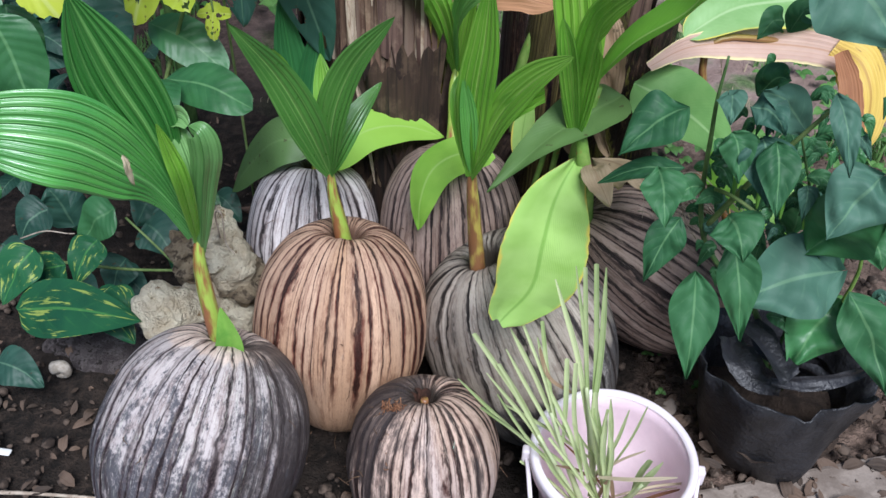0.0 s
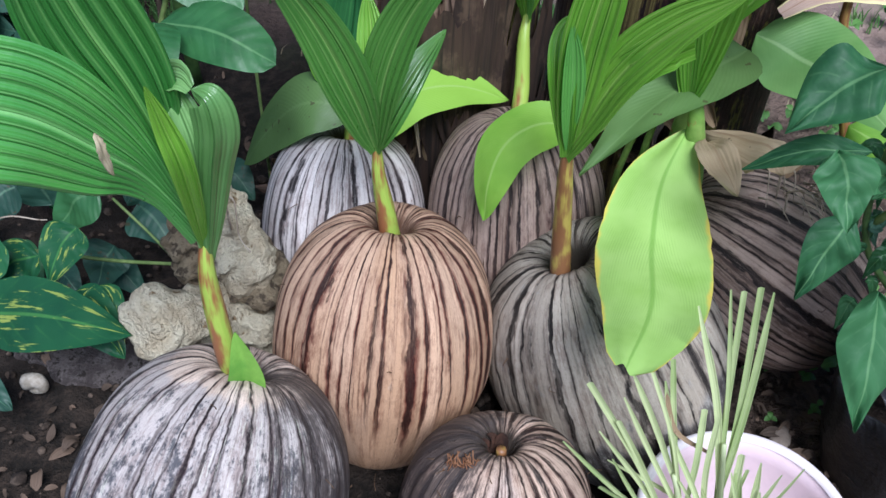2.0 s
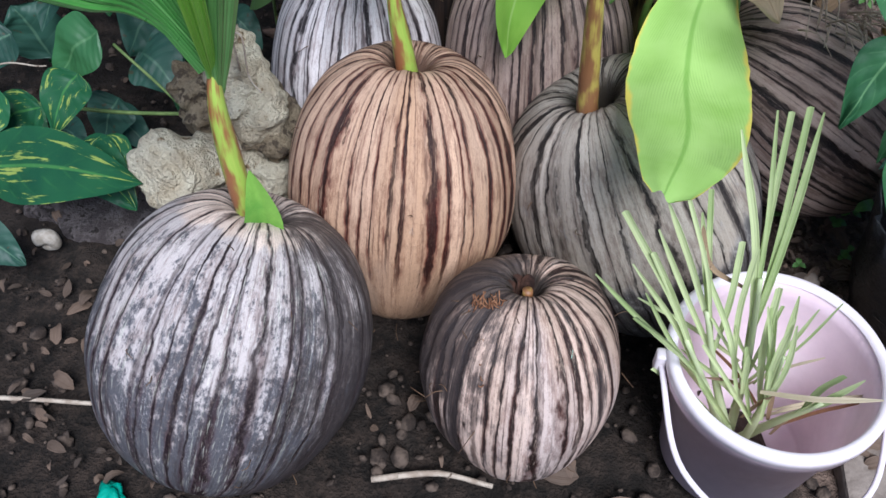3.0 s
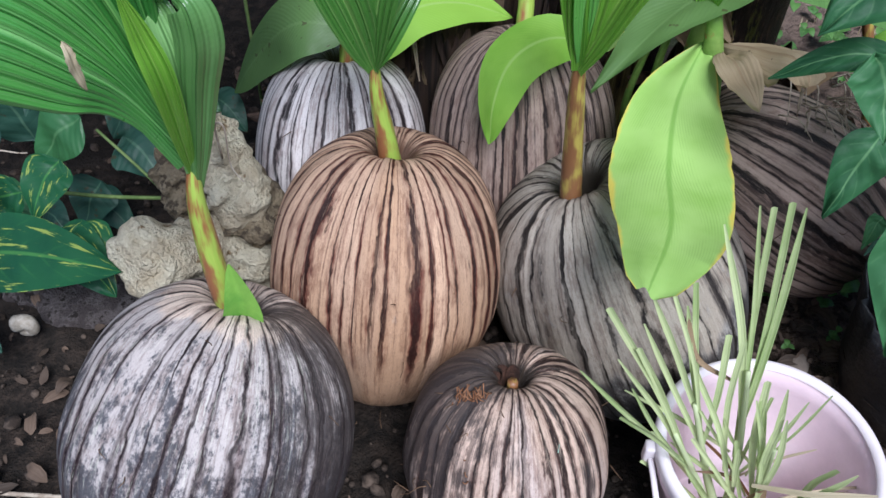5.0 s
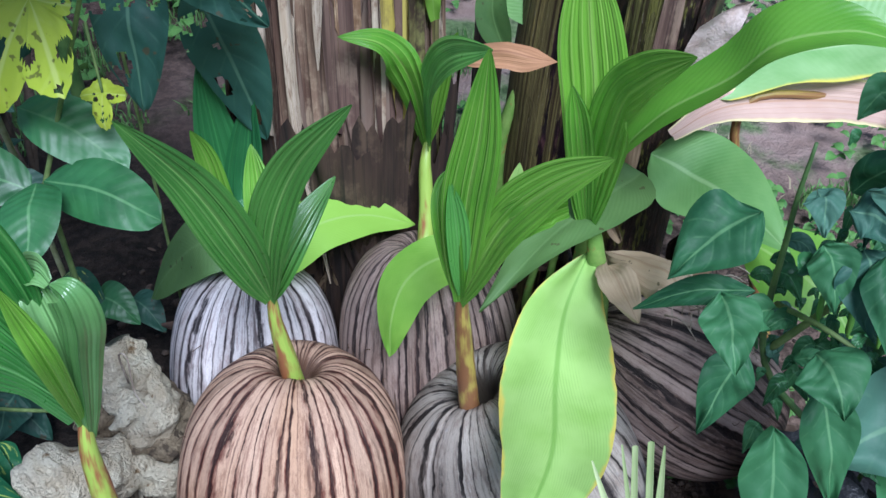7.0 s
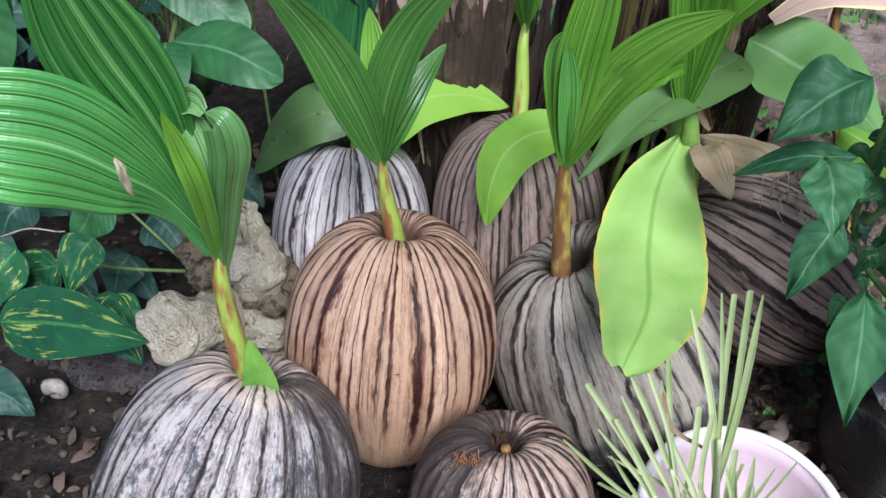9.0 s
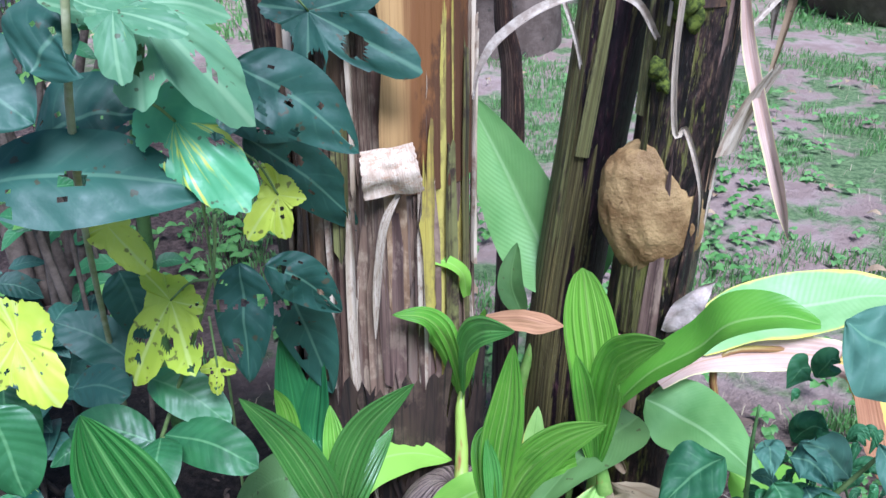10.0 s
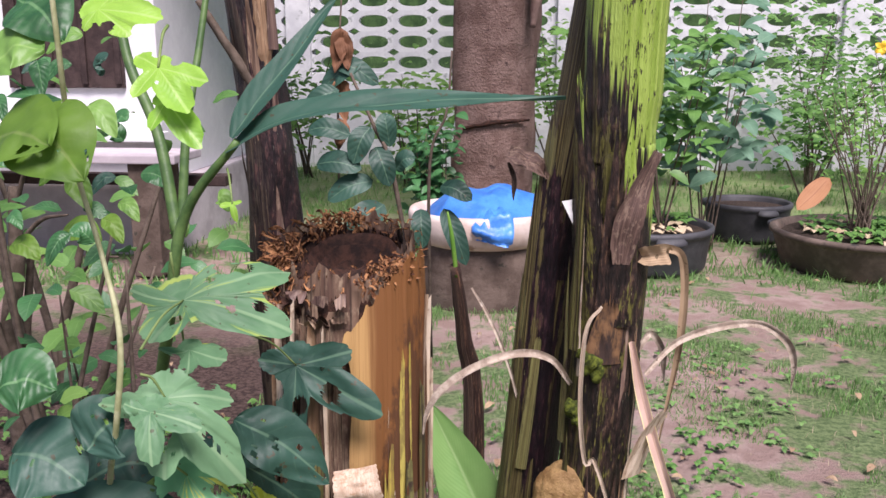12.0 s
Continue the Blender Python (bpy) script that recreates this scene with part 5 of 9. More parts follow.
# ---- chili plant in a black nursery bag ----
bag = thing("nursery_bag", (0.475, 1.105, 0.0), "crumpled black plastic nursery bag filled with soil", "plant pot")
bm = lathe((0.478, 1.105, 0.0), [(0.001, 0.004), (0.075, 0.002), (0.092, 0.012), (0.104, 0.05), (0.110, 0.09), (0.116, 0.12), (0.121, 0.142), (0.119, 0.1435), (0.112, 0.12), (0.104, 0.095)], 96, wob=0.16, seed=3)
for v in bm.verts:
    an = math.atan2(v.co.y - 1.105, v.co.x - 0.478)
    k = max(0, (v.co.z - 0.04) / 0.1)
    v.co.z += k * (0.030 * max(0.0, math.cos(an - 2.5)) + 0.034 * max(0.0, -math.sin(an)) + 0.012 + 0.010 * math.sin(5 * an) + 0.018 * noise.noise(Vector((an * 3, v.co.z * 20, 1))))
    crease = 1 + 0.035 * k * math.sin(11 * an + 4 * noise.noise(Vector((an * 2, v.co.z * 9, 5)))) + 0.03 * noise.noise(Vector((an * 4, v.co.z * 26, 9)))
    v.co.x, v.co.y = 0.478 + (v.co.x - 0.478) * crease, 1.105 + (v.co.y - 1.105) * crease
part("bag", bm, M_bag, bag)
bm = lathe((0.478, 1.105, 0.062), [(0.105, 0.004), (0.095, 0.000), (0.08, 0.006), (0.06, 0.002), (0.04, 0.006), (0.02, 0.0), (0.001, 0.004)], 80, wob=0.1, seed=8)
for v in bm.verts:
    v.co.z += 0.016 * noise.noise(v.co * 30) + 0.008 * noise.noise(v.co * 70)
part("soil", bm, M_soil, bag, "dark crumbly soil in the bag")
part("strap_fold", blade([(0.3890, 1.1000, 0.2480), (0.4170, 1.0600, 0.2490), (0.4390, 1.0100, 0.2480), (0.4490, 0.9980, 0.2450)], 0.030, prof_torn, (0.3, -0.7, 0.6), fold=0.5, nu=8, nv=16, wave=0.08, seed=93), M_bag, bag, "twisted strip of torn plastic")
for k, (q0, q1, q2, q3, w_) in enumerate((((0.4130, 1.1000, 0.2400), (0.4280, 1.0800, 0.2290), (0.4420, 1.0500, 0.2210), (0.4470, 1.0150, 0.2210), 0.034), ((0.3880, 1.0900, 0.2160), (0.3970, 1.0600, 0.2120), (0.4160, 1.0300, 0.2110), (0.4460, 1.0050, 0.2220), 0.046), ((0.4310, 1.0100, 0.2270), (0.4650, 1.0000, 0.2380), (0.5010, 1.0050, 0.2440), (0.5580, 1.0400, 0.2360), 0.020), ((0.4650, 1.0900, 0.1900), (0.4760, 1.0600, 0.2020), (0.4870, 1.0300, 0.2220), (0.5040, 1.0100, 0.2360), 0.040))):
    part("plastic_fold", blade([q0, q1, q2, q3], w_, lambda s: 0.35 + 0.65 * math.sin(math.pi * min(1.0, 0.15 + 0.75 * s)), (0.2, -0.8, 0.5), fold=0.4, nu=10, nv=20, wave=0.10, seed=950 + k, rag=0.15), M_bag, bag)

ch = thing("chili_plant", (0.478, 1.12, 0.09), "leggy chili plant with dark drooping leaves", "plant")
part("stem", tube([(0.478, 1.12, 0.08), (0.4219, 1.1100, 0.2425), (0.3251, 1.1200, 0.3637), (0.2962, 1.1000, 0.5467), (0.2944, 1.1000, 0.6333)], [0.005, 0.004, 0.003, 0.0015], 9, 26), M_gingerstem, ch)
part("branch", tube([(0.3248, 1.1200, 0.3826), (0.3513, 1.0800, 0.4872), (0.3837, 1.0600, 0.5668), (0.4114, 1.0500, 0.6251)], [0.004, 0.003, 0.002], 8, 18), M_greenvine, ch)
part("branch", tube([(0.3127, 1.1100, 0.4521), (0.3295, 1.0500, 0.4824), (0.3577, 1.0200, 0.4806)], [0.003, 0.0018], 8, 12), M_greenvine, ch)
part("branch", tube([(0.50, 1.13, 0.08), (0.5146, 1.0900, 0.3181), (0.5017, 1.0700, 0.4107), (0.4815, 1.0500, 0.5165)], [0.0035, 0.0025, 0.0015], 8, 16), M_stem, ch)
part("branch", tube([(0.47, 1.125, 0.08), (0.4613, 1.1000, 0.2585), (0.4499, 1.0900, 0.3959), (0.3994, 1.1000, 0.5345), (0.3707, 1.1100, 0.5999)], [0.003, 0.0022, 0.0016, 0.001], 8, 22), M_gingerstem, ch)


def chili(b, t, w, seed, up=(-0.1, -0.7, 0.6), mat=None, sag=0.012):
    b, t = Vector(b), Vector(t)
    mid = b.lerp(t, 0.5) + Vector((0, 0.0, sag))
    part("leaf", blade([b, mid, t], w, lambda q: max(0.0, math.sin(math.pi * q ** 0.78)) ** 1.15, up, fold=0.22, nu=12, nv=22, wave=0.10, seed=seed, droop=0.16), mat or M_chili, ch)


chili((0.2970, 1.0000, 0.4084), (0.3032, 0.9350, 0.2930), 0.056, 101)
chili((0.3389, 1.0300, 0.4320), (0.3637, 0.9800, 0.3231), 0.050, 102)
chili((0.4860, 1.0600, 0.3820), (0.3460, 1.0000, 0.3610), 0.104, 103, (-0.2, -0.7, 0.7), mat=M_chiliblue)
chili((0.4990, 1.0700, 0.3260), (0.4480, 1.0200, 0.2390), 0.082, 104, mat=M_egg)
chili((0.5065, 1.0700, 0.3310), (0.5780, 1.0000, 0.2229), 0.052, 105)
chili((0.2777, 1.0600, 0.4386), (0.2452, 1.0300, 0.3571), 0.046, 106)
chili((0.2616, 1.0800, 0.5781), (0.1909, 1.0500, 0.5262), 0.066, 107, (-0.3, -0.6, 0.7))
chili((0.2685, 1.0600, 0.5098), (0.1757, 1.0800, 0.4625), 0.026, 108, (0, -0.5, 0.8))
chili((0.2990, 1.0800, 0.4727), (0.2596, 1.0500, 0.4614), 0.032, 109)
chili((0.3562, 1.0500, 0.5631), (0.3641, 1.0000, 0.4973), 0.046, 110)
chili((0.3199, 1.0700, 0.5609), (0.3253, 1.0400, 0.5095), 0.036, 111)
chili((0.4005, 1.0500, 0.6274), (0.4238, 1.0000, 0.5578), 0.030, 112, mat=M_chiliblue)
chili((0.4766, 1.0400, 0.5386), (0.4253, 1.0000, 0.4729), 0.080, 113, mat=M_chiliblue)
chili((0.2998, 1.0800, 0.5999), (0.3033, 1.0500, 0.5779), 0.032, 114, mat=M_chiliblue)
chili((0.3250, 1.0700, 0.5906), (0.3598, 1.0400, 0.5774), 0.042, 115, mat=M_chiliblue)
chili((0.3965, 1.0800, 0.5550), (0.3288, 1.0600, 0.6180), 0.045, 116, mat=M_chiliblue)
chili((0.3440, 1.0600, 0.7590), (0.4300, 1.0000, 0.7020), 0.105, 117, (-0.3, -0.5, 0.8), mat=M_chiliblue)
chili((0.4960, 1.0500, 0.3560), (0.5620, 0.9900, 0.2460), 0.066, 125)
chili((0.4350, 1.0600, 0.4060), (0.4930, 1.0200, 0.5120), 0.09, 126, mat=M_egg)
chili((0.3430, 1.0600, 0.5610), (0.3580, 1.0200, 0.4970), 0.062, 127, mat=M_chiliblue)
chili((0.3100, 1.0600, 0.5640), (0.3240, 1.0300, 0.5160), 0.040, 128)
chili((0.3355, 1.1000, 0.5879), (0.3536, 1.0600, 0.6339), 0.035, 118)
chili((0.3544, 1.1200, 0.6551), (0.3671, 1.1000, 0.6919), 0.03, 119)
chili((0.3481, 1.1200, 0.6678), (0.3189, 1.1000, 0.6556), 0.03, 120)
chili((0.2373, 1.0500, 0.5144), (0.2503, 1.0000, 0.4680), 0.05, 121)
chili((0.3226, 1.0300, 0.4701), (0.3393, 0.9800, 0.4451), 0.06, 122)
chili((0.5102, 1.1000, 0.4045), (0.5271, 1.0600, 0.3864), 0.05, 123)
chili((0.4323, 1.1200, 0.3777), (0.4232, 1.1000, 0.4725), 0.05, 124, mat=M_egg)
rg = random.Random(5)
for k in range(150):
    cx, cz, cy = max(0.30, rg.gauss(0.41, 0.06)), min(0.58, rg.gauss(0.43, 0.085)), rg.uniform(1.06, 1.20)
    an = rg.uniform(0, 6.283)
    L = rg.choice((rg.uniform(0.012, 0.026), rg.uniform(0.02, 0.044)))
    chili((cx, cy, cz), (cx + L * math.cos(an), cy - L * 0.4, cz + L * 0.7 * math.sin(an) - 0.01), L * rg.uniform(0.45, 0.6), 200 + k, mat=rg.choice((M_chili, M_chiliblue, M_chili, M_egg)))
for k in range(5):
    x_ = 0.33 + 0.03 * k
    part("chili_pod", tube([(x_, 1.07, 0.50 - 0.012 * k), (x_ + 0.002, 1.065, 0.47 - 0.012 * k)], [0.0025, 0.003, 0.0012], 7, 8), M_scale, ch)

# ---- pink bucket with cut lemongrass ----
bk = thing("bucket", (0.232, 0.892, 0.0), "small pale pink plastic bucket with wire handle", "bucket")
BC = Vector((0.232, 0.892, 0.0))
part("body", lathe(BC, [(0.001, 0.004), (0.070, 0.003), (0.075, 0.006), (0.094, 0.172), (0.098, 0.172), (0.098, 0.166), (0.1025, 0.166), (0.1025, 0.186), (0.100, 0.189), (0.0945, 0.187), (0.0925, 0.165), (0.0735, 0.012), (0.070, 0.009), (0.001, 0.009)], 72), M_bucket, bk)
part("rim", lathe(BC, [(0.0935, 0.187), (0.0955, 0.192), (0.1015, 0.192), (0.1045, 0.188), (0.1045, 0.178), (0.1025, 0.177), (0.1025, 0.186), (0.0955, 0.186), (0.0935, 0.187)], 72), M_rim, bk)
part("handle", tube([(0.232 - 0.107, 0.885, 0.172), (0.15, 0.79, 0.142), (0.232, 0.745, 0.125), (0.315, 0.79, 0.142), (0.232 + 0.107, 0.885, 0.172)], [0.003, 0.003], 9, 36), M_rim, bk, "pale plastic handle folded down")
for sx in (-1, 1):
    part("handle_lug", box((0.232 + sx * 0.107 - 0.006, 0.880, 0.160), (0.232 + sx * 0.107 + 0.006, 0.893, 0.186), 0.003), M_rim, bk)

lg = thing("lemongrass", (0.232, 0.892, 0.01), "bunch of cut lemongrass stalks with soil in a bucket", "plant")
part("soil", lathe((0.232, 0.885, 0.012), [(0.046, 0.0), (0.036, 0.010), (0.02, 0.016), (0.001, 0.018)], 30, wob=0.2), M_soil, lg)


def stalk(b, m, t, w, seed, up=(0, -1, 0.3)):
    part("stalk", blade([b, m, t], w, prof_torn if seed % 2 else prof_strap, up, fold=0.5, nu=4, nv=14, wave=0.01, seed=seed), M_grassleaf, lg)


LB = Vector((0.225, 0.885, 0.028))
rl = random.Random(17)


def clump(node, tips, w, seed):
    """A thick leaf base from the soil to a node, and cut leaves that fan out from it."""
    node = Vector(node)
    b = LB + Vector((rl.uniform(-0.012, 0.012), rl.uniform(-0.012, 0.012), 0))
    part("leaf_base", tube([b, b.lerp(node, 0.5) + Vector((rl.uniform(-0.004, 0.004), 0, 0)), node], [0.0055, 0.004, 0.0022], 8, 12), M_grassleaf, lg)
    for k, t in enumerate(tips):
        t = Vector(t)
        s = b.lerp(node, rl.uniform(0.5, 0.95))
        m = s.lerp(t, 0.5) + Vector((rl.uniform(-0.006, 0.006), rl.uniform(-0.006, 0.006), rl.uniform(0.0, 0.008)))
        stalk(s, m, t, w * rl.uniform(0.6, 1.25), seed + k)


clump((0.1846, 0.9000, 0.2969), ((0.1531, 0.9300, 0.4590), (0.1630, 0.9300, 0.4593), (0.1854, 0.9300, 0.4613), (0.1742, 0.9300, 0.4656), (0.1330, 0.9300, 0.4367)), 0.0042, 300)
clump((0.1469, 0.8850, 0.2625), ((0.0890, 0.9000, 0.3832), (0.1026, 0.9000, 0.3925), (0.1208, 0.9100, 0.3624), (0.1241, 0.9200, 0.3799), (0.0867, 0.8900, 0.3589), (0.1567, 0.9000, 0.3440)), 0.0038, 320)
clump((0.1346, 0.8700, 0.2363), ((0.0381, 0.8400, 0.3573), (0.0671, 0.8000, 0.3633), (0.0679, 0.8600, 0.3493), (0.0804, 0.8600, 0.3669), (0.0821, 0.8500, 0.3268), (0.0513, 0.8600, 0.4109)), 0.004, 340)
clump((0.2218, 0.8700, 0.2277), ((0.2116, 0.8800, 0.3060), (0.1928, 0.8800, 0.3146), (0.2076, 0.8600, 0.3012), (0.1950, 0.8800, 0.2939)), 0.006, 360)
clump((0.2655, 0.8500, 0.1916), ((0.2781, 0.8400, 0.2532), (0.2660, 0.8500, 0.2419), (0.2688, 0.8400, 0.2223)), 0.007, 380)
for k in range(18):
    b_ = LB + Vector((rl.uniform(-0.03, 0.012), rl.uniform(-0.025, 0.025), rl.uniform(0.05, 0.14)))
    t_ = b_ + Vector((rl.gauss(-0.045, 0.045), rl.uniform(-0.03, 0.03), rl.uniform(0.08, 0.19)))
    stalk(b_, b_.lerp(t_, 0.5) + Vector((rl.uniform(-0.008, 0.008), 0, 0.006)), t_, rl.uniform(0.0018, 0.0045), 420 + k)
for k in range(9):
    b_ = LB + Vector((rl.uniform(-0.02, 0.03), rl.uniform(-0.02, 0.02), rl.uniform(0.05, 0.12)))
    t_ = b_ + Vector((rl.gauss(0.0, 0.05), rl.uniform(-0.03, 0.03), rl.uniform(0.02, 0.10)))
    part("dry_blade", blade([b_, b_.lerp(t_, 0.5) + Vector((0, 0, 0.008)), t_], rl.uniform(0.002, 0.005), prof_strap, (0, -1, 0.3), nu=3, nv=10, seed=470 + k), rl.choice((M_dead, M_straw, M_rustleaf)), lg)
part("dry_blade", blade([(0.2138, 0.8600, 0.1806), (0.2525, 0.8400, 0.2126), (0.2964, 0.8300, 0.2406)], 0.004, prof_strap, (0, -0.3, 1), nu=3, nv=10, seed=391), M_straw, lg)
part("dry_blade", blade([(0.1707, 0.8900, 0.2956), (0.1395, 0.9000, 0.3087), (0.1223, 0.9100, 0.3553)], 0.0035, prof_strap, (0, -1, 0.3), nu=3, nv=10, seed=392), M_dead, lg)

# ---- coral stone and slab beside the front coconut ----
def knobbly(*a, **kw):
    bm = tube(*a, **kw)
    for v in bm.verts:
        v.co += 0.010 * noise.noise_vector(v.co * 28) + 0.005 * noise.noise_vector(v.co * 75)
    return bm


rk = thing("coral_stone", (-0.35, 1.09, 0.0), "pale knobbly coral stone with branching stubs", "stone")
# Body and left stub wear the darker copy with shade in its colour.
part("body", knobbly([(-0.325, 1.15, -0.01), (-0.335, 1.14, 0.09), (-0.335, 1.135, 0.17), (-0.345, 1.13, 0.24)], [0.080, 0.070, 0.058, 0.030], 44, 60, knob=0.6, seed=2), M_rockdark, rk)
part("stub", knobbly([(-0.3450, 1.1000, 0.1560), (-0.3690, 1.0700, 0.1790), (-0.3910, 1.0400, 0.2010), (-0.4040, 1.0150, 0.2190), (-0.4060, 1.0080, 0.2250)], [0.032, 0.035, 0.037, 0.038, 0.022], 44, 48, knob=0.12, seed=4), M_rock, rk)
part("stub", knobbly([(-0.3630, 1.1400, 0.3040), (-0.3460, 1.1300, 0.2650), (-0.3280, 1.1200, 0.2270), (-0.3140, 1.1100, 0.1810)], [0.022, 0.034, 0.038, 0.026], 40, 40, knob=0.45, seed=6), M_rock, rk)
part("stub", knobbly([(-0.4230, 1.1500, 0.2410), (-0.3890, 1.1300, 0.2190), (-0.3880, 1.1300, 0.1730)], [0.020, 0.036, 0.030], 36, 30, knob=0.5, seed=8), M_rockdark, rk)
part("stub", knobbly([(-0.3170, 1.1000, 0.1670), (-0.3180, 1.0900, 0.1160), (-0.3280, 1.0900, 0.0360)], [0.026, 0.030, 0.030], 32, 26, knob=0.5, seed=9), M_rock, rk)
part("dry_root", tube([(-0.3280, 1.1000, 0.2940), (-0.3240, 1.0900, 0.3450), (-0.3100, 1.0800, 0.3540), (-0.3070, 1.0700, 0.3150), (-0.2930, 1.0600, 0.3030)], [0.0012, 0.0008], 5, 18), M_drystring, rk)
bm = lathe((-0.55, 1.10, -0.035), [(0.15, 0.0), (0.152, 0.03), (0.146, 0.046), (0.12, 0.05), (0.09, 0.053), (0.06, 0.052), (0.03, 0.054), (0.002, 0.054)], 60, wob=0.55, seed=4)
for v in bm.verts:
    v.co.y = 1.125 + 0.5 * (v.co.y - 1.10)
    v.co += 0.016 * noise.noise_vector(v.co * 14) + 0.008 * noise.noise_vector(v.co * 50)
solo("stone_slab", bm, rough_mat("purple_grey_stone", (0.13, 0.105, 0.10), (0.26, 0.22, 0.21), 46, 0.9, c3=(0.05, 0.04, 0.035), bump_d=0.02, strength=1.0, spread=0.06, amt3=0.54), (-0.55, 1.10, 0), "flat weathered concrete slab sunk in soil", "stone")
solo("snail_shell", tube([(-0.622, 1.045, 0.032), (-0.606, 1.046, 0.037), (-0.602, 1.046, 0.023), (-0.615, 1.045, 0.018), (-0.617, 1.045, 0.028)], [0.011, 0.009, 0.006, 0.004], 12, 26), M_shell, (-0.612, 1.045, 0.01), "small pale snail shell lying on the soil", "shell")

# ---- paved edge at the front ----
bm = box((0.352, 0.30, -0.05), (1.7, 0.985, 0.012), 0.006)
bmesh.ops.subdivide_edges(bm, edges=bm.edges[:], cuts=14, use_grid_fill=True)
for v in bm.verts:
    if v.co.y > 0.6:
        v.co.y += 0.36 * (v.co.x - 0.39) * (v.co.y - 0.6) / 0.385 + 0.012 * noise.noise(Vector((v.co.x * 14, 0, 0)))
    v.co.z += 0.004 * noise.noise(v.co * 9)
solo("pavement", bm, M_slab, (0.6, 0.6, 0), "worn concrete path edge with a crack", "pavement", kind="structure", smooth=False)

# ---- cut banana stump ----
ST = Vector((-0.165, 1.535, 0.0))
stump = thing("banana_stump", ST, "cut banana stump with peeling fibrous sheaths and ragged rotten top", "stump")


def stump_shell(r0, r1, z0, z1, seed, a0, a1, jag=0.03, steps=5, rows=34, cols=60, lift=0.0, sway=0.0, arch=0.0):
    """A curved piece of sheath on the stump between two angles (degrees; -90 looks at the path)."""
    bm = bmesh.new()
    lay = bm.verts.layers.float_vector.new("fib")
    grid = []
    for i in range(rows + 1):
        f = i / rows
        row = []
        for j in range(cols + 1):
            g = j / cols
            zz = z0 + (z1 - z0) * f
            a = radians(a0 + (a1 - a0) * g + sway * (noise.noise(Vector((zz * 4, seed * 2.3, g * 0.4))) * 2.0 - 0.9 * f * f * (1 - g)))
            top = z1 - 0.05 * max(0.0, -math.sin(a)) * (1.0 if z1 > 1.0 else 0.0) + jag * noise.noise(Vector((g * 16 + seed, seed * 3.0, 0))) + 0.5 * jag * noise.noise(Vector((g * 50, seed, 4)))
            top -= arch * abs(2 * g - 1 - 0.45) ** 1.7
            z = z0 + (top - z0) * f
            h = min(1.0, z / 1.15)
            r = r0 + (r1 - r0) * h + 0.004 * noise.noise(Vector((a * 9, z * 1.2, seed))) + 0.002 * noise.noise(Vector((a * 30, z * 2.0, seed + 3)))
            r += 0.008 * ((a * steps / 6.283 + seed * 0.37) % 1.0) + lift * f * f
            v = bm.verts.new(ST + Vector((math.cos(a) * r + 0.012 * (h - 0.6), math.sin(a) * r - 0.03 * h, z)))
            v[lay] = (math.cos(a) + seed * 0.31, math.sin(a), z)
            row.append(v)
        grid.append(row)
    for i in range(rows):
        for j in range(cols):
            bm.faces.new((grid[i][j], grid[i][j + 1], grid[i + 1][j + 1], grid[i + 1][j]))
    return bm


def strap(a, w, z0, z1, dr, seed, curl=0.004, lift=0.0, jag=0.04, rows=30, cols=6):
    """A torn strip of sheath up the stump: a its angle and w its width in degrees, dr how far it stands off."""
    bm = bmesh.new()
    lay = bm.verts.layers.float_vector.new("fib")
    grid = []
    for i in range(rows + 1):
        f = i / rows
        row = []
        for j in range(cols + 1):
            g = j / cols
            lo = z0 + jag * noise.noise(Vector((g * 5, seed * 1.7, 2))) if z0 > 0.01 else z0
            hi = z1 + jag * noise.noise(Vector((g * 7, seed * 2.1, 5)))
            z = lo + (hi - lo) * f
            h = min(1.0, max(0.0, z / 1.15))
            ww = w * (1 - 0.45 * max(0.0, f - 0.8) / 0.2) * (1 + 0.25 * noise.noise(Vector((z * 6, seed, 1))))
            an = radians(a + ww * (g - 0.5) + 4.0 * noise.noise(Vector((z * 3, seed * 3.3, 0))))
            r = 0.132 - 0.028 * h + dr + curl * (2 * g - 1) ** 2 + lift * f ** 3 + 0.0025 * noise.noise(Vector((g * 4, z * 9, seed)))
            v = bm.verts.new(ST + Vector((math.cos(an) * r + 0.012 * (h - 0.6), math.sin(an) * r - 0.03 * h, z)))
            v[lay] = (math.cos(an) + seed * 0.31, math.sin(an), z)
            row.append(v)
        grid.append(row)
    for i in range(rows):
        for j in range(cols):
            bm.faces.new((grid[i][j], grid[i][j + 1], grid[i + 1][j + 1], grid[i + 1][j]))
    return bm


part("core", stump_shell(0.130, 0.102, -0.02, 1.165, 1, 0, 360, 0.05, 7, 44, 130), M_stumpA, stump)
part("sheath", stump_shell(0.137, 0.111, 0.40, 0.80, 31, -104, -50, 0.05, 3, 30, 40, 0.0, 4.0), M_greyfibre, stump, "grey-brown fibrous inner sheath")
rs = random.Random(47)
for k in range(34):
    a = -196 + 6.2 * k + rs.uniform(-2.5, 2.5)
    if -92 < a < -20:
        z0, z1 = rs.uniform(0.30, 0.44), rs.uniform(0.56, 0.80)
    else:
        z0, z1 = rs.choice((0.0, 0.0, 0.38)), rs.choice((rs.uniform(0.94, 1.04), rs.uniform(1.02, 1.11)))
    part("sheath", strap(a, rs.uniform(8, 17), z0, z1, 0.007 + 0.004 * (k % 4), 300 + k, rs.uniform(0.002, 0.008), rs.uniform(-0.002, 0.008)), rs.choice((M_stumpA, M_tanfibre, M_greyfibre, M_stumpA, M_peel)), stump)
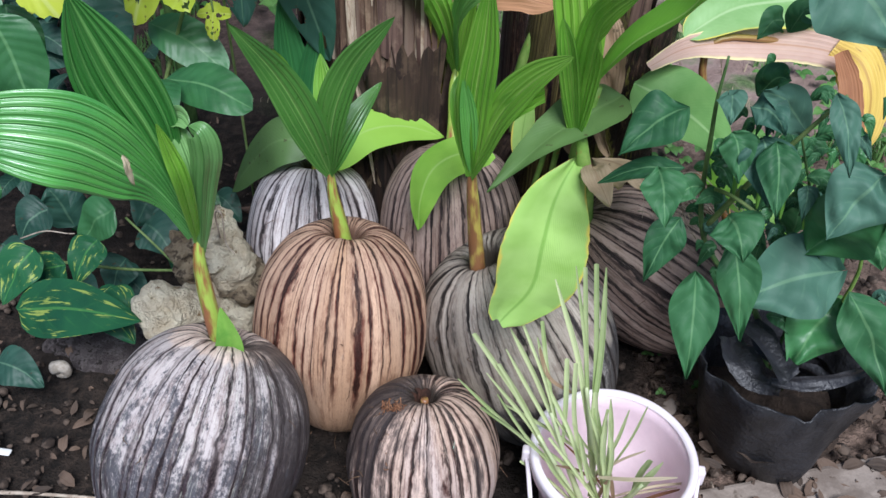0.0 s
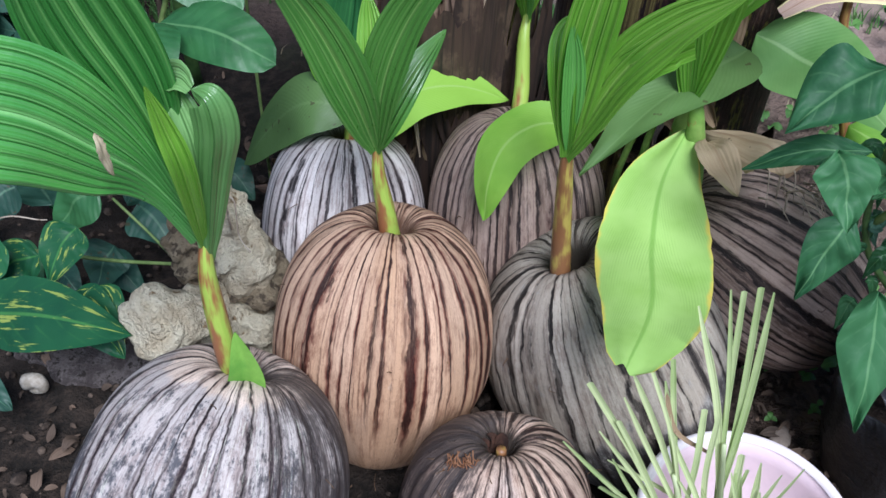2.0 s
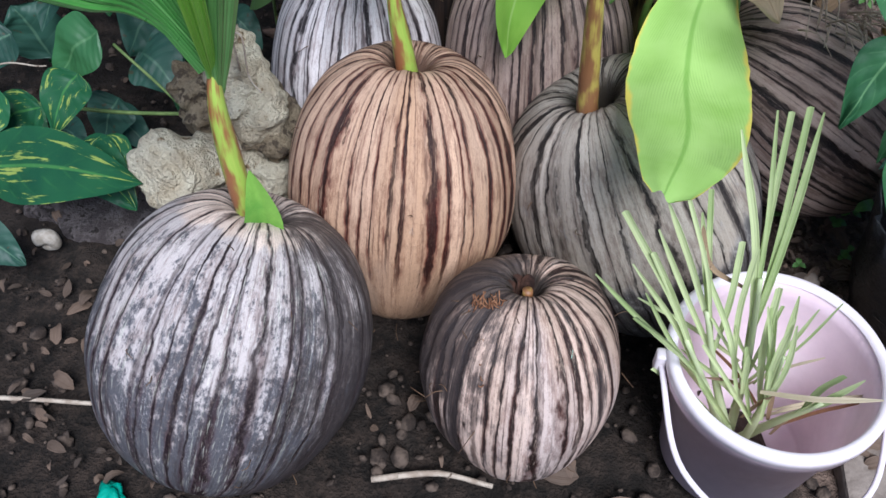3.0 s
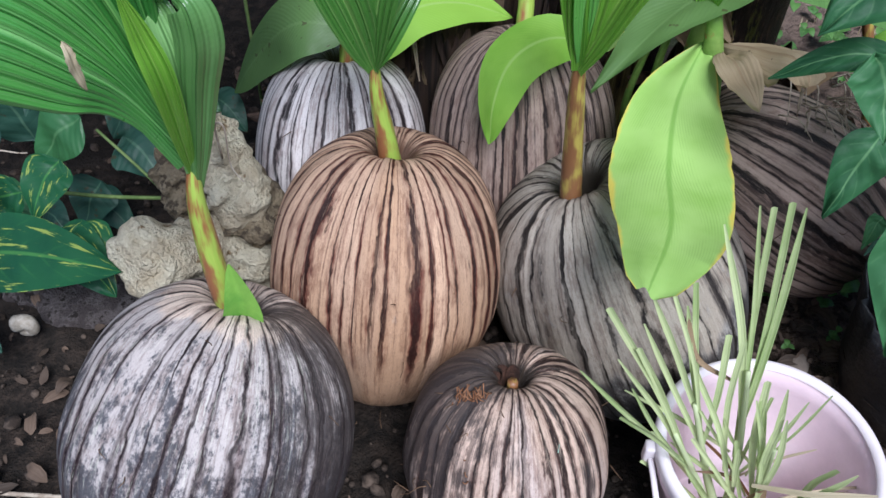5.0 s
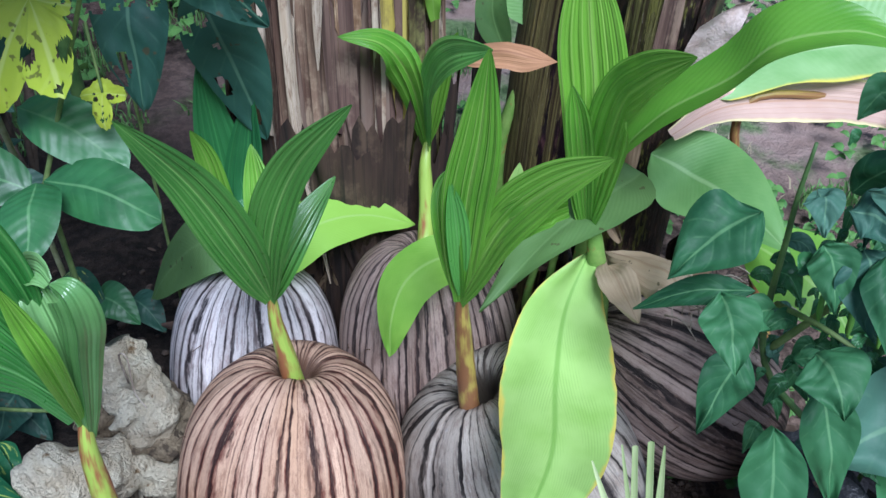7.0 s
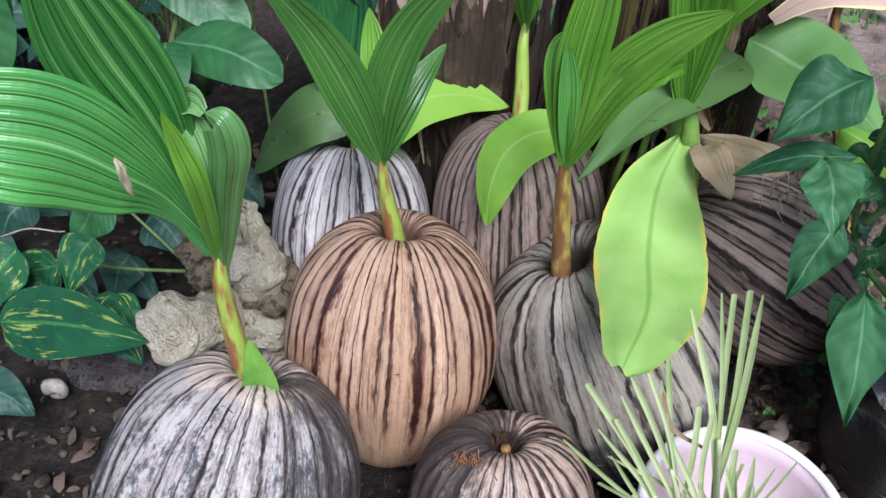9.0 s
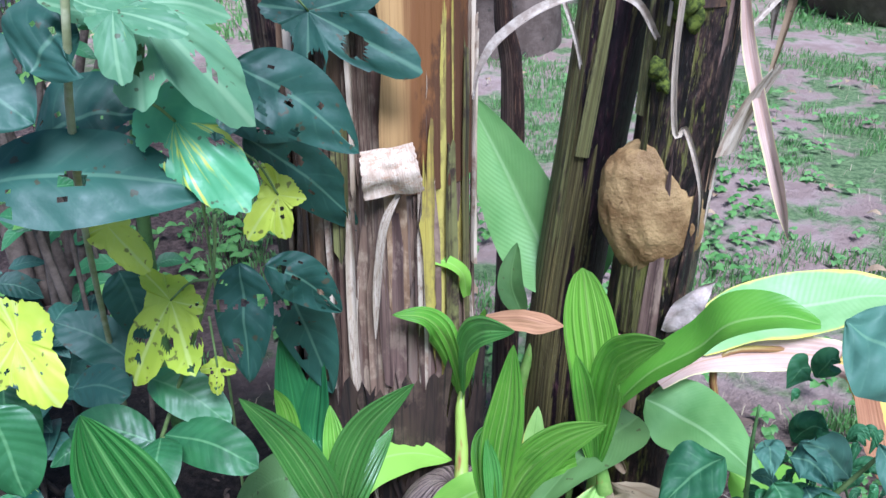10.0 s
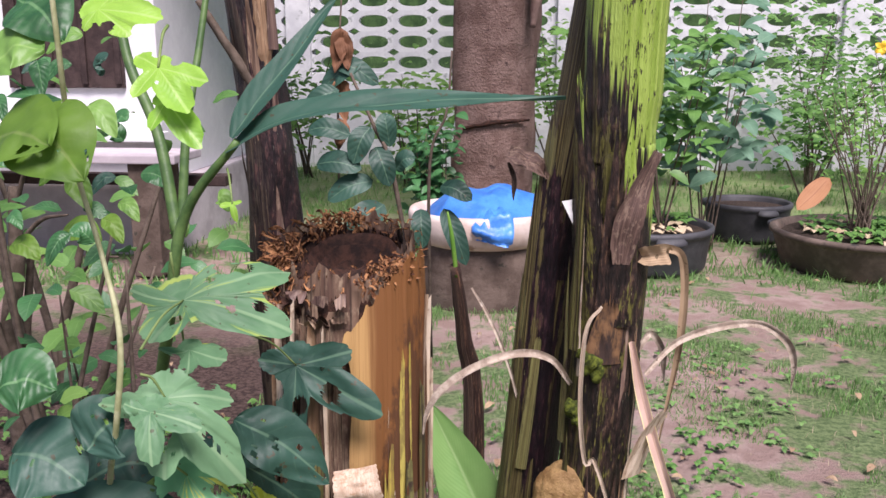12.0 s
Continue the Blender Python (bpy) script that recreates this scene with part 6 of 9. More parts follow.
for k, (a, w, z0, z1, dr, mt) in enumerate(((-134, 9, 0.86, 1.06, 0.026, M_paper), (-121, 3, 0.70, 1.07, 0.024, M_paper), (-97, 3, 0.74, 1.03, 0.022, M_paper), (-110, 4, 0.42, 0.78, 0.026, M_paper), (-104, 9, 0.80, 1.04, 0.020, M_tanfibre), (-146, 8, 0.55, 1.02, 0.022, M_tanfibre), (-118, 7, 0.40, 0.86, 0.024, M_tanfibre), (-98, 5, 0.40, 0.72, 0.024, M_paper), (-60, 6, 0.40, 0.74, 0.020, M_paper), (-74, 12, 0.56, 0.80, 0.017, M_tanfibre), (-38, 10, 0.36, 0.80, 0.022, M_olive), (-22, 8, 0.30, 0.92, 0.022, M_olive), (-104, 10, 0.66, 0.86, 0.021, M_olive))):
    part("sheath", strap(a, w, z0, z1, dr, 350 + k, 0.005, 0.003), mt, stump)
part("cut_face", stump_shell(0.145, 0.126, 0.74, 1.172, 21, -82, -14, 0.022, 2, 40, 60, 0.0, 6.0, 0.055), M_gold, stump, "golden-brown cut face of the stump")
part("sheath", stump_shell(0.148, 0.129, 0.30, 1.00, 22, -50, -18, 0.10, 1, 26, 24, 0.0, 8.0, 0.16), fibre_mat("yellow_sheath", ((0.40, 0.31, 0.05), (0.48, 0.40, 0.09), (0.26, 0.20, 0.05), (0.12, 0.06, 0.025)), 18, 3.0, dark=0.6), stump, "yellow-green sheath strip")
part("sheath", strap(-14, 9, 0.86, 1.07, 0.020, 401, 0.010, 0.006), M_paper, stump, "papery pale strip curling off")
part("sheath", strap(-8, 6, 0.60, 0.95, 0.022, 402, 0.008, 0.004), M_paper, stump)
top = ST + Vector((0.012 * 0.4, -0.03, 1.150))
part("rotten_top", lathe(top, [(0.104, -0.08), (0.099, -0.018), (0.088, -0.030), (0.078, -0.016), (0.064, -0.040), (0.052, -0.026), (0.038, -0.048), (0.02, -0.040), (0.001, -0.055)], 80, axis=(-0.05, -0.20, 1.0), wob=0.25, seed=5), M_core, stump, "dark rotten ringed core")
for k in range(16):
    L = (0.03, 0.055, 0.035, 0.07, 0.03)[k % 5]
    z1 = 1.125 - 0.015 * (k % 3)
    part("rotten_strip", stump_shell(0.137, 0.119, z1 - L, z1, 60 + k, -168 + 5.2 * k, -158 + 5.2 * k, 0.05, 1, 12, 8, 0.012 * (k % 2), 6.0), (M_peel, M_core, M_stumpA)[k % 3], stump)
for k in range(20):
    a0 = -200 + 18 * k
    part("rim_shred", stump_shell(0.112, 0.104, 1.05, 1.150 + 0.012 * math.sin(k * 2.7), 160 + k, a0, a0 + 22, 0.045, 1, 10, 16, -0.02, 5.0), (M_rotsheath, M_core)[k % 2], stump)
rg = random.Random(12)
tuft = bmesh.new()
for k in range(1300):
    spot = k % 10
    a = rg.gauss(radians(192), 0.30) if spot < 5 else rg.gauss(radians(-42), 0.22) if spot < 7 else rg.gauss(radians(110), 0.35) if spot < 9 else rg.uniform(0, 6.283)
    r = rg.uniform(0.080, 0.124)
    L = rg.uniform(0.012, 0.034) * (1.1 if spot < 5 else 0.65)
    b = top + Vector((math.cos(a) * r, math.sin(a) * r, rg.uniform(-0.075 if spot < 5 else -0.03, 0.008) + 0.03 * math.sin(a)))
    d = Vector((math.cos(a) * rg.uniform(0.2, 0.8) + rg.uniform(-0.7, 0.7), math.sin(a) * rg.uniform(0.2, 0.8) + rg.uniform(-0.7, 0.7), rg.uniform(-1.0, 0.55))).normalized() * L
    e = Vector((rg.uniform(-1, 1), rg.uniform(-1, 1), rg.uniform(-1, 1))) * L * 0.25
    blade([b, b + d * 0.5 + e, b + d], L * rg.uniform(0.06, 0.22), prof_strap, (math.cos(a) + rg.uniform(-0.6, 0.6), math.sin(a) + rg.uniform(-0.6, 0.6), rg.uniform(-0.2, 0.6)), fold=0.5, nu=2, nv=5, wave=0.15, seed=k, bm=tuft)
part("torn_fibre", tuft, rough_mat("frayed_fibre", (0.15, 0.060, 0.024), (0.46, 0.23, 0.10), 60, 0.9, c3=(0.05, 0.018, 0.010), amt3=0.52), stump, "rust-orange frayed shreds")["kind"] = "stuff"
for k in range(22):
    a0 = -185 + 8.6 * k
    hgt = 0.16 + 0.30 * abs(math.sin(k * 1.9))
    part("rotting_sheath", stump_shell(0.146 + 0.006 * (k % 3), 0.13, 0.0, hgt, 90 + k, a0, a0 + 17, 0.08, 1, 14, 10, 0.02, 8.0), M_rotsheath, stump)
rg = random.Random(3)
for k in range(26):
    a = radians(rg.uniform(-178, -10))
    z1, L = rg.uniform(0.35, 1.05), rg.uniform(0.2, 0.5)
    r = 0.150 - 0.026 * z1
    p = lambda z, dr=0.0: (ST.x + math.cos(a) * (r + dr), ST.y + math.sin(a) * (r + dr) - 0.03 * z / 1.15, max(0.005, z))
    part("strip", blade([p(z1), p(z1 - L * 0.35, 0.006), p(z1 - L * 0.7, 0.004), p(z1 - L, 0.012)], rg.uniform(0.008, 0.022), prof_strap, (math.cos(a), math.sin(a), 0.0), fold=0.35, nu=4, nv=14, wave=0.05, seed=520 + k, rag=0.2), rg.choice((M_paper, M_stumpA, M_stumpA)), stump)
part("flap", blade([(-0.1320, 1.3750, 0.8120), (-0.1270, 1.3550, 0.8010), (-0.1240, 1.3520, 0.7820), (-0.1220, 1.3620, 0.7550)], 0.080, lambda s: 0.86 + 0.14 * s, (0.10, -0.95, 0.25), fold=0.10, nu=12, nv=18, wave=0.05, seed=560, rag=0.16), fibre_mat("pale_torn_sheath", ((0.46, 0.34, 0.24), (0.60, 0.48, 0.36), (0.42, 0.27, 0.17), (0.26, 0.14, 0.08)), 14, 3, 0.75, dark=0.25), stump, "pale torn flap of sheath")
part("strip", blade([(-0.1180, 1.3700, 0.7497), (-0.1374, 1.3650, 0.7069), (-0.1506, 1.3700, 0.6190), (-0.1566, 1.3700, 0.5278)], 0.010, prof_strap, (0, -1, 0.1), fold=0.4, nu=4, nv=16, wave=0.06, seed=561), M_paper, stump, "pale hanging strip")
part("strip", blade([(-0.1788, 1.4000, 0.6732), (-0.1885, 1.3800, 0.5604), (-0.1851, 1.3700, 0.4473), (-0.1605, 1.3600, 0.2156)], 0.012, prof_strap, (0, -1, 0.1), fold=0.4, nu=4, nv=20, wave=0.04, seed=562), M_paper, stump)

# ---- two standing banana stems ----
def stem_tube(root, pts, radii, material, label="", seed=0, name="pseudostem", n=30, segs=60, knob=0.06):
    part(name, tube(pts, radii, n, segs, knob=knob, seed=seed), material, root, label)


bd = thing("banana_plant", (0.06, 1.60, 0.0), "dark purple-brown banana stem streaked olive", "banana plant", "banana stems")
stem_tube(bd, [(0.1090, 1.60, -0.03), (0.1190, 1.59, 0.4), (0.1469, 1.5800, 0.7554), (0.1846, 1.5700, 1.0931), (0.2376, 1.5800, 1.4867), (0.3640, 1.62, 2.25)], [0.062, 0.055, 0.050, 0.046, 0.042], M_stemdark, seed=1)
bg_ = thing("banana_plant", (0.235, 1.47, 0.0), "mottled brown banana stem turning bright green above", "banana plant", "banana stems")
stem_tube(bg_, [(0.232, 1.48, -0.03), (0.233, 1.475, 0.45), (0.2501, 1.4700, 0.8122), (0.2654, 1.4700, 1.1194), (0.2714, 1.4750, 1.3233)], [0.062, 0.060, 0.057, 0.056, 0.054], M_stemgreen, seed=2)
stem_tube(bg_, [(0.2669, 1.4750, 1.2885), (0.2713, 1.4750, 1.3662), (0.2742, 1.4800, 1.5081), (0.285, 1.49, 1.9), (0.30, 1.50, 2.4)], [0.0535, 0.057, 0.061, 0.064, 0.06], M_stemgreen, "bright green blotched upper stem", 3)


def wrap(root, axis_lo, axis_hi, r, a0, a1, material, seed, lift=0.01, jag=0.05, label="", flare=0.0, name="sheath", taper=0.55):
    """A leaf sheath clasping a stem, loose towards its top."""
    lo, hi = Vector(axis_lo), Vector(axis_hi)
    bm = bmesh.new()
    lay = bm.verts.layers.float_vector.new("fib")
    grid = []
    rows, cols = 26, 18
    for i in range(rows + 1):
        f = i / rows
        row = []
        for j in range(cols + 1):
            g = j / cols
            w = 1 - taper * f ** (3 if taper < 0.7 else 1.5)
            a = radians((a0 + a1) / 2 + (a1 - a0) * (g - 0.5) * w)
            ff = f * (1 + jag * noise.noise(Vector((g * 9, seed, 1))))
            c = lo.lerp(hi, ff)
            rr = r + 0.003 * noise.noise(Vector((a * 8, ff * 3, seed))) + lift * f ** 2 + flare * f ** 4
            v = bm.verts.new(c + Vector((math.cos(a) * rr, math.sin(a) * rr, 0)))
            v[lay] = (math.cos(a), math.sin(a), c.z)
            row.append(v)
        grid.append(row)
    for i in range(rows):
        for j in range(cols):
            bm.faces.new((grid[i][j], grid[i][j + 1], grid[i + 1][j + 1], grid[i + 1][j]))
    part(name, bm, material, root, label)


wrap(bd, (0.1090, 1.60, 0.2), (0.1899, 1.5700, 1.2672), 0.056, -160, -70, M_stemdark, 11, 0.004, label="olive-streaked outer sheath")
wrap(bg_, (0.2664, 1.4600, 0.7976), (0.2926, 1.4550, 0.9185), 0.060, -70, -20, M_paper, 17, 0.02, 0.2, "torn papery sheath")
wrap(bg_, (0.2684, 1.4700, 1.0454), (0.2452, 1.4750, 1.4252), 0.0605, -170, -95, M_stemgreen, 18, 0.004, taper=0.95)
wrap(bg_, (0.2684, 1.4700, 1.0454), (0.2759, 1.4750, 1.3577), 0.061, -110, -60, M_stemgreen, 19, 0.004, taper=0.95)
wrap(bd, (0.1240, 1.588, 0.45), (0.1846, 1.5700, 1.0931), 0.0565, -178, -128, M_olive, 31, 0.004, label="olive-streaked sheath")
wrap(bd, (0.1640, 1.5750, 0.92), (0.2200, 1.5770, 1.36), 0.0525, -172, -124, M_olive, 32, 0.003)
wrap(bd, (0.1469, 1.5800, 0.75), (0.1740, 1.5750, 0.99), 0.0580, -118, -98, M_olive, 33, 0.003)
wrap(bd, (0.1846, 1.5700, 1.09), (0.2340, 1.5800, 1.46), 0.0500, -112, -58, M_stemblack, 34, 0.003)
for k, (z_, a_, h_) in enumerate(((0.80, -92, 0.30), (0.98, -70, 0.22), (1.10, -126, 0.26), (1.22, -84, 0.20), (0.62, -110, 0.28), (1.05, -146, 0.30))):
    ax_ = Vector((0.119, 1.59, 0.4)).lerp(Vector((0.2376, 1.58, 1.4867)), (z_ - 0.4) / 1.0867)
    bx_ = Vector((0.119, 1.59, 0.4)).lerp(Vector((0.2376, 1.58, 1.4867)), (z_ + h_ - 0.4) / 1.0867)
    wrap(bd, ax_, bx_, 0.0565 - 0.006 * z_, a_, a_ + 5 + 2 * (k % 3), (M_paper, M_tanfibre, M_peel)[k % 3], 40 + k, 0.004, taper=0.85, name="sheath_edge")
for k, (z_, a_, w_, h_, mt_) in enumerate(((0.52, -150, 30, 0.34, M_stembrown), (0.50, -112, 26, 0.30, M_peel), (0.46, -74, 30, 0.36, M_stembrown), (0.84, -160, 18, 0.30, M_olive), (0.90, -60, 16, 0.24, M_peel), (1.00, -150, 24, 0.40, M_stembrown), (0.74, -46, 18, 0.36, M_tanfibre), (0.96, -128, 4, 0.24, M_paper), (1.06, -106, 30, 0.30, M_stembrown), (1.14, -80, 10, 0.14, M_peel), (0.66, -36, 12, 0.26, M_paper))):
    wrap(bg_, (0.236 + 0.03 * (z_ - 0.5), 1.472, z_), (0.236 + 0.03 * (z_ + h_ - 0.5), 1.472, z_ + h_), 0.0615, a_, a_ + w_, mt_, 60 + k, 0.005, 0.10, taper=0.98, name="torn_sheath")
part("peeling_sheath", blade([(0.3170, 1.4000, 1.3150), (0.3000, 1.4000, 1.2740), (0.2840, 1.4020, 1.2280), (0.2750, 1.4050, 1.1870), (0.2720, 1.4120, 1.1440)], 0.046, lambda s: 0.16 + 0.84 * math.sin(math.pi * min(1.0, 0.08 + 0.74 * s ** 1.3)) ** 1.3, (0.2, -0.95, 0.15), fold=0.3, nu=10, nv=26, wave=0.06, seed=597, rag=0.2), M_peel, bg_, "purple-brown peeling sheath")
part("sheath_stub", blade([(0.1660, 1.5300, 1.2550), (0.1450, 1.5100, 1.2780), (0.1230, 1.5000, 1.2890), (0.1000, 1.4900, 1.2970)], 0.034, prof_torn, (0, -0.8, 0.6), fold=0.5, nu=8, nv=16, wave=0.12, seed=598, rag=0.4), M_peel, bd, "short brown torn stub")
# cut knob where an offshoot was taken
kc = Vector((0.2151, 1.4250, 0.7231))
kb = bmesh.new()
bmesh.ops.create_icosphere(kb, subdivisions=5, radius=1.0)
for v in kb.verts:
    q = v.co.copy()
    ring = 0.02 * math.sin(26 * math.hypot(q.x, q.z * 0.9) + 3 * noise.noise(q * 2.2)) * max(0.0, -q.y)
    k = 1 + 0.08 * noise.noise(q * 1.7 + Vector((3, 0, 0))) + 0.035 * noise.noise(q * 7) + ring
    v.co = kc + Vector((0.006 - 0.010 * q.z + q.x * 0.075 * k, 0.024 + q.y * 0.046 * k, -0.008 + q.z * (0.092 if q.z > 0 else 0.112) * k))
part("cut_offshoot", kb, M_knob, bg_, "oval golden-brown cut offshoot stub")
wrap(bg_, (0.246, 1.472, 0.985), (0.249, 1.472, 1.085), 0.0640, -112, -52, fibre_mat("hollow_leaf_scar", ((0.05, 0.024, 0.011), (0.17, 0.088, 0.036), (0.03, 0.015, 0.010), (0.010, 0.006, 0.005)), 6, 26, 0.8, dark=0.8), 81, 0.004, 0.4, "brown hollow leaf scar", name="scar", taper=0.7)
M_moss = rough_mat("moss", (0.03, 0.042, 0.006), (0.13, 0.16, 0.018), 160, 0.95, bump_d=0.006)
for k, (c_, r_) in enumerate((((0.2340, 1.4160, 0.9870), 0.019), ((0.2450, 1.4160, 0.9690), 0.014), ((0.2250, 1.4180, 0.9970), 0.011), ((0.2080, 1.4250, 0.9060), 0.014), ((0.2150, 1.4240, 0.8880), 0.011))):
    part("moss", pebble(c_, r_, 700 + k, 1.1, 3, rough=1.0), M_moss, bg_, "yellow-green moss patch")
part("pale_chip", blade([(0.2020, 1.4500, 1.2360), (0.2070, 1.4500, 1.2070), (0.2140, 1.4500, 1.1720)], 0.036, lambda s: max(0.03, 1 - s), (0, -1, 0.1), fold=0.1, nu=4, nv=8, seed=570), M_whitebit, bg_, "clean white cut chip")


def dry(root, pts, w, seed, mat=None, up=(0, -0.9, 0.4), name="dry_leaf_stalk", prof=prof_strap, fold=0.7):
    part(name, blade(pts, w, prof, up, fold=fold, nu=6, nv=34, wave=0.12, seed=seed, rag=0.15, twist=0.8), mat or M_dead, root)


dry(bd, [(0.2050, 1.4400, 0.9410), (0.1730, 1.4200, 0.9860), (0.1240, 1.3900, 1.0040), (0.0630, 1.3600, 0.9930), (0.0130, 1.3500, 0.9600), (-0.0120, 1.3500, 0.9230), (-0.0210, 1.3500, 0.8850)], 0.012, 580, M_drystring)
dry(bg_, [(0.3220, 1.4500, 0.9560), (0.3750, 1.4800, 1.0020), (0.4480, 1.5000, 1.0250), (0.5150, 1.5200, 1.0240), (0.5590, 1.5200, 0.9960), (0.5740, 1.5200, 0.9560), (0.5710, 1.5200, 0.9110)], 0.012, 581, M_drystring)
dry(bg_, [(0.2947, 1.4200, 1.0201), (0.3137, 1.4200, 0.9365), (0.3419, 1.4000, 0.8424), (0.3736, 1.3900, 0.7518), (0.3928, 1.3900, 0.6904)], 0.017, 582, M_deadpink)
dry(bg_, [(0.3061, 1.4500, 1.1553), (0.3510, 1.4800, 1.1554), (0.3832, 1.5000, 1.1250), (0.3848, 1.5000, 0.9961), (0.3580, 1.5000, 0.8148)], 0.012, 583, M_dead)
dry(bg_, [(0.2990, 1.4300, 1.1512), (0.3276, 1.4200, 1.1586), (0.3484, 1.4300, 1.1630)], 0.030, 584, M_dead)
dry(bg_, [(0.2433, 1.3700, 1.0885), (0.2208, 1.3600, 1.0537), (0.2160, 1.3600, 0.9418), (0.2273, 1.3700, 0.8418), (0.2404, 1.3700, 0.8452), (0.2641, 1.3600, 0.7752), (0.2714, 1.3700, 0.7004)], 0.006, 585, M_paper)
dry(bg_, [(0.3085, 1.4500, 0.9940), (0.3292, 1.4600, 1.0208), (0.3549, 1.4800, 0.9847), (0.3594, 1.4900, 0.9284)], 0.010, 586, M_drystring)
dry(bd, [(0.0371, 1.6200, 1.0477), (0.0750, 1.5600, 1.0038), (0.1106, 1.5400, 0.9199), (0.1318, 1.5400, 0.8275)], 0.005, 587, M_drystring)
dry(bd, [(0.1000, 1.5000, 1.2860), (0.1110, 1.5000, 1.2580), (0.1100, 1.5000, 1.2250)], 0.007, 588, M_rotsheath)
for k in range(3):
    dry(bg_, [(0.235 - 0.05, 1.42, 0.52 - 0.06 * k), (0.20 - 0.02 * k, 1.40, 0.44 - 0.06 * k), (0.215, 1.38, 0.36 - 0.06 * k)], 0.05, 590 + k, M_dead, prof=prof_drop, fold=0.5)
part("papery_sheath", blade([(0.2556, 1.4100, 0.5294), (0.2756, 1.4000, 0.5822), (0.3093, 1.4000, 0.6189)], 0.048, prof_drop, (0.3, -0.9, 0.3), fold=0.4, nu=8, nv=12, wave=0.1, seed=595, rag=0.3), rough_mat("pale_paper", (0.44, 0.34, 0.29), (0.60, 0.50, 0.45), 40, 0.8), bg_, "pale papery sheath")

# orange cut sheath lying between stump and stems
solo("cut_sheath", blade([(-0.0128, 1.5000, 0.4887), (0.0478, 1.4700, 0.5119), (0.1147, 1.4500, 0.5108)], 0.036, prof_strap, (0, -0.6, 0.8), fold=-0.6, nu=8, nv=14, wave=0.08, seed=596, rag=0.3), leaf_mat("cut_sheath_piece", (0.26, 0.12, 0.055), (0.42, 0.22, 0.11), (0.18, 0.08, 0.04), parallel=6, rough=0.7, trans=0.1), (0.0478, 1.4700, 0.5119), "orange-brown curved cut sheath piece", "leaf")

# young shoot stub behind
yb = thing("banana_shoot", (0.02, 1.88, 0.0), "thin brown young banana shoot with a green tip", "banana plant")
part("stalk", tube([(0.03, 1.90, -0.02), (0.0289, 1.8800, 0.6912), (0.0102, 1.8500, 0.8785), (-0.0067, 1.8000, 1.0465)], [0.028, 0.022, 0.017, 0.010], 14, 26, knob=0.15), M_shootreddish, yb)
part("tip", tube([(-0.0033, 1.8000, 1.0235), (-0.0118, 1.7900, 1.1057), (-0.0208, 1.7900, 1.1561)], [0.005, 0.0045, 0.002], 9, 10), M_scale, yb, "fresh green tip")

# ---- turmeric-like leaves between stump and stems ----
tm = thing("turmeric_plant", (0.07, 1.58, 0.0), "young turmeric plant with two wide pale green leaves", "plant")
part("stalk", tube([(0.07, 1.58, 0.0), (0.0548, 1.5600, 0.3047), (0.0919, 1.5800, 0.4507)], [0.011, 0.008], 9, 14), M_stem, tm)
part("leaf", blade([(0.1293, 1.5600, 0.5058), (0.0827, 1.6000, 0.5653), (0.0200, 1.6500, 0.6808), (-0.0498, 1.7000, 0.7959)], 0.13, prof_ovate, (-0.35, -0.85, 0.4), fold=0.25, nu=12, nv=26, wave=0.02, seed=601), M_broad2, tm)
part("leaf", blade([(0.1230, 1.5800, 0.4733), (0.1472, 1.6200, 0.5677), (0.1756, 1.6600, 0.6611), (0.2076, 1.7000, 0.7296)], 0.115, prof_ovate, (0.2, -0.9, 0.3), fold=0.2, nu=12, nv=26, wave=0.02, seed=602), M_broad2, tm)
part("leaf", blade([(0.0537, 1.5400, 0.4728), (0.0340, 1.5500, 0.5284), (0.0411, 1.5700, 0.5886)], 0.045, prof_ovate, (-0.4, -0.8, 0.4), fold=0.2, nu=8, nv=16, wave=0.02, seed=603), M_broad, tm)
part("leaf", blade([(-0.0321, 1.4500, 0.5571), (-0.0399, 1.4300, 0.6098), (-0.0828, 1.4200, 0.6331), (-0.1480, 1.4200, 0.6217)], 0.02, prof_strap, (0, -0.5, 0.8), fold=0.2, nu=6, nv=20, wave=0.02, seed=604), M_lime2, tm)
part("leaf", blade([(0.0727, 1.4000, 0.2563), (0.0749, 1.4200, 0.3148), (0.0804, 1.4400, 0.3713)], 0.035, prof_ovate, (0.1, -0.9, 0.3), fold=0.2, nu=8, nv=16, wave=0.02, seed=605), M_lime, tm)

# ---- climbing vine with lobed leaves by the stump ----
vn = thing("vine", (-0.33, 1.10, 0.0), "climbing vine with dark and light lobed leaves, insect-bitten", "vine")
part("stem", tube([(-0.56, 1.42, -0.01), (-0.55, 1.38, 0.35), (-0.47, 1.22, 0.72), (-0.375, 1.06, 0.94), (-0.3323, 1.0000, 1.0335), (-0.3192, 1.0000, 1.1411), (-0.3472, 1.0300, 1.2302), (-0.3811, 1.0500, 1.3356), (-0.3614, 1.0000, 1.4698), (-0.37, 1.0, 1.7)], [0.004, 0.004, 0.0032, 0.003], 8, 70, knob=0.2), M_palevine, vn)
part("stem", tube([(-0.40, 1.42, -0.01), (-0.39, 1.40, 0.4), (-0.37, 1.34, 0.75), (-0.34, 1.24, 1.0), (-0.33, 1.18, 1.2)], [0.0025, 0.002, 0.0015], 8, 40, knob=0.2), M_greenvine, vn)
part("stem", tube([(-0.4387, 1.2000, 0.4112), (-0.3726, 1.2200, 0.5791), (-0.3285, 1.2300, 0.6959), (-0.3112, 1.2200, 0.7827)], [0.003, 0.002], 7, 24), M_greenvine, vn)


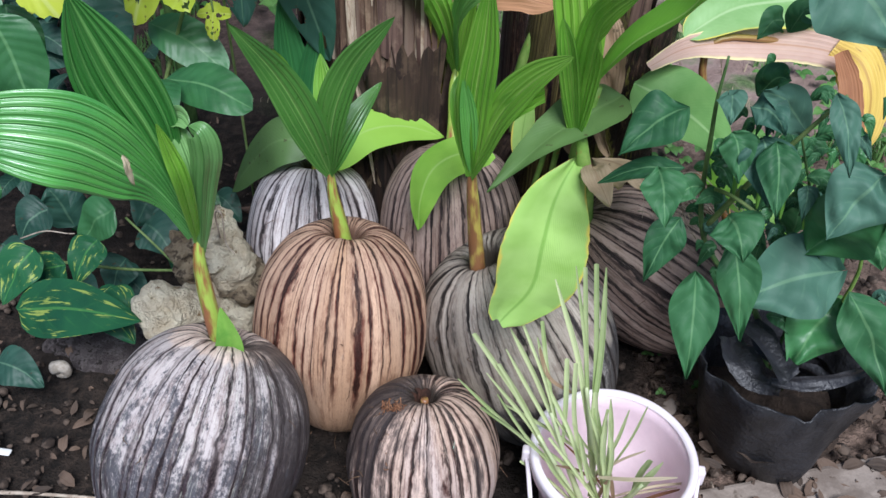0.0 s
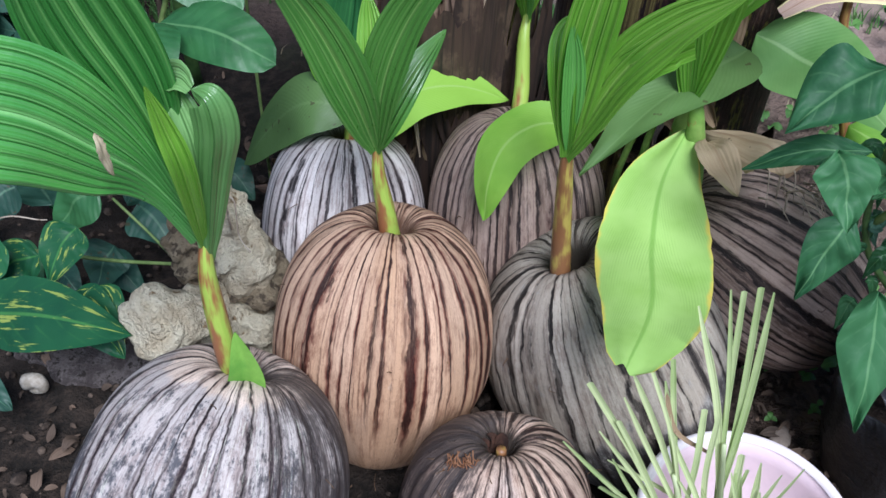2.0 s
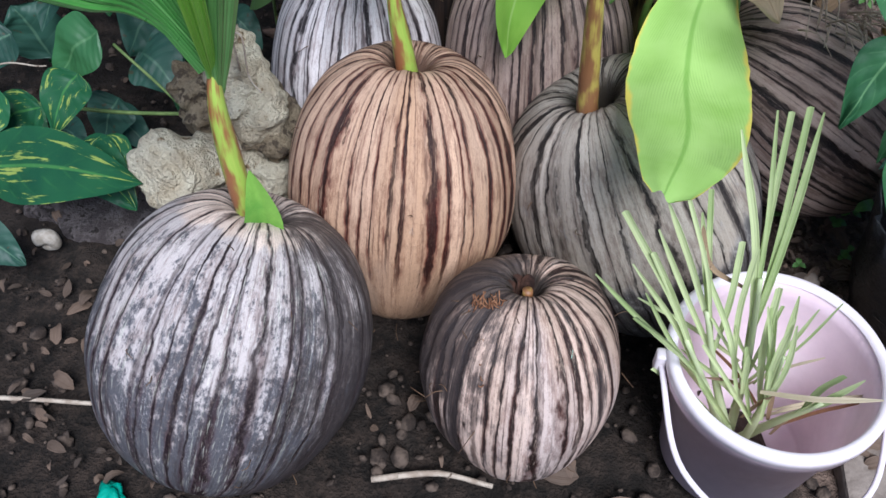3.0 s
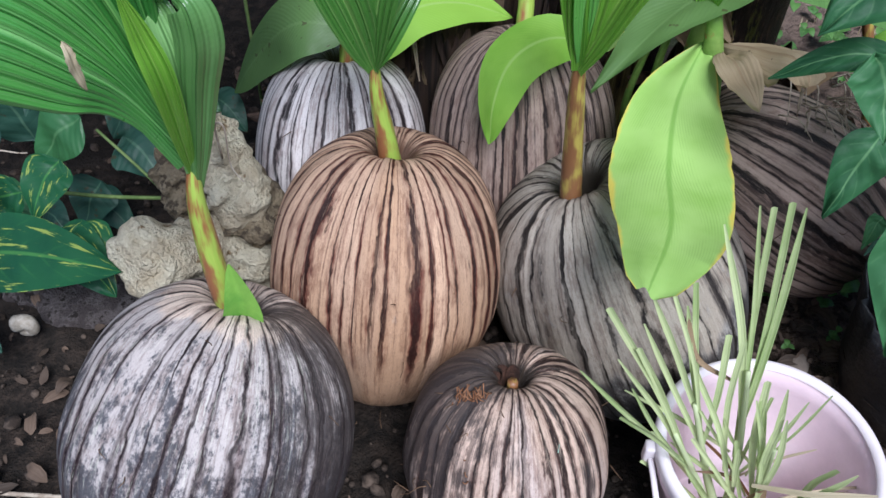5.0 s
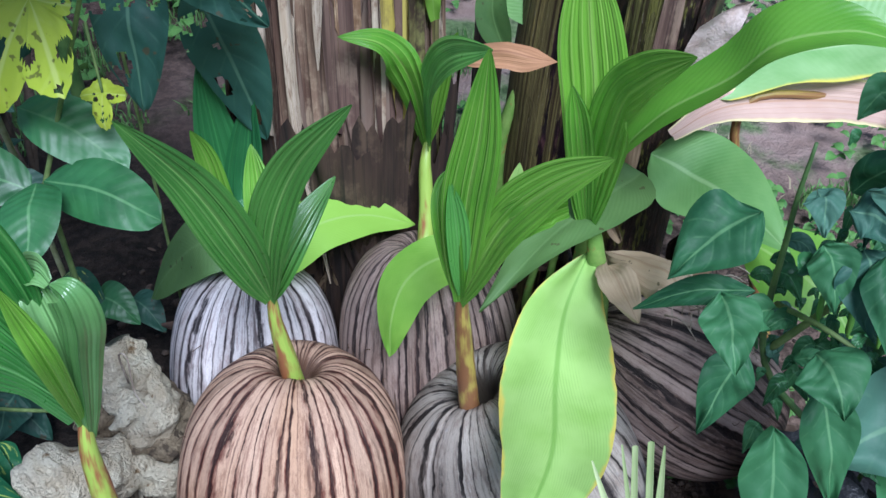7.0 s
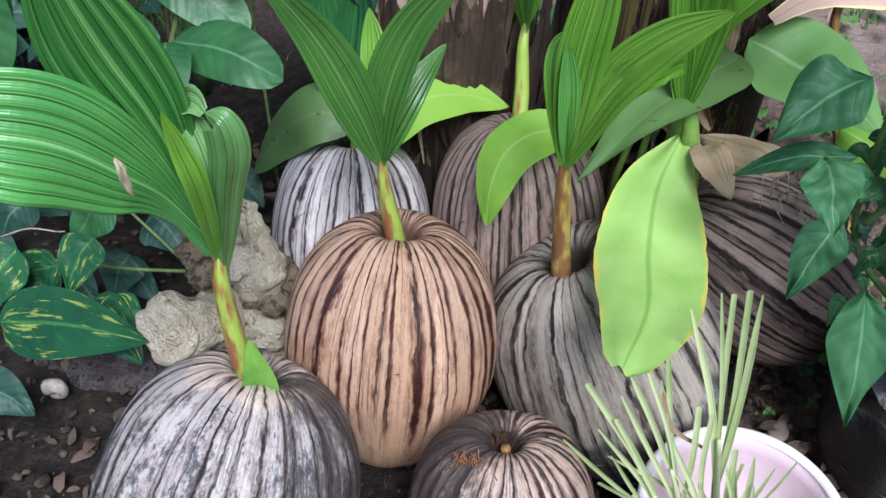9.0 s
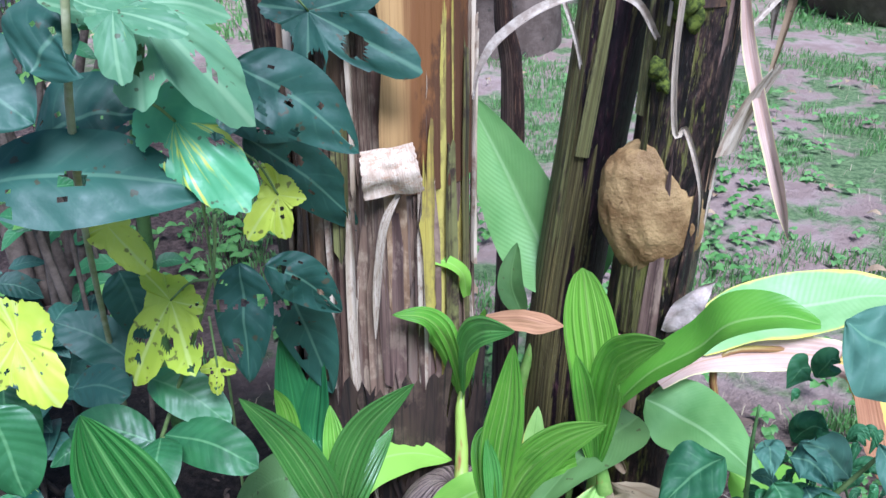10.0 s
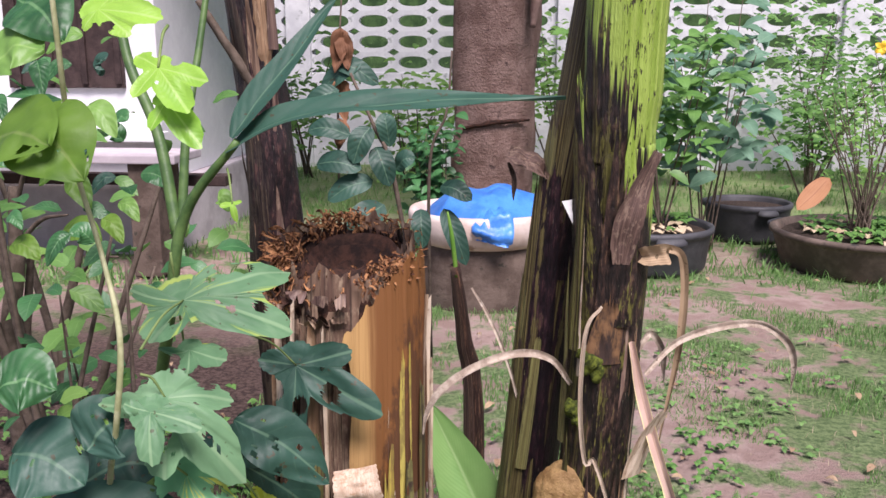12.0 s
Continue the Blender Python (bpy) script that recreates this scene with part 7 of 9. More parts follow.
def vine_leaf(c, tips, up, mat, seed, holes=5, widths=None, depth=0.3, stalk_to=None):
    part("leaf", lobed(c, tips, up, depth, 22, 150, 0.07, seed, holes, widths), mat, vn)
    if stalk_to:
        part("petiole", tube([c, Vector(c).lerp(Vector(stalk_to), 0.5) + Vector((0, 0, 0.01)), stalk_to], [0.0014, 0.0018], 6, 10), M_greenvine, vn)


CAM_UP = (-0.05, -0.75, 0.65)
vine_leaf((-0.3047, 1.1500, 1.1448), ((-0.1740, 1.1800, 1.0988), (-0.1957, 1.2400, 1.1625), (-0.3214, 1.0800, 1.1112), (-0.3591, 1.1200, 1.1649)), (0.0, -0.6, 0.75), M_vine2, 1, 3, (0.26, 0.27, 0.36, 0.34), 0.3, (-0.3195, 1.0500, 1.1118))
vine_leaf((-0.2931, 1.0500, 1.0515), ((-0.2790, 1.0000, 0.9740), (-0.2079, 1.0600, 0.9472), (-0.3462, 1.0000, 1.0621), (-0.2291, 1.1000, 1.0323)), (0.0, -0.7, 0.7), M_vine2, 2, 6, (0.30, 0.28, 0.30, 0.30), 0.35, (-0.3176, 1.0400, 1.0853))
vine_leaf((-0.2174, 1.3600, 0.9863), ((-0.0818, 1.3300, 0.9242), (-0.2161, 1.3100, 0.8771), (-0.1301, 1.3600, 1.0115), (-0.2762, 1.3600, 0.9940)), (-0.1, -0.9, 0.4), M_vine, 3, 5, (0.20, 0.22, 0.26, 0.35), 0.25, (-0.2690, 1.3000, 1.0531))
vine_leaf((-0.2852, 1.0800, 0.9399), ((-0.2154, 1.0500, 0.8654), (-0.2714, 1.0500, 0.8877), (-0.3065, 1.0200, 0.9689)), (0.0, -0.7, 0.7), leaf_mat("vine_leaf_turning", (0.07, 0.20, 0.08), (0.14, 0.30, 0.12), (0.24, 0.4, 0.18), sides=7, patch=(0.5, 0.55, 0.06), patch_amt=0.05, spots=0.05), 4, 4, (0.30, 0.34, 0.34), 0.4, (-0.3078, 1.0400, 0.9653))
vine_leaf((-0.2521, 1.2800, 0.7838), ((-0.2880, 1.2600, 0.7319), (-0.2167, 1.2700, 0.7838), (-0.2455, 1.2700, 0.7284), (-0.2669, 1.2800, 0.8233)), CAM_UP, M_yellow, 5, 2, (0.30, 0.32, 0.32, 0.34), 0.4, (-0.2828, 1.2600, 0.8444))
vine_leaf((-0.3759, 1.2100, 0.6725), ((-0.4204, 1.1700, 0.5771), (-0.3330, 1.1400, 0.6150), (-0.4080, 1.2150, 0.7100), (-0.3270, 1.1900, 0.6760)), CAM_UP, M_yellow, 6, 7, (0.27, 0.28, 0.33, 0.30), 0.3, (-0.3252, 1.2200, 0.6975))
vine_leaf((-0.3256, 1.2000, 0.5862), ((-0.3267, 1.1900, 0.5511), (-0.2975, 1.1900, 0.5900), (-0.3476, 1.2000, 0.5810)), CAM_UP, M_yellow, 7, 4, None, 0.4, (-0.3351, 1.2200, 0.6464))
vine_leaf((-0.4594, 1.0300, 0.7276), ((-0.4132, 1.0000, 0.6694), (-0.4819, 1.0000, 0.6864), (-0.4800, 1.0500, 0.7607)), CAM_UP, M_yellow, 8, 6, (0.34, 0.4, 0.4), 0.5)
vine_leaf((-0.2966, 1.1400, 1.0824), ((-0.2420, 1.1200, 1.0765), (-0.3197, 1.1000, 1.0954), (-0.2855, 1.1000, 1.0638)), (0, -0.6, 0.8), M_vine2, 9, 2)
vine_leaf((-0.2901, 1.0000, 1.0558), ((-0.2795, 0.9700, 1.0054), (-0.2333, 1.0000, 1.0388), (-0.3206, 1.0000, 1.0643)), (0, -0.6, 0.8), M_vine2, 10, 3, (0.3, 0.3, 0.34), 0.4)
vine_leaf((-0.4313, 1.2000, 0.7741), ((-0.3812, 1.1800, 0.7280), (-0.4609, 1.2000, 0.7589)), CAM_UP, M_yellow, 11, 2, None, 0.4)


def vine_blade(b, t, w, mat, seed, up=CAM_UP, holes=3, prof=prof_ovate, sag=0.012, curve=0.0):
    b, t = Vector(b), Vector(t)
    part("leaf", blade([b, b.lerp(t, 0.5) + Vector((0, -curve, sag)), t], w, prof, up, fold=0.1, nu=22, nv=44, wave=0.04, seed=seed, holes=holes, droop=0.08), mat, vn)


vine_blade((-0.4548, 1.0000, 0.9034), (-0.2516, 1.0600, 0.8796), 0.105, M_vine, 611, (0.0, -0.6, 0.75), 3)
vine_blade((-0.4375, 1.1000, 0.9106), (-0.3284, 1.1200, 0.9348), 0.10, M_vine, 612, (0, -0.7, 0.7), 2)
vine_blade((-0.2882, 1.2200, 0.7215), (-0.2805, 1.1800, 0.5788), 0.074, M_vine, 613, (-0.1, -0.9, 0.4), 3)
vine_blade((-0.2742, 1.3400, 0.6351), (-0.2226, 1.3600, 0.4395), 0.080, M_vine, 614, (0.1, -0.9, 0.4), 3)
vine_blade((-0.2704, 1.2600, 0.6977), (-0.1877, 1.3000, 0.6118), 0.062, M_vine, 615, (0, -0.8, 0.5), 5)
vine_blade((-0.2935, 1.3000, 0.8511), (-0.1681, 1.4000, 0.6814), 0.075, M_vine, 616, (0, -0.8, 0.6), 2)
vine_blade((-0.3242, 1.2800, 0.8848), (-0.2328, 1.3600, 0.8318), 0.07, M_vine, 617, (0, -0.8, 0.6), 2)
vine_blade((-0.2781, 1.2500, 0.9209), (-0.2931, 1.2000, 0.8788), 0.07, M_vine, 618, (0, -0.8, 0.6), 2)
vine_blade((-0.2646, 1.2000, 0.9628), (-0.1432, 1.2400, 0.8550), 0.085, M_vine, 619, (0, -0.8, 0.6), 3)
vine_blade((-0.3698, 1.0000, 1.0055), (-0.3309, 1.0200, 1.0331), 0.09, M_vine, 620, (0, -0.8, 0.6), 1)
vine_blade((-0.4602, 1.0000, 1.0005), (-0.3753, 1.0000, 0.9619), 0.10, M_vine, 621, (0, -0.7, 0.7), 1)
vine_blade((-0.4592, 0.9800, 1.0842), (-0.3983, 1.0000, 1.0787), 0.085, M_egg, 622, (0, -0.7, 0.7), 0)

# bright young star-shaped leaves high up
vine_leaf((-0.2340, 0.9500, 1.4360), ((-0.2530, 0.9300, 1.4070), (-0.1820, 0.9400, 1.4220), (-0.1950, 0.9200, 1.3950), (-0.2640, 0.9700, 1.4470)), CAM_UP, M_lime2, 31, 0, (0.26, 0.26, 0.26, 0.3), 0.24, (-0.2340, 0.9800, 1.4770))
vine_leaf((-0.2280, 0.9500, 1.4040), ((-0.2380, 0.9300, 1.3760), (-0.1880, 0.9300, 1.3610), (-0.2080, 0.9500, 1.3940)), CAM_UP, M_lime2, 32, 0, (0.26, 0.24, 0.26), 0.24, (-0.2390, 0.9600, 1.4360))
vine_leaf((-0.3050, 0.9800, 1.4930), ((-0.3170, 0.9700, 1.4720), (-0.2340, 0.9700, 1.4840), (-0.2650, 0.9600, 1.4670), (-0.2920, 0.9900, 1.5090)), CAM_UP, M_lime2, 33, 0, (0.30, 0.22, 0.26, 0.3), 0.26)
vine_leaf((-0.2850, 1.3000, 1.2450), ((-0.3040, 1.3000, 1.2420), (-0.2800, 1.3000, 1.2190), (-0.2710, 1.3000, 1.2490)), CAM_UP, M_lime2, 34, 0, (0.26, 0.26, 0.26), 0.24, (-0.3070, 1.3500, 1.2890))
# round leaves high up
vine_blade((-0.4077, 1.0000, 1.3767), (-0.3184, 0.9500, 1.3241), 0.10, M_oliveleaf, 636, holes=2)
vine_blade((-0.4476, 1.0000, 1.3584), (-0.3509, 0.9500, 1.3579), 0.10, M_oliveleaf, 637, holes=1)
vine_blade((-0.4390, 1.0000, 1.4354), (-0.3753, 1.0000, 1.4527), 0.07, M_bushlite, 638, holes=0)
vine_blade((-0.4297, 1.0500, 1.5073), (-0.3558, 1.0000, 1.4641), 0.08, M_egg, 639, holes=0)
vine_blade((-0.3772, 1.5000, 1.2227), (-0.3593, 1.5000, 1.1994), 0.03, M_bushlite, 640, holes=0)
vine_blade((-0.4622, 1.5000, 1.1739), (-0.4342, 1.5000, 1.1552), 0.04, M_bushlite, 641, holes=0)

rl = random.Random(64)
for k in range(34):
    f_, g_, d_ = rl.random(), rl.random(), rl.uniform(-0.2, 0.25)
    q = Vector((-0.734 + 0.186 * f_ - 0.25 * d_, 1.5 + d_, 1.143 + 0.352 * g_ - 0.05 * d_))
    an, ln = rl.uniform(0, 6.283), rl.uniform(0.035, 0.075)
    vine_blade(q, q + Vector((ln * math.cos(an), -0.02, 0.7 * ln * math.sin(an) - 0.02)), ln * 0.62, rl.choice((M_egg, M_vine, M_oliveleaf, M_egg, M_bushlite)), 660 + k, holes=0)

# ---- tall ginger with long leaves behind the vine ----
tg = thing("tall_ginger", (-0.66, 1.78, 0.0), "tall ginger plant with long dark strap leaves", "plant")
part("stem", tube([(-0.66, 1.78, -0.01), (-0.60, 1.66, 0.6), (-0.4513, 1.4500, 1.0320), (-0.4060, 1.4300, 1.2059), (-0.3064, 1.4000, 1.3248)], [0.013, 0.012, 0.010, 0.009, 0.006], 10, 40), M_gingerstem, tg)
part("stem", tube([(-0.4284, 1.4500, 1.1651), (-0.4713, 1.5000, 1.3239), (-0.5370, 1.5500, 1.4506), (-0.5730, 1.6000, 1.6001)], [0.010, 0.009, 0.007], 10, 24), M_gingerstem, tg)
part("stem", tube([(-0.4247, 1.4600, 1.1819), (-0.4232, 1.5000, 1.3335), (-0.4159, 1.5500, 1.4506), (-0.4043, 1.6000, 1.5987)], [0.008, 0.007, 0.005], 10, 24), M_gingerstem, tg)
part("leaf", blade([(-0.3248, 1.4000, 1.3076), (-0.2358, 1.4000, 1.3549), (-0.1327, 1.4000, 1.3763), (0.0180, 1.4000, 1.3868), (0.1832, 1.4000, 1.3924)], 0.066, prof_palm, (0.1, -0.45, 0.9), fold=0.3, nu=10, nv=36, wave=0.07, seed=651), M_vine, tg)
part("leaf", blade([(-0.3149, 1.4000, 1.3290), (-0.2794, 1.4200, 1.3830), (-0.2282, 1.4500, 1.4500), (-0.1663, 1.5000, 1.5446)], 0.054, prof_palm, (-0.4, -0.8, 0.4), fold=0.3, nu=10, nv=30, wave=0.03, seed=652), M_vine, tg)

# ---- small shrub leaves and pothos low on the left ----
sh = thing("seedling_shrub", (-0.41, 1.18, 0.0), "low shrub with glossy oval green leaves", "plant")
part("stem", tube([(-0.41, 1.20, -0.01), (-0.405, 1.19, 0.25), (-0.40, 1.18, 0.49)], [0.004, 0.003], 7, 16), M_greenvine, sh)


def egg(b, t, w, seed, up=(0, -0.6, 0.8), mat=None, prof=prof_oblong):
    b, t = Vector(b), Vector(t)
    part("leaf", blade([b, b.lerp(t, 0.5) + Vector((0, 0, 0.012)), t], w, prof, up, fold=0.12, nu=10, nv=20, wave=0.03, seed=seed, droop=0.15), mat or M_egg, sh)


egg((-0.3974, 1.1800, 0.4943), (-0.2647, 1.1300, 0.4917), 0.062, 701)
egg((-0.4077, 1.1700, 0.4884), (-0.5181, 1.1700, 0.5045), 0.062, 702)
egg((-0.3941, 1.1600, 0.5058), (-0.3757, 1.0800, 0.4755), 0.060, 703)
egg((-0.4263, 1.2200, 0.5528), (-0.3193, 1.2000, 0.4989), 0.062, 704)
egg((-0.4732, 1.3000, 0.5126), (-0.5841, 1.3000, 0.5806), 0.066, 705, mat=M_vine)
egg((-0.5477, 1.2500, 0.5066), (-0.4550, 1.2200, 0.5234), 0.06, 706, mat=M_vine)
egg((-0.4869, 1.0000, 0.6657), (-0.4602, 0.9800, 0.5685), 0.075, 707)
egg((-0.5029, 1.0500, 0.6528), (-0.4929, 1.0200, 0.5535), 0.075, 708)
egg((-0.4793, 1.3000, 0.6619), (-0.4578, 1.3000, 0.5589), 0.07, 709, mat=M_vine)

pt = thing("pothos", (-0.55, 1.16, 0.0), "pothos with dark green leaves speckled yellow", "plant")


def pothos(b, t, w, seed, mat=None, up=(0, -0.6, 0.8)):
    b, t = Vector(b), Vector(t)
    part("leaf", blade([b, b.lerp(t, 0.5) + Vector((0, 0, 0.012)), t], w, prof_drop, up, fold=0.15, nu=10, nv=18, wave=0.04, seed=seed, droop=0.12), mat or M_pothos, pt)


pothos((-0.6550, 1.0600, 0.1430), (-0.4190, 1.0000, 0.2140), 0.088, 721)
pothos((-0.5410, 1.0800, 0.1720), (-0.4590, 1.0300, 0.1300), 0.066, 733)
pothos((-0.5075, 1.0900, 0.1849), (-0.4756, 1.0400, 0.1217), 0.055, 722)
pothos((-0.5350, 1.1300, 0.2397), (-0.5608, 1.0800, 0.1875), 0.06, 723)
pothos((-0.6371, 1.1200, 0.2158), (-0.6750, 1.0600, 0.1496), 0.075, 724)
pothos((-0.6176, 1.1500, 0.1584), (-0.6574, 1.1000, 0.1512), 0.06, 725)
pothos((-0.5382, 1.2000, 0.2431), (-0.6034, 1.1800, 0.1729), 0.075, 726, M_egg)
pothos((-0.5032, 1.2200, 0.2006), (-0.4478, 1.1800, 0.1738), 0.075, 727, M_vine)
pothos((-0.6496, 1.2000, 0.2292), (-0.6897, 1.1600, 0.1904), 0.07, 728, M_vine)
pothos((-0.5550, 1.2200, 0.1195), (-0.5772, 1.1800, 0.0660), 0.07, 729, M_vine)
pothos((-0.6733, 1.0000, 0.0890), (-0.5949, 0.9800, 0.0662), 0.06, 730, M_vine)
pothos((-0.6874, 1.3000, 0.1051), (-0.7125, 1.3000, 0.1884), 0.09, 731, M_vine)
pothos((-0.5349, 1.3500, 0.1689), (-0.5700, 1.3000, 0.1203), 0.09, 732, M_vine)
rg = random.Random(8)
for k in range(26):
    x, y, z = rg.uniform(-0.85, -0.42), rg.uniform(1.2, 1.55), rg.uniform(0.04, 0.32)
    an = rg.uniform(0, 6.283)
    L = rg.uniform(0.05, 0.09)
    pothos((x, y, z), (x + L * math.cos(an), y - 0.03, z - L * 0.4 + L * 0.3 * math.sin(an)), L * 0.75, 740 + k, rg.choice((M_vine, M_egg, M_pothos)))
part("tendril", tube([(-0.7249, 1.1500, 0.1662), (-0.6395, 1.1800, 0.1338), (-0.5352, 1.1800, 0.1336), (-0.4043, 1.1600, 0.1666)], [0.0028, 0.0024], 7, 24), M_greenvine, pt)
part("tendril", tube([(-0.5238, 1.2000, 0.2256), (-0.4687, 1.1700, 0.2010), (-0.4291, 1.1400, 0.1956)], [0.002, 0.0016], 6, 14), M_greenvine, pt)
part("tendril", tube([(-0.6532, 1.1200, 0.2331), (-0.6095, 1.1200, 0.2532), (-0.5734, 1.1200, 0.2533), (-0.5621, 1.1200, 0.2549)], [0.0012, 0.0008], 5, 14), M_drystring, pt)

# ---- dead litter at the foot of the clump ----
rg = random.Random(21)
litter = bmesh.new()
for k in range(980):
    x, y = rg.uniform(-1.0, 1.0), rg.uniform(0.62, 2.0)
    if k % 4 == 1:
        x, y = rg.uniform(-0.3, 0.5), rg.uniform(1.3, 1.75)
    elif k % 8 == 2:
        x, y = rg.uniform(-0.85, -0.42), rg.uniform(0.72, 1.15)
    elif k % 4 == 3:
        x, y = rg.uniform(0.30, 0.72), rg.uniform(0.90, 1.35)
    an, L = rg.uniform(0, 6.283), rg.choice((rg.uniform(0.006, 0.016), rg.uniform(0.010, 0.032 if x < 0 else 0.05)))
    d = Vector((math.cos(an) * L, math.sin(an) * L, 0))
    p = Vector((x, y, rg.uniform(0.004, 0.014)))
    blade([p, p + d * 0.5 + Vector((0, 0, rg.uniform(0, 0.012))), p + d + Vector((0, 0, rg.uniform(0, 0.01)))], L * rg.uniform(0.2, 0.6), prof_ovate, (rg.uniform(-0.5, 0.5), -0.4, 1), fold=0.3, nu=3, nv=5, wave=0.15, seed=k, bm=litter)
solo("leaf_litter", litter, leaf_mat("litter", (0.034, 0.023, 0.016), (0.13, 0.085, 0.058), (0.08, 0.053, 0.034), parallel=3, rough=0.8, trans=0.05), (0, 1.2, 0), "scattered dry brown leaf scraps on soil", "leaf litter", kind="stuff")
gravel = bmesh.new()
for k in range(2400):
    x, y = rg.uniform(-0.9, 0.9), rg.uniform(0.55, 1.6)
    pebble((x, y, 0.003), rg.choice((0.002, 0.003, 0.004, 0.006, 0.009)) * rg.uniform(0.7, 1.4), k, 0.7, 1, gravel)
solo("gravel", gravel, rough_mat("soil_crumbs", (0.030, 0.021, 0.016), (0.13, 0.095, 0.072), 60, 0.95), (0, 1.2, 0), "small soil crumbs and grit", "gravel", kind="stuff")
for k, (x, y, r) in enumerate(((0.345, 1.13, 0.016), (-0.03, 0.75, 0.020), (0.42, 0.93, 0.012), (0.37, 1.04, 0.010), (-0.70, 0.98, 0.018), (0.50, 0.93, 0.014), (-0.47, 0.88, 0.012), (0.10, 0.80, 0.009))):
    solo("stone", pebble((x, y, r * 0.4), r, 80 + k, 0.6, 3), M_slab, (x, y, 0), "small grey-brown stone on the soil", "stone", "loose stones")
for k, (p0, p1, p2, r) in enumerate((((-0.75, 0.80, 0.008), (-0.60, 0.83, 0.014), (-0.44, 0.845, 0.010), 0.0035), ((-0.15, 0.80, 0.005), (-0.08, 0.815, 0.008), (-0.02, 0.81, 0.005), 0.004), ((0.40, 1.0, 0.006), (0.41, 0.94, 0.012), (0.42, 0.88, 0.006), 0.002))):
    solo("twig", tube([p0, p1, p2], [r, r * 0.7], 7, 12, knob=0.2), M_drystring, p1, "thin dry twig lying on the soil", "twig", "twigs")
solo("net_scrap", pebble((-0.415, 0.735, 0.012), 0.016, 5, 0.5, 3, rough=1.2), M_green_plug, (-0.415, 0.735, 0), "crumpled scrap of green plastic net", "scrap")
solo("plastic_scrap", box((-0.665, 0.895, 0.004), (-0.625, 0.906, 0.008), 0.002), M_whitebit, (-0.645, 0.90, 0), "white perforated plastic strip scrap", "scrap")

# rubbish-brown heap of dead sheaths at the foot of the stump
for k in range(130):
    a = rg.uniform(0, 6.283)
    cx, cy = (-0.165, 1.535) if k % 2 else (0.16, 1.50)
    r = rg.uniform(0.10, 0.20)
    p = Vector((cx + math.cos(a) * r * 1.2, cy + math.sin(a) * r * 0.8 - 0.02, rg.uniform(0.0, 0.1)))
    d = Vector((rg.uniform(-0.4, 0.4), rg.uniform(-0.5, 0.1), rg.uniform(0.3, 1.0))).normalized() * rg.uniform(0.08, 0.22)
    solo("dead_sheath", blade([p, p + d * 0.5 + Vector((0, -0.01, 0.01)), p + d + Vector((rg.uniform(-0.02, 0.02), -0.02, -0.01))], rg.uniform(0.015, 0.045), prof_strap, (rg.uniform(-0.5, 0.5), -1, 0.3), fold=0.5, nu=6, nv=12, wave=0.12, seed=900 + k, rag=0.25), rg.choice((M_dead, M_rotsheath, M_rotsheath, M_rotsheath, M_stumpA)), p, "shrivelled brown banana sheath at the clump's foot", "dead sheath", "dead sheaths")

# ---- yard: grass ----
def grass(name, n, area, h, w, material, seed, label, clump=True, keep=0.5):
    r = np.random.RandomState(seed)
    verts, faces, lf = [], [], []
    k = 0
    while k < n:
        x = r.uniform(area[0], area[1])
        y = area[2] + (area[3] - area[2]) * r.uniform() ** 1.5
        if clump and noise.noise(Vector((x * 1.7, y * 1.7, seed))) + 0.5 * noise.noise(Vector((x * 6, y * 6, seed))) < keep - 0.5:
            k += 0.2
            continue
        hh, a = h * r.uniform(0.4, 1.3), r.uniform(0, 6.283)
        ww = w * r.uniform(0.6, 1.3)
        dx, dy = math.cos(a), math.sin(a)
        bx, by = r.uniform(-1, 1) * hh * 0.8, r.uniform(-1, 1) * hh * 0.8
        i = len(verts)
        verts += [(x - dx * ww, y - dy * ww, -0.01), (x + dx * ww, y + dy * ww, -0.01), (x + dx * ww * 0.8 + bx * 0.4, y + dy * ww * 0.8 + by * 0.4, hh * 0.6), (x - dx * ww * 0.8 + bx * 0.4, y - dy * ww * 0.8 + by * 0.4, hh * 0.6), (x + bx, y + by, hh)]
        faces += [(i, i + 1, i + 2, i + 3), (i + 3, i + 2, i + 4)]
        c = r.uniform()
        lf += [(-1, 0, c), (1, 0, c), (1, 0.6, c), (-1, 0.6, c), (0, 1, c)]
        k += 1
    me = bpy.data.meshes.new(name)
    me.from_pydata(verts, [], faces)
    at = me.attributes.new("lf", "FLOAT_VECTOR", "POINT")
    at.data.foreach_set("vector", np.array(lf, dtype=np.float32).ravel())
    me.materials.append(material)
    tagged(new(name, me), label, "grass", kind="stuff")


grass("lawn_grass", 60000, (-1.0, 4.2, 1.9, 7.0), 0.030, 0.0022, M_grass, 3, "patchy short green grass on sandy soil", keep=0.56)
grass("far_grass", 16000, (-4.0, 7.0, 5.5, 14.0), 0.07, 0.006, M_grass, 4, "longer lawn grass further back", keep=0.35)
grass("dry_grass", 2600, (-0.6, 4.0, 1.9, 6.0), 0.022, 0.0016, M_straw, 5, "thin straw-coloured dry grass", keep=0.4)


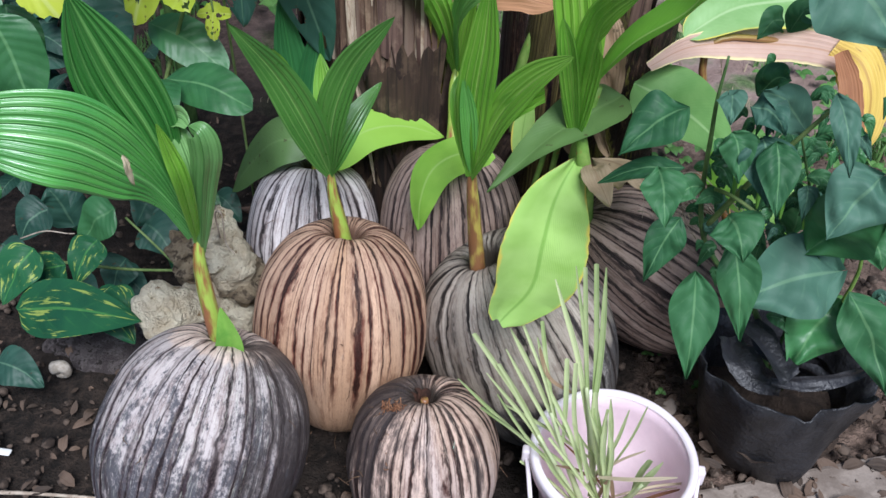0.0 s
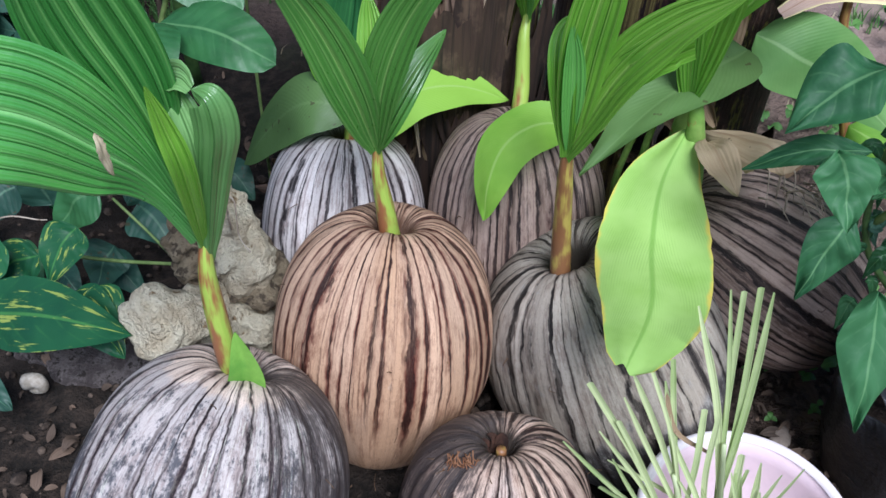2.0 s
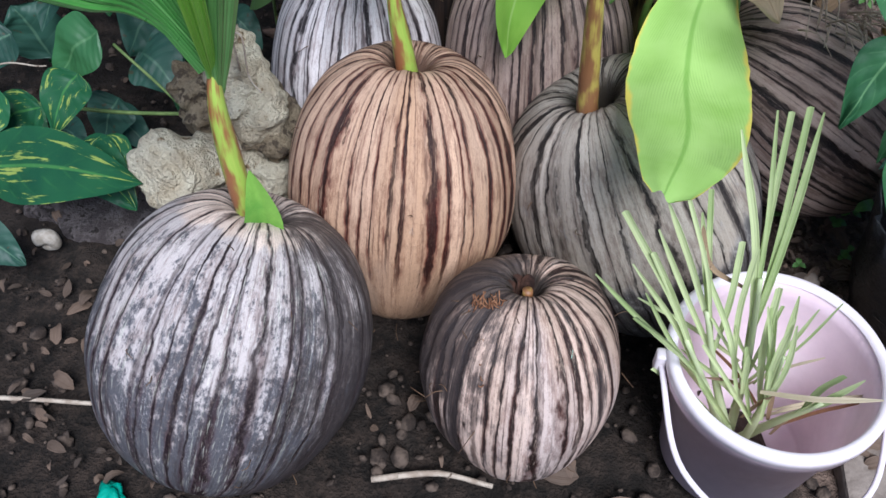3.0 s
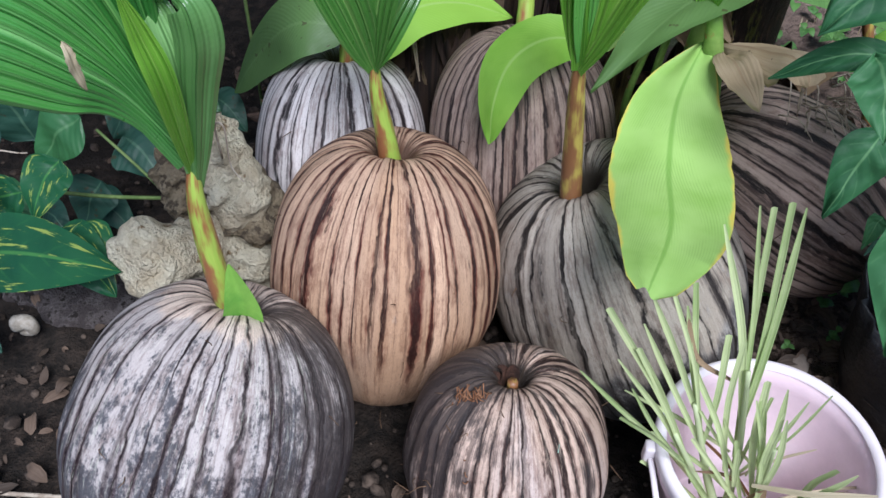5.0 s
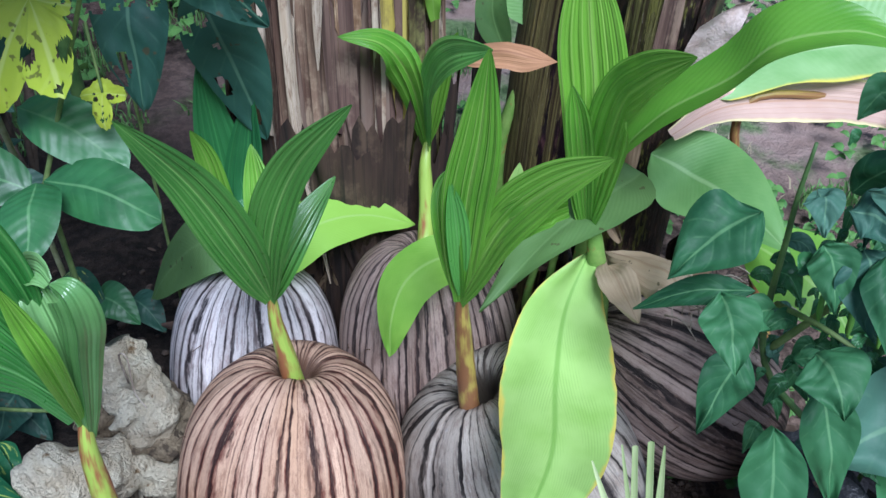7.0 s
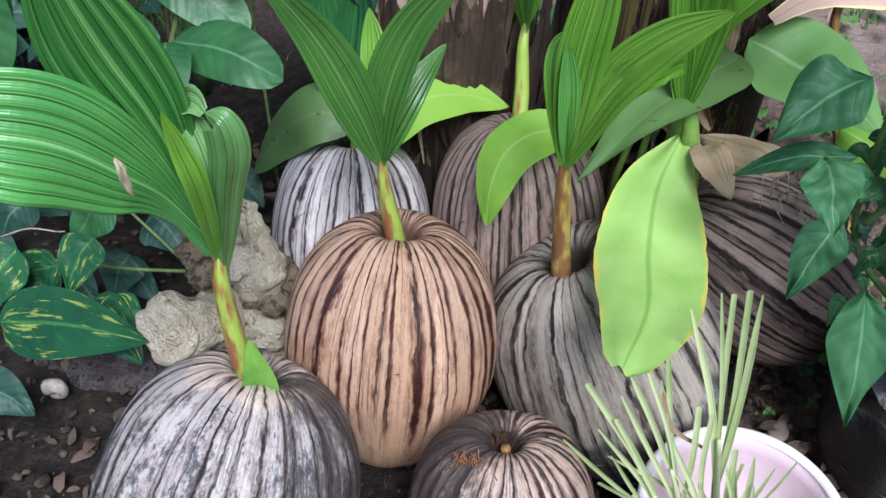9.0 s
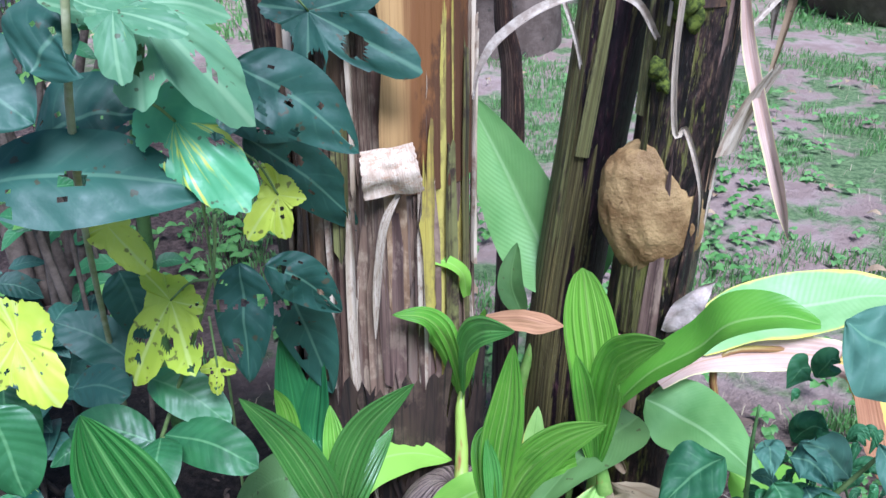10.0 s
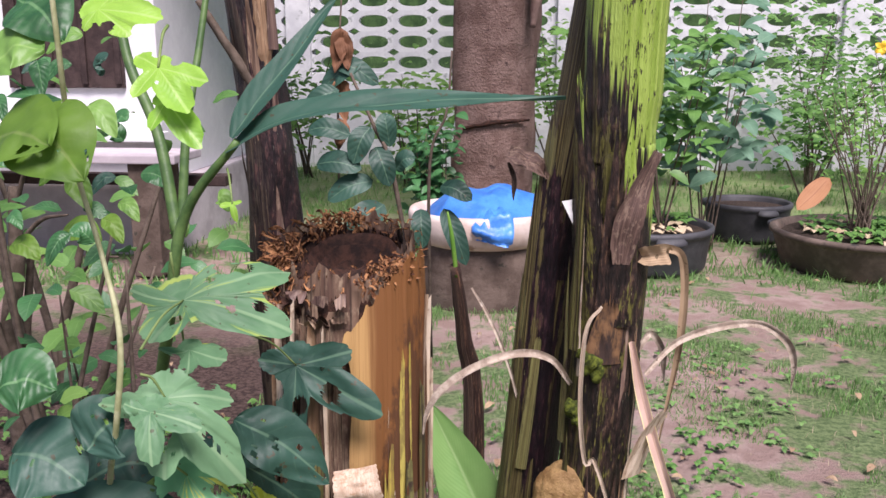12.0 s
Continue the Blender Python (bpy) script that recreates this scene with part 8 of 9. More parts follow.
def weeds(name, area, n, seed, size, mat, label, h=0.05, base=0.0):
    r = random.Random(seed)
    bm = bmesh.new()
    for k in range(n):
        x, y = r.uniform(area[0], area[1]), r.uniform(area[2], area[3])
        if noise.noise(Vector((x * 3.1, y * 3.1, seed))) < -0.05:
            continue
        z = base + r.uniform(0.005, max(0.006, h))
        for q in range(3):
            a = r.uniform(0, 6.283)
            L = size * r.uniform(0.6, 1.2)
            p = Vector((x, y, z))
            blade([p, p + Vector((math.cos(a) * L * 0.5, math.sin(a) * L * 0.5, L * 0.25)), p + Vector((math.cos(a) * L, math.sin(a) * L, 0))], L * 0.6, prof_ovate, (0, -0.2, 1), nu=2, nv=4, seed=k * 3 + q, bm=bm)
    solo(name, bm, mat, ((area[0] + area[1]) / 2, (area[2] + area[3]) / 2, 0), label, "weeds", kind="stuff")


weeds("ground_weeds", (-0.2, 0.9, 1.75, 3.4), 520, 1, 0.028, M_bushleaf, "low round-leaved weeds in the grass")
weeds("ground_weeds", (0.3, 2.2, 2.2, 5.0), 500, 2, 0.03, M_grass, "low green weeds across the yard", 0.03)
weeds("ground_weeds", (-2.6, -0.45, 2.2, 3.6), 520, 3, 0.04, M_bushleaf, "low leafy weeds under the shrubs", 0.08)
weeds("ground_weeds", (0.38, 0.85, 1.2, 1.8), 200, 4, 0.02, M_bushleaf, "small weeds behind the nursery bag", 0.08)
weeds("ground_weeds", (0.30, 0.5, 1.15, 1.4), 36, 6, 0.012, M_bushleaf, "tiny seedlings beside the coconuts", 0.06)
dr = bmesh.new()
for k in range(130):
    x, y = rg.uniform(-2.6, 3.4), rg.uniform(2.0, 6.6)
    a, L = rg.uniform(0, 6.283), rg.uniform(0.02, 0.06)
    p = Vector((x, y, 0.015))
    d = Vector((math.cos(a) * L, math.sin(a) * L, 0.01))
    blade([p, p + d * 0.5 + Vector((0, 0, 0.012)), p + d], L * 0.45, prof_ovate, (0, -0.3, 1), nu=2, nv=4, seed=k, bm=dr)
solo("fallen_leaves", dr, M_dead, (0, 3, 0), "dry fallen leaves strewn over the yard", "leaf litter", kind="stuff")

# ---- cement basin with blue tarpaulin ----
BA = Vector((-0.10, 5.50, 0.0))
part_b = thing("cement_basin", BA, "wide pale cement basin on a rough brown base", "basin")
part("base", lathe(BA, [(0.42, -0.02), (0.41, 0.1), (0.40, 0.25), (0.40, 0.37), (0.1, 0.37)], 44, wob=0.06, seed=2), M_basebrown, part_b)
part("bowl", lathe(BA, [(0.30, 0.36), (0.40, 0.365), (0.445, 0.40), (0.47, 0.46), (0.475, 0.53), (0.465, 0.56), (0.44, 0.565), (0.41, 0.54), (0.39, 0.46), (0.2, 0.42), (0.001, 0.42)], 60, wob=0.03, seed=4), M_basin, part_b)
bm = lathe(BA + Vector((0.02, 0.0, 0.0)), [(0.41, 0.50), (0.36, 0.56), (0.28, 0.62), (0.18, 0.66), (0.08, 0.67), (0.001, 0.66)], 60, wob=0.25, seed=7)
for v in bm.verts:
    v.co.z += 0.05 * noise.noise(v.co * 5) + 0.02 * noise.noise(v.co * 14)
tp = thing("tarpaulin", BA + Vector((0, 0, 0.5)), "crumpled bright blue plastic tarpaulin heaped in basin", "tarpaulin")
part("sheet", bm, M_tarp, tp)
part("drape", blade([BA + Vector((0.05, -0.32, 0.60)), BA + Vector((0.06, -0.43, 0.585)), BA + Vector((0.07, -0.49, 0.50)), BA + Vector((0.06, -0.492, 0.43))], 0.24, prof_torn, (0, -1, 0.5), fold=0.0, pleats=5, pleat_h=0.14, nv=16, wave=0.12, seed=33), M_tarp, tp)

# ---- rubber planters ----
def planter(at, R, H, mat, label):
    p = thing("planter", at, label, "planter", "rubber planters")
    at = Vector(at)
    part("tub", lathe(at, [(0.001, 0.0), (R * 0.86, 0.0), (R * 0.90, 0.03), (R * 0.98, H * 0.8), (R, H * 0.86), (R * 1.03, H * 0.9), (R * 1.03, H), (R * 0.98, H + 0.01), (R * 0.94, H * 0.97), (R * 0.92, H * 0.7)], 64, wob=0.03, seed=R * 9), mat, p)
    part("soil", lathe(at, [(R * 0.93, H * 0.86), (R * 0.5, H * 0.92), (0.001, H * 0.92)], 40, wob=0.05), M_soil, p)
    for a in (-1.35, 2.4):
        c = at + Vector((math.cos(a) * R * 1.03, math.sin(a) * R * 1.03, H * 0.86))
        t = Vector((-math.sin(a), math.cos(a), 0))
        o = Vector((math.cos(a), math.sin(a), 0))
        part("lug", tube([c - t * R * 0.2, c - t * R * 0.12 + o * 0.03, c + t * R * 0.12 + o * 0.03, c + t * R * 0.2], [0.03, 0.035, 0.03], 9, 14, flat=0.6), M_tyre, p)
    return p


planter((2.62, 6.52, 0), 0.66, 0.27, M_tyrebr, "wide low brown rubber planter with bare twiggy shrub")
planter((1.02, 6.42, 0), 0.47, 0.31, M_tyre, "black rubber tub planter with leafy shrub")
planter((2.02, 7.6, 0), 0.35, 0.30, M_tyre, "small black pot standing behind the wide planter")
for k, (cx_, cy_, cw_, n_, h_) in enumerate(((2.62, 6.52, 0.44, 150, 0.245), (1.02, 6.42, 0.31, 130, 0.28))):
    weeds("planter_weeds", (cx_ - cw_, cx_ + cw_, cy_ - cw_, cy_ + cw_), n_, 10 + k, 0.07, M_bushleaf, "low green weeds growing in the planter", 0.07, h_)
    weeds("planter_litter", (cx_ - cw_, cx_ + cw_, cy_ - cw_, cy_ + cw_), n_ // 3, 20 + k, 0.08, M_deadtan, "dry tan leaves lying in the planter", 0.02, h_)


def bush(name, at, label, stems, n, rad, hz, size, mat, seed, stem_r=0.008, shape=0.6, category="shrub", lift=0.0, lean=(0, 0)):
    """A leafy shrub: bare stems from the ground, and a loose crown of separate leaves."""
    r = random.Random(seed)
    root = thing(name, at, label, category)
    at = Vector(at)
    ends = []
    for k in range(stems):
        a = r.uniform(0, 6.283)
        e = at + Vector((math.cos(a) * rad * r.uniform(0.2, 0.8) + lean[0], math.sin(a) * rad * r.uniform(0.2, 0.8) + lean[1], hz * r.uniform(0.6, 1.0)))
        b = at + Vector((r.uniform(-0.06, 0.06), r.uniform(-0.06, 0.06), lift - 0.01))
        m = b.lerp(e, 0.5) + Vector((r.uniform(-0.05, 0.05), r.uniform(-0.05, 0.05), 0.05))
        part("stem", tube([b, m, e], [stem_r, stem_r * 0.7, stem_r * 0.3], 7, 14, knob=0.15), M_wood, root)
        ends.append((b, m, e))
    bm = bmesh.new()
    for k in range(n):
        b, m, e = r.choice(ends)
        t = r.uniform(0.35, 1.05)
        p = (m.lerp(e, t * 2 - 1) if t > 0.5 else b.lerp(m, t * 2)) + Vector((r.gauss(0, 1), r.gauss(0, 1), r.gauss(0, 0.6))) * rad * 0.28 * shape
        p.z = max(p.z, lift + 0.02)
        a, L = r.uniform(0, 6.283), size * r.uniform(0.6, 1.3)
        d = Vector((math.cos(a), math.sin(a) - 0.2, r.uniform(-0.7, 0.35))).normalized() * L
        blade([p, p + d * 0.5 + Vector((0, 0, L * 0.12)), p + d], L * r.uniform(0.42, 0.6), prof_ovate, (r.uniform(-0.4, 0.4), -0.5, 0.8), nu=2, nv=5, seed=seed * 1000 + k, bm=bm, fold=0.2)
    ob = part("foliage", bm, mat, root)
    ob["kind"] = "stuff"
    return root


# shrubs in and behind the planters
bush("leafy_shrub", (1.10, 6.45, 0.28), "large-leaved shrub growing in the black tub", 8, 300, 0.75, 1.75, 0.15, M_bushleaf, 61)
bush("leafy_shrub", (1.55, 7.0, 0.0), "shrub with drooping bluish-green leaves", 7, 180, 0.85, 2.15, 0.19, M_bushblue, 62)
tw = bush("twiggy_shrub", (2.55, 6.5, 0.25), "bare twiggy shrub with sparse small leaves", 22, 260, 0.62, 1.15, 0.045, M_bushlite, 63, 0.007, 0.5)
bush("twiggy_shrub", (2.95, 6.6, 0.25), "bare twiggy shrub with sparse small leaves", 20, 320, 0.65, 1.3, 0.05, M_bushlite, 64, 0.007, 0.5)
for k in range(5):
    fl = Vector((2.4444, 6.2000, 1.5359))
    part("petal", blade([fl, fl + Vector((0.03 * math.cos(k * 1.25), -0.01, 0.03 * math.sin(k * 1.25))), fl + Vector((0.05 * math.cos(k * 1.25), 0.0, 0.05 * math.sin(k * 1.25)))], 0.035, prof_ovate, (0, -1, 0.2), nu=4, nv=6, seed=k), M_flower, tw, "yellow petal")
solo("orange_leaf", blade([(2.2272, 6.3000, 0.6702), (2.1162, 6.2500, 0.5590), (1.9973, 6.2000, 0.4599)], 0.14, prof_oblong, (-0.3, -0.8, 0.3), fold=0.3, nu=6, nv=10, seed=77), M_orange, (2.1162, 6.2500, 0.5590), "large curled orange dead leaf caught in the shrub", "leaf")
# far hedge and greenery before the wall
for k, (x, y, rad, hz, size, mat, n) in enumerate(((-1.2, 10.5, 0.9, 1.3, 0.13, M_bushlite, 420), (0.6, 11.0, 1.1, 2.0, 0.12, M_bushlite, 620), (2.0, 10.8, 1.0, 1.9, 0.13, M_bushleaf, 420), (3.6, 11.0, 1.3, 2.3, 0.10, M_bushleaf, 1300), (5.2, 11.0, 1.3, 2.3, 0.10, M_bushleaf, 1200), (-2.6, 11.2, 0.9, 1.7, 0.12, M_bushlite, 360), (1.4, 9.2, 0.7, 1.9, 0.12, M_bushlite, 340), (3.1, 9.4, 0.8, 1.3, 0.09, M_bushleaf, 700), (4.4, 9.0, 0.9, 1.5, 0.09, M_bushleaf, 800))):
    bush("garden_shrub", (x, y, 0), "bright green garden shrub before the white wall", 7, n, rad, hz, size, mat, 70 + k, 0.012, 0.9)
# shrub against the big tree
bush("climber_shrub", (-0.52, 6.7, 0), "dark glossy climber at the foot of the tree", 5, 240, 0.3, 0.95, 0.11, M_egg, 85, 0.008, 0.8)

# ---- tree trunk ----
tr = thing("tree", (-0.10, 7.3, 0.0), "broad grey-brown tree trunk behind the basin", "tree")
bm = tube([(-0.13, 7.35, -0.05), (-0.12, 7.35, 0.5), (-0.10, 7.35, 1.2), (-0.08, 7.36, 2.4), (-0.05, 7.4, 4.0)], [0.36, 0.33, 0.325, 0.33, 0.30], 40, 60, knob=0.13, seed=4)
for v in bm.verts:
    v.co.x += 0.02 * math.sin(3 * math.atan2(v.co.y - 7.35, v.co.x + 0.1))
part("trunk", bm, M_bark, tr)
part("bark_ridge", tube([(0.20, 7.10, 2.6), (0.22, 7.06, 2.05), (0.19, 7.05, 1.7)], [0.07, 0.055, 0.02], 12, 20, knob=0.4), M_bark, tr)
part("crack", tube([(-0.34, 7.09, 0.93), (-0.1, 7.0, 0.98), (0.18, 7.10, 1.0)], [0.012, 0.02, 0.01], 7, 20, knob=0.7), M_core, tr, "dark crack across the bark")
for k, (dx, dy) in enumerate(((1.2, -0.4), (-1.1, 0.5), (0.3, 1.3), (-0.5, -1.0))):
    part("limb", tube([(-0.05, 7.4, 3.7), (-0.05 + dx * 0.5, 7.4 + dy * 0.5, 4.6), (-0.05 + dx * 1.6, 7.4 + dy * 1.6, 5.6)], [0.2, 0.13, 0.05], 12, 18, knob=0.2), M_bark, tr)
r_ = random.Random(6)
bm = bmesh.new()
for k in range(1500):
    a = r_.uniform(0, 6.283)
    q = r_.uniform(0, 1) ** 0.5 * 2.8
    p = Vector((-0.05 + math.cos(a) * q, 7.6 + math.sin(a) * q, 5.4 + r_.gauss(0, 0.5) - q * 0.1))
    L = 0.22 * r_.uniform(0.7, 1.3)
    d = Vector((r_.uniform(-1, 1), r_.uniform(-1, 1), r_.uniform(-0.7, 0.2))).normalized() * L
    blade([p, p + d], L * 0.5, prof_ovate, (0, 0, 1), nu=2, nv=3, seed=k, bm=bm)
part("crown", bm, M_bushleaf, tr)["kind"] = "stuff"

# thin dark banana stem and hanging dead leaves behind the stump
bs = thing("banana_plant", (-0.48, 2.25, 0.0), "dark old banana stem behind the cut stump", "banana plant", "banana stems")
stem_tube(bs, [(-0.45, 2.25, -0.03), (-0.47, 2.25, 0.6), (-0.4790, 2.2000, 1.0447), (-0.4960, 2.2000, 1.3216), (-0.5257, 2.2000, 1.5848), (-0.60, 2.25, 2.3)], [0.085, 0.075, 0.062, 0.055, 0.052], M_stemblack, seed=9, knob=0.22)
for k in range(9):
    z_ = 0.75 + 0.09 * k
    c_ = Vector((-0.472 - 0.06 * max(0.0, z_ - 1.0), 2.205, z_))
    wrap(bs, c_, c_ + Vector((-0.012, 0, 0.22)), 0.062, -175 + (k * 47) % 130, -150 + (k * 47) % 130, (M_rotsheath, M_stumpA, M_peel)[k % 3], 90 + k, 0.012, 0.2, taper=0.9, name="torn_sheath")
part("patch", tube([(-0.4835, 2.165, 1.40), (-0.4904, 2.172, 1.5056), (-0.5053, 2.175, 1.66)], [0.014, 0.026, 0.024], 14, 16, knob=0.3), M_tanfibre, bs, "ochre peeled patch")
part("branch", tube([(-0.4769, 2.1800, 1.3095), (-0.5186, 2.1500, 1.4028), (-0.5647, 2.1200, 1.4922), (-0.6122, 2.1000, 1.5785)], [0.014, 0.012, 0.008], 9, 18, knob=0.2), M_wood, bs)
sp = thing("sapling", (-0.10, 1.95, 0.0), "slim sapling with dark oval leaves behind the stump", "plant")
part("stem", tube([(-0.06, 1.95, -0.01), (-0.08, 1.94, 0.7), (-0.1384, 1.9000, 1.1893), (-0.1838, 1.9000, 1.3171), (-0.2325, 1.9200, 1.4191)], [0.006, 0.005, 0.003], 8, 30, knob=0.2), M_wood, sp)
part("stem", tube([(-0.07, 1.95, 0.8), (-0.0675, 1.9000, 1.2254), (-0.0326, 1.9000, 1.3409), (-0.0230, 1.9200, 1.4643)], [0.004, 0.003, 0.002], 8, 20, knob=0.2), M_wood, sp)


part("stem", tube([(-0.2616, 1.9200, 1.1849), (-0.2652, 1.9500, 1.3954), (-0.2583, 1.9800, 1.5914)], [0.003, 0.002], 6, 20, knob=0.2), M_wood, sp)
for k, (q0, q1) in enumerate((((-0.2565, 1.9500, 1.5103), (-0.2676, 1.9300, 1.4189)), ((-0.2625, 1.9500, 1.4070), (-0.2462, 1.9300, 1.3146)), ((-0.2579, 1.9300, 1.3263), (-0.2598, 1.9200, 1.2624)), ((-0.2555, 1.9500, 1.4990), (-0.2390, 1.9300, 1.4246)))):
    part("dead_leaf", blade([q0, q1], 0.04, prof_drop, (0.3, -0.9, 0), fold=0.6, nu=6, nv=12, wave=0.2, seed=50 + k, rag=0.4), M_rustleaf, sp, "rust-brown withered leaf")


def sap(b, t, w, seed):
    b, t = Vector(b), Vector(t)
    part("leaf", blade([b, b.lerp(t, 0.5) + Vector((0, -0.01, 0.01)), t], w, prof_oblong, (0.1, -0.8, 0.5), fold=0.15, nu=8, nv=14, wave=0.03, seed=seed), M_vine, sp)


sap((-0.1547, 1.8500, 1.1590), (-0.2219, 1.8000, 1.0941), 0.062, 801)
sap((-0.1897, 1.9000, 1.3113), (-0.2227, 1.8800, 1.2376), 0.05, 802)
sap((-0.1786, 1.9000, 1.2709), (-0.1472, 1.8800, 1.1919), 0.05, 803)
sap((-0.3041, 1.9000, 1.2345), (-0.2053, 1.8800, 1.2262), 0.05, 804)
sap((-0.0423, 1.8800, 1.1933), (0.0232, 1.8500, 1.1697), 0.04, 805)
sap((-0.0364, 1.8800, 1.1466), (0.0127, 1.8500, 1.0354), 0.042, 806)
sap((-0.0832, 1.8800, 1.1459), (-0.0766, 1.8500, 1.0691), 0.04, 807)
sap((-0.2736, 1.9500, 1.4417), (-0.1790, 1.9500, 1.3957), 0.045, 808)
sap((-0.2140, 1.9500, 1.4418), (-0.2992, 1.9500, 1.3836), 0.045, 809)
sap((-0.1856, 1.9000, 1.2005), (-0.2778, 1.8800, 1.1607), 0.05, 810)
sap((-0.1380, 1.9000, 1.2246), (-0.0943, 1.8800, 1.2506), 0.04, 811)
sap((-0.2313, 1.9000, 1.2936), (-0.3198, 1.9000, 1.3046), 0.045, 812)
sap((-0.2568, 1.9200, 1.3847), (-0.3296, 1.9200, 1.3381), 0.045, 813)
sap((-0.1492, 1.9000, 1.2711), (-0.1601, 1.9000, 1.3402), 0.04, 814)
bush("lime_shrub", (-1.15, 2.35, 0.0), "shrub with dark stems and bright round leaves", 5, 130, 0.75, 1.75, 0.085, M_bushleaf, 92, 0.016, 0.8)
bush("lime_shrub", (-0.80, 1.75, 0.0), "shrub with small dark round leaves", 4, 75, 0.42, 1.55, 0.07, M_egg, 93, 0.010, 0.7)
bush("lime_shrub", (-0.72, 1.75, 0.0), "low bright young shrub", 3, 30, 0.25, 1.2, 0.06, M_bushlite, 94, 0.006, 0.7)
tk = thing("small_tree", (-0.98, 2.3, 0.0), "small garden tree with several slim dark trunks", "tree")
for k, (p0_, p1_, p2_, r_k) in enumerate((((-1.2170, 2.3000, 1.1200), (-1.2270, 2.3000, 0.9050), (-1.2720, 2.3000, 0.6310), 0.022), ((-1.0810, 2.4000, 0.9810), (-1.1360, 2.4000, 0.8020), (-1.1800, 2.4000, 0.5820), 0.014), ((-1.2090, 2.3500, 0.9570), (-1.2370, 2.3500, 0.7800), (-1.2550, 2.3500, 0.5980), 0.013))):
    part("trunk", tube([p0_, p1_, p2_, (p2_[0] + 0.02, p2_[1], -0.02)], [r_k * 0.6, r_k, r_k * 1.1, r_k * 1.3], 12, 26, knob=0.2, seed=k), M_wood, tk)
for k, (p0_, p1_) in enumerate((((-1.2250, 2.3000, 0.9520), (-1.0440, 2.2500, 1.0550)), ((-1.2240, 2.3000, 1.0290), (-1.0730, 2.2000, 1.2490)), ((-1.1270, 2.4000, 0.8350), (-0.9650, 2.3500, 0.9230)))):
    part("branch", tube([p0_, Vector(p0_).lerp(Vector(p1_), 0.5) + Vector((0, 0, 0.03)), p1_], [0.008, 0.006, 0.003], 8, 16, knob=0.2, seed=9 + k), M_wood, tk)
bush("understorey_shrub", (-0.85, 1.55, 0.0), "shaded leafy undergrowth beside the vine", 5, 120, 0.35, 0.55, 0.085, M_vine, 95, 0.006, 0.8)

# ---- white house at the left ----
hs = thing("house", (-3.2, 7.0, 0.0), "white rendered house with grey plinth and dark timber", "house")
part("wall", box((-7.0, 6.6, 0.55), (-2.6, 9.5, 3.6), 0.01), M_white, hs, smooth=False)
part("plinth", box((-7.0, 6.45, -0.05), (-2.5, 9.5, 0.55), 0.02), M_plinth, hs, smooth=False)
part("ledge", box((-7.0, 6.40, 0.86), (-2.54, 6.597, 0.93), 0.008), M_white, hs, smooth=False)
part("beam", box((-7.0, 6.25, 0.56), (-2.0, 6.40, 0.64), 0.01), M_darkwood, hs, smooth=False)
win = part("window", box((-3.75, 6.56, 1.25), (-2.85, 6.598, 2.6), 0.005), M_darkwood, hs, "dark timber window", smooth=False)
for k in range(4):
    part("bar", box((-3.68 + 0.26 * k, 6.53, 1.28), (-3.64 + 0.26 * k, 6.558, 2.57), 0.004), M_darkwood, win, smooth=False)
part("roof", box((-7.4, 6.0, 3.6), (-1.3, 10.0, 3.75), 0.02), M_plinth, hs, smooth=False)
part("bench_top", box((-4.2, 5.7, 0.78), (-2.15, 6.2, 0.84), 0.01), M_plinth, thing("bench", (-3.2, 5.95, 0), "pale grey slab bench in front of the house", "bench"), smooth=False)
for k in (-4.0, -2.4):
    part("bench_leg", box((k - 0.1, 5.75, 0.0), (k + 0.1, 6.15, 0.78), 0.01), M_basebrown, bpy.data.objects["bench"], smooth=False)

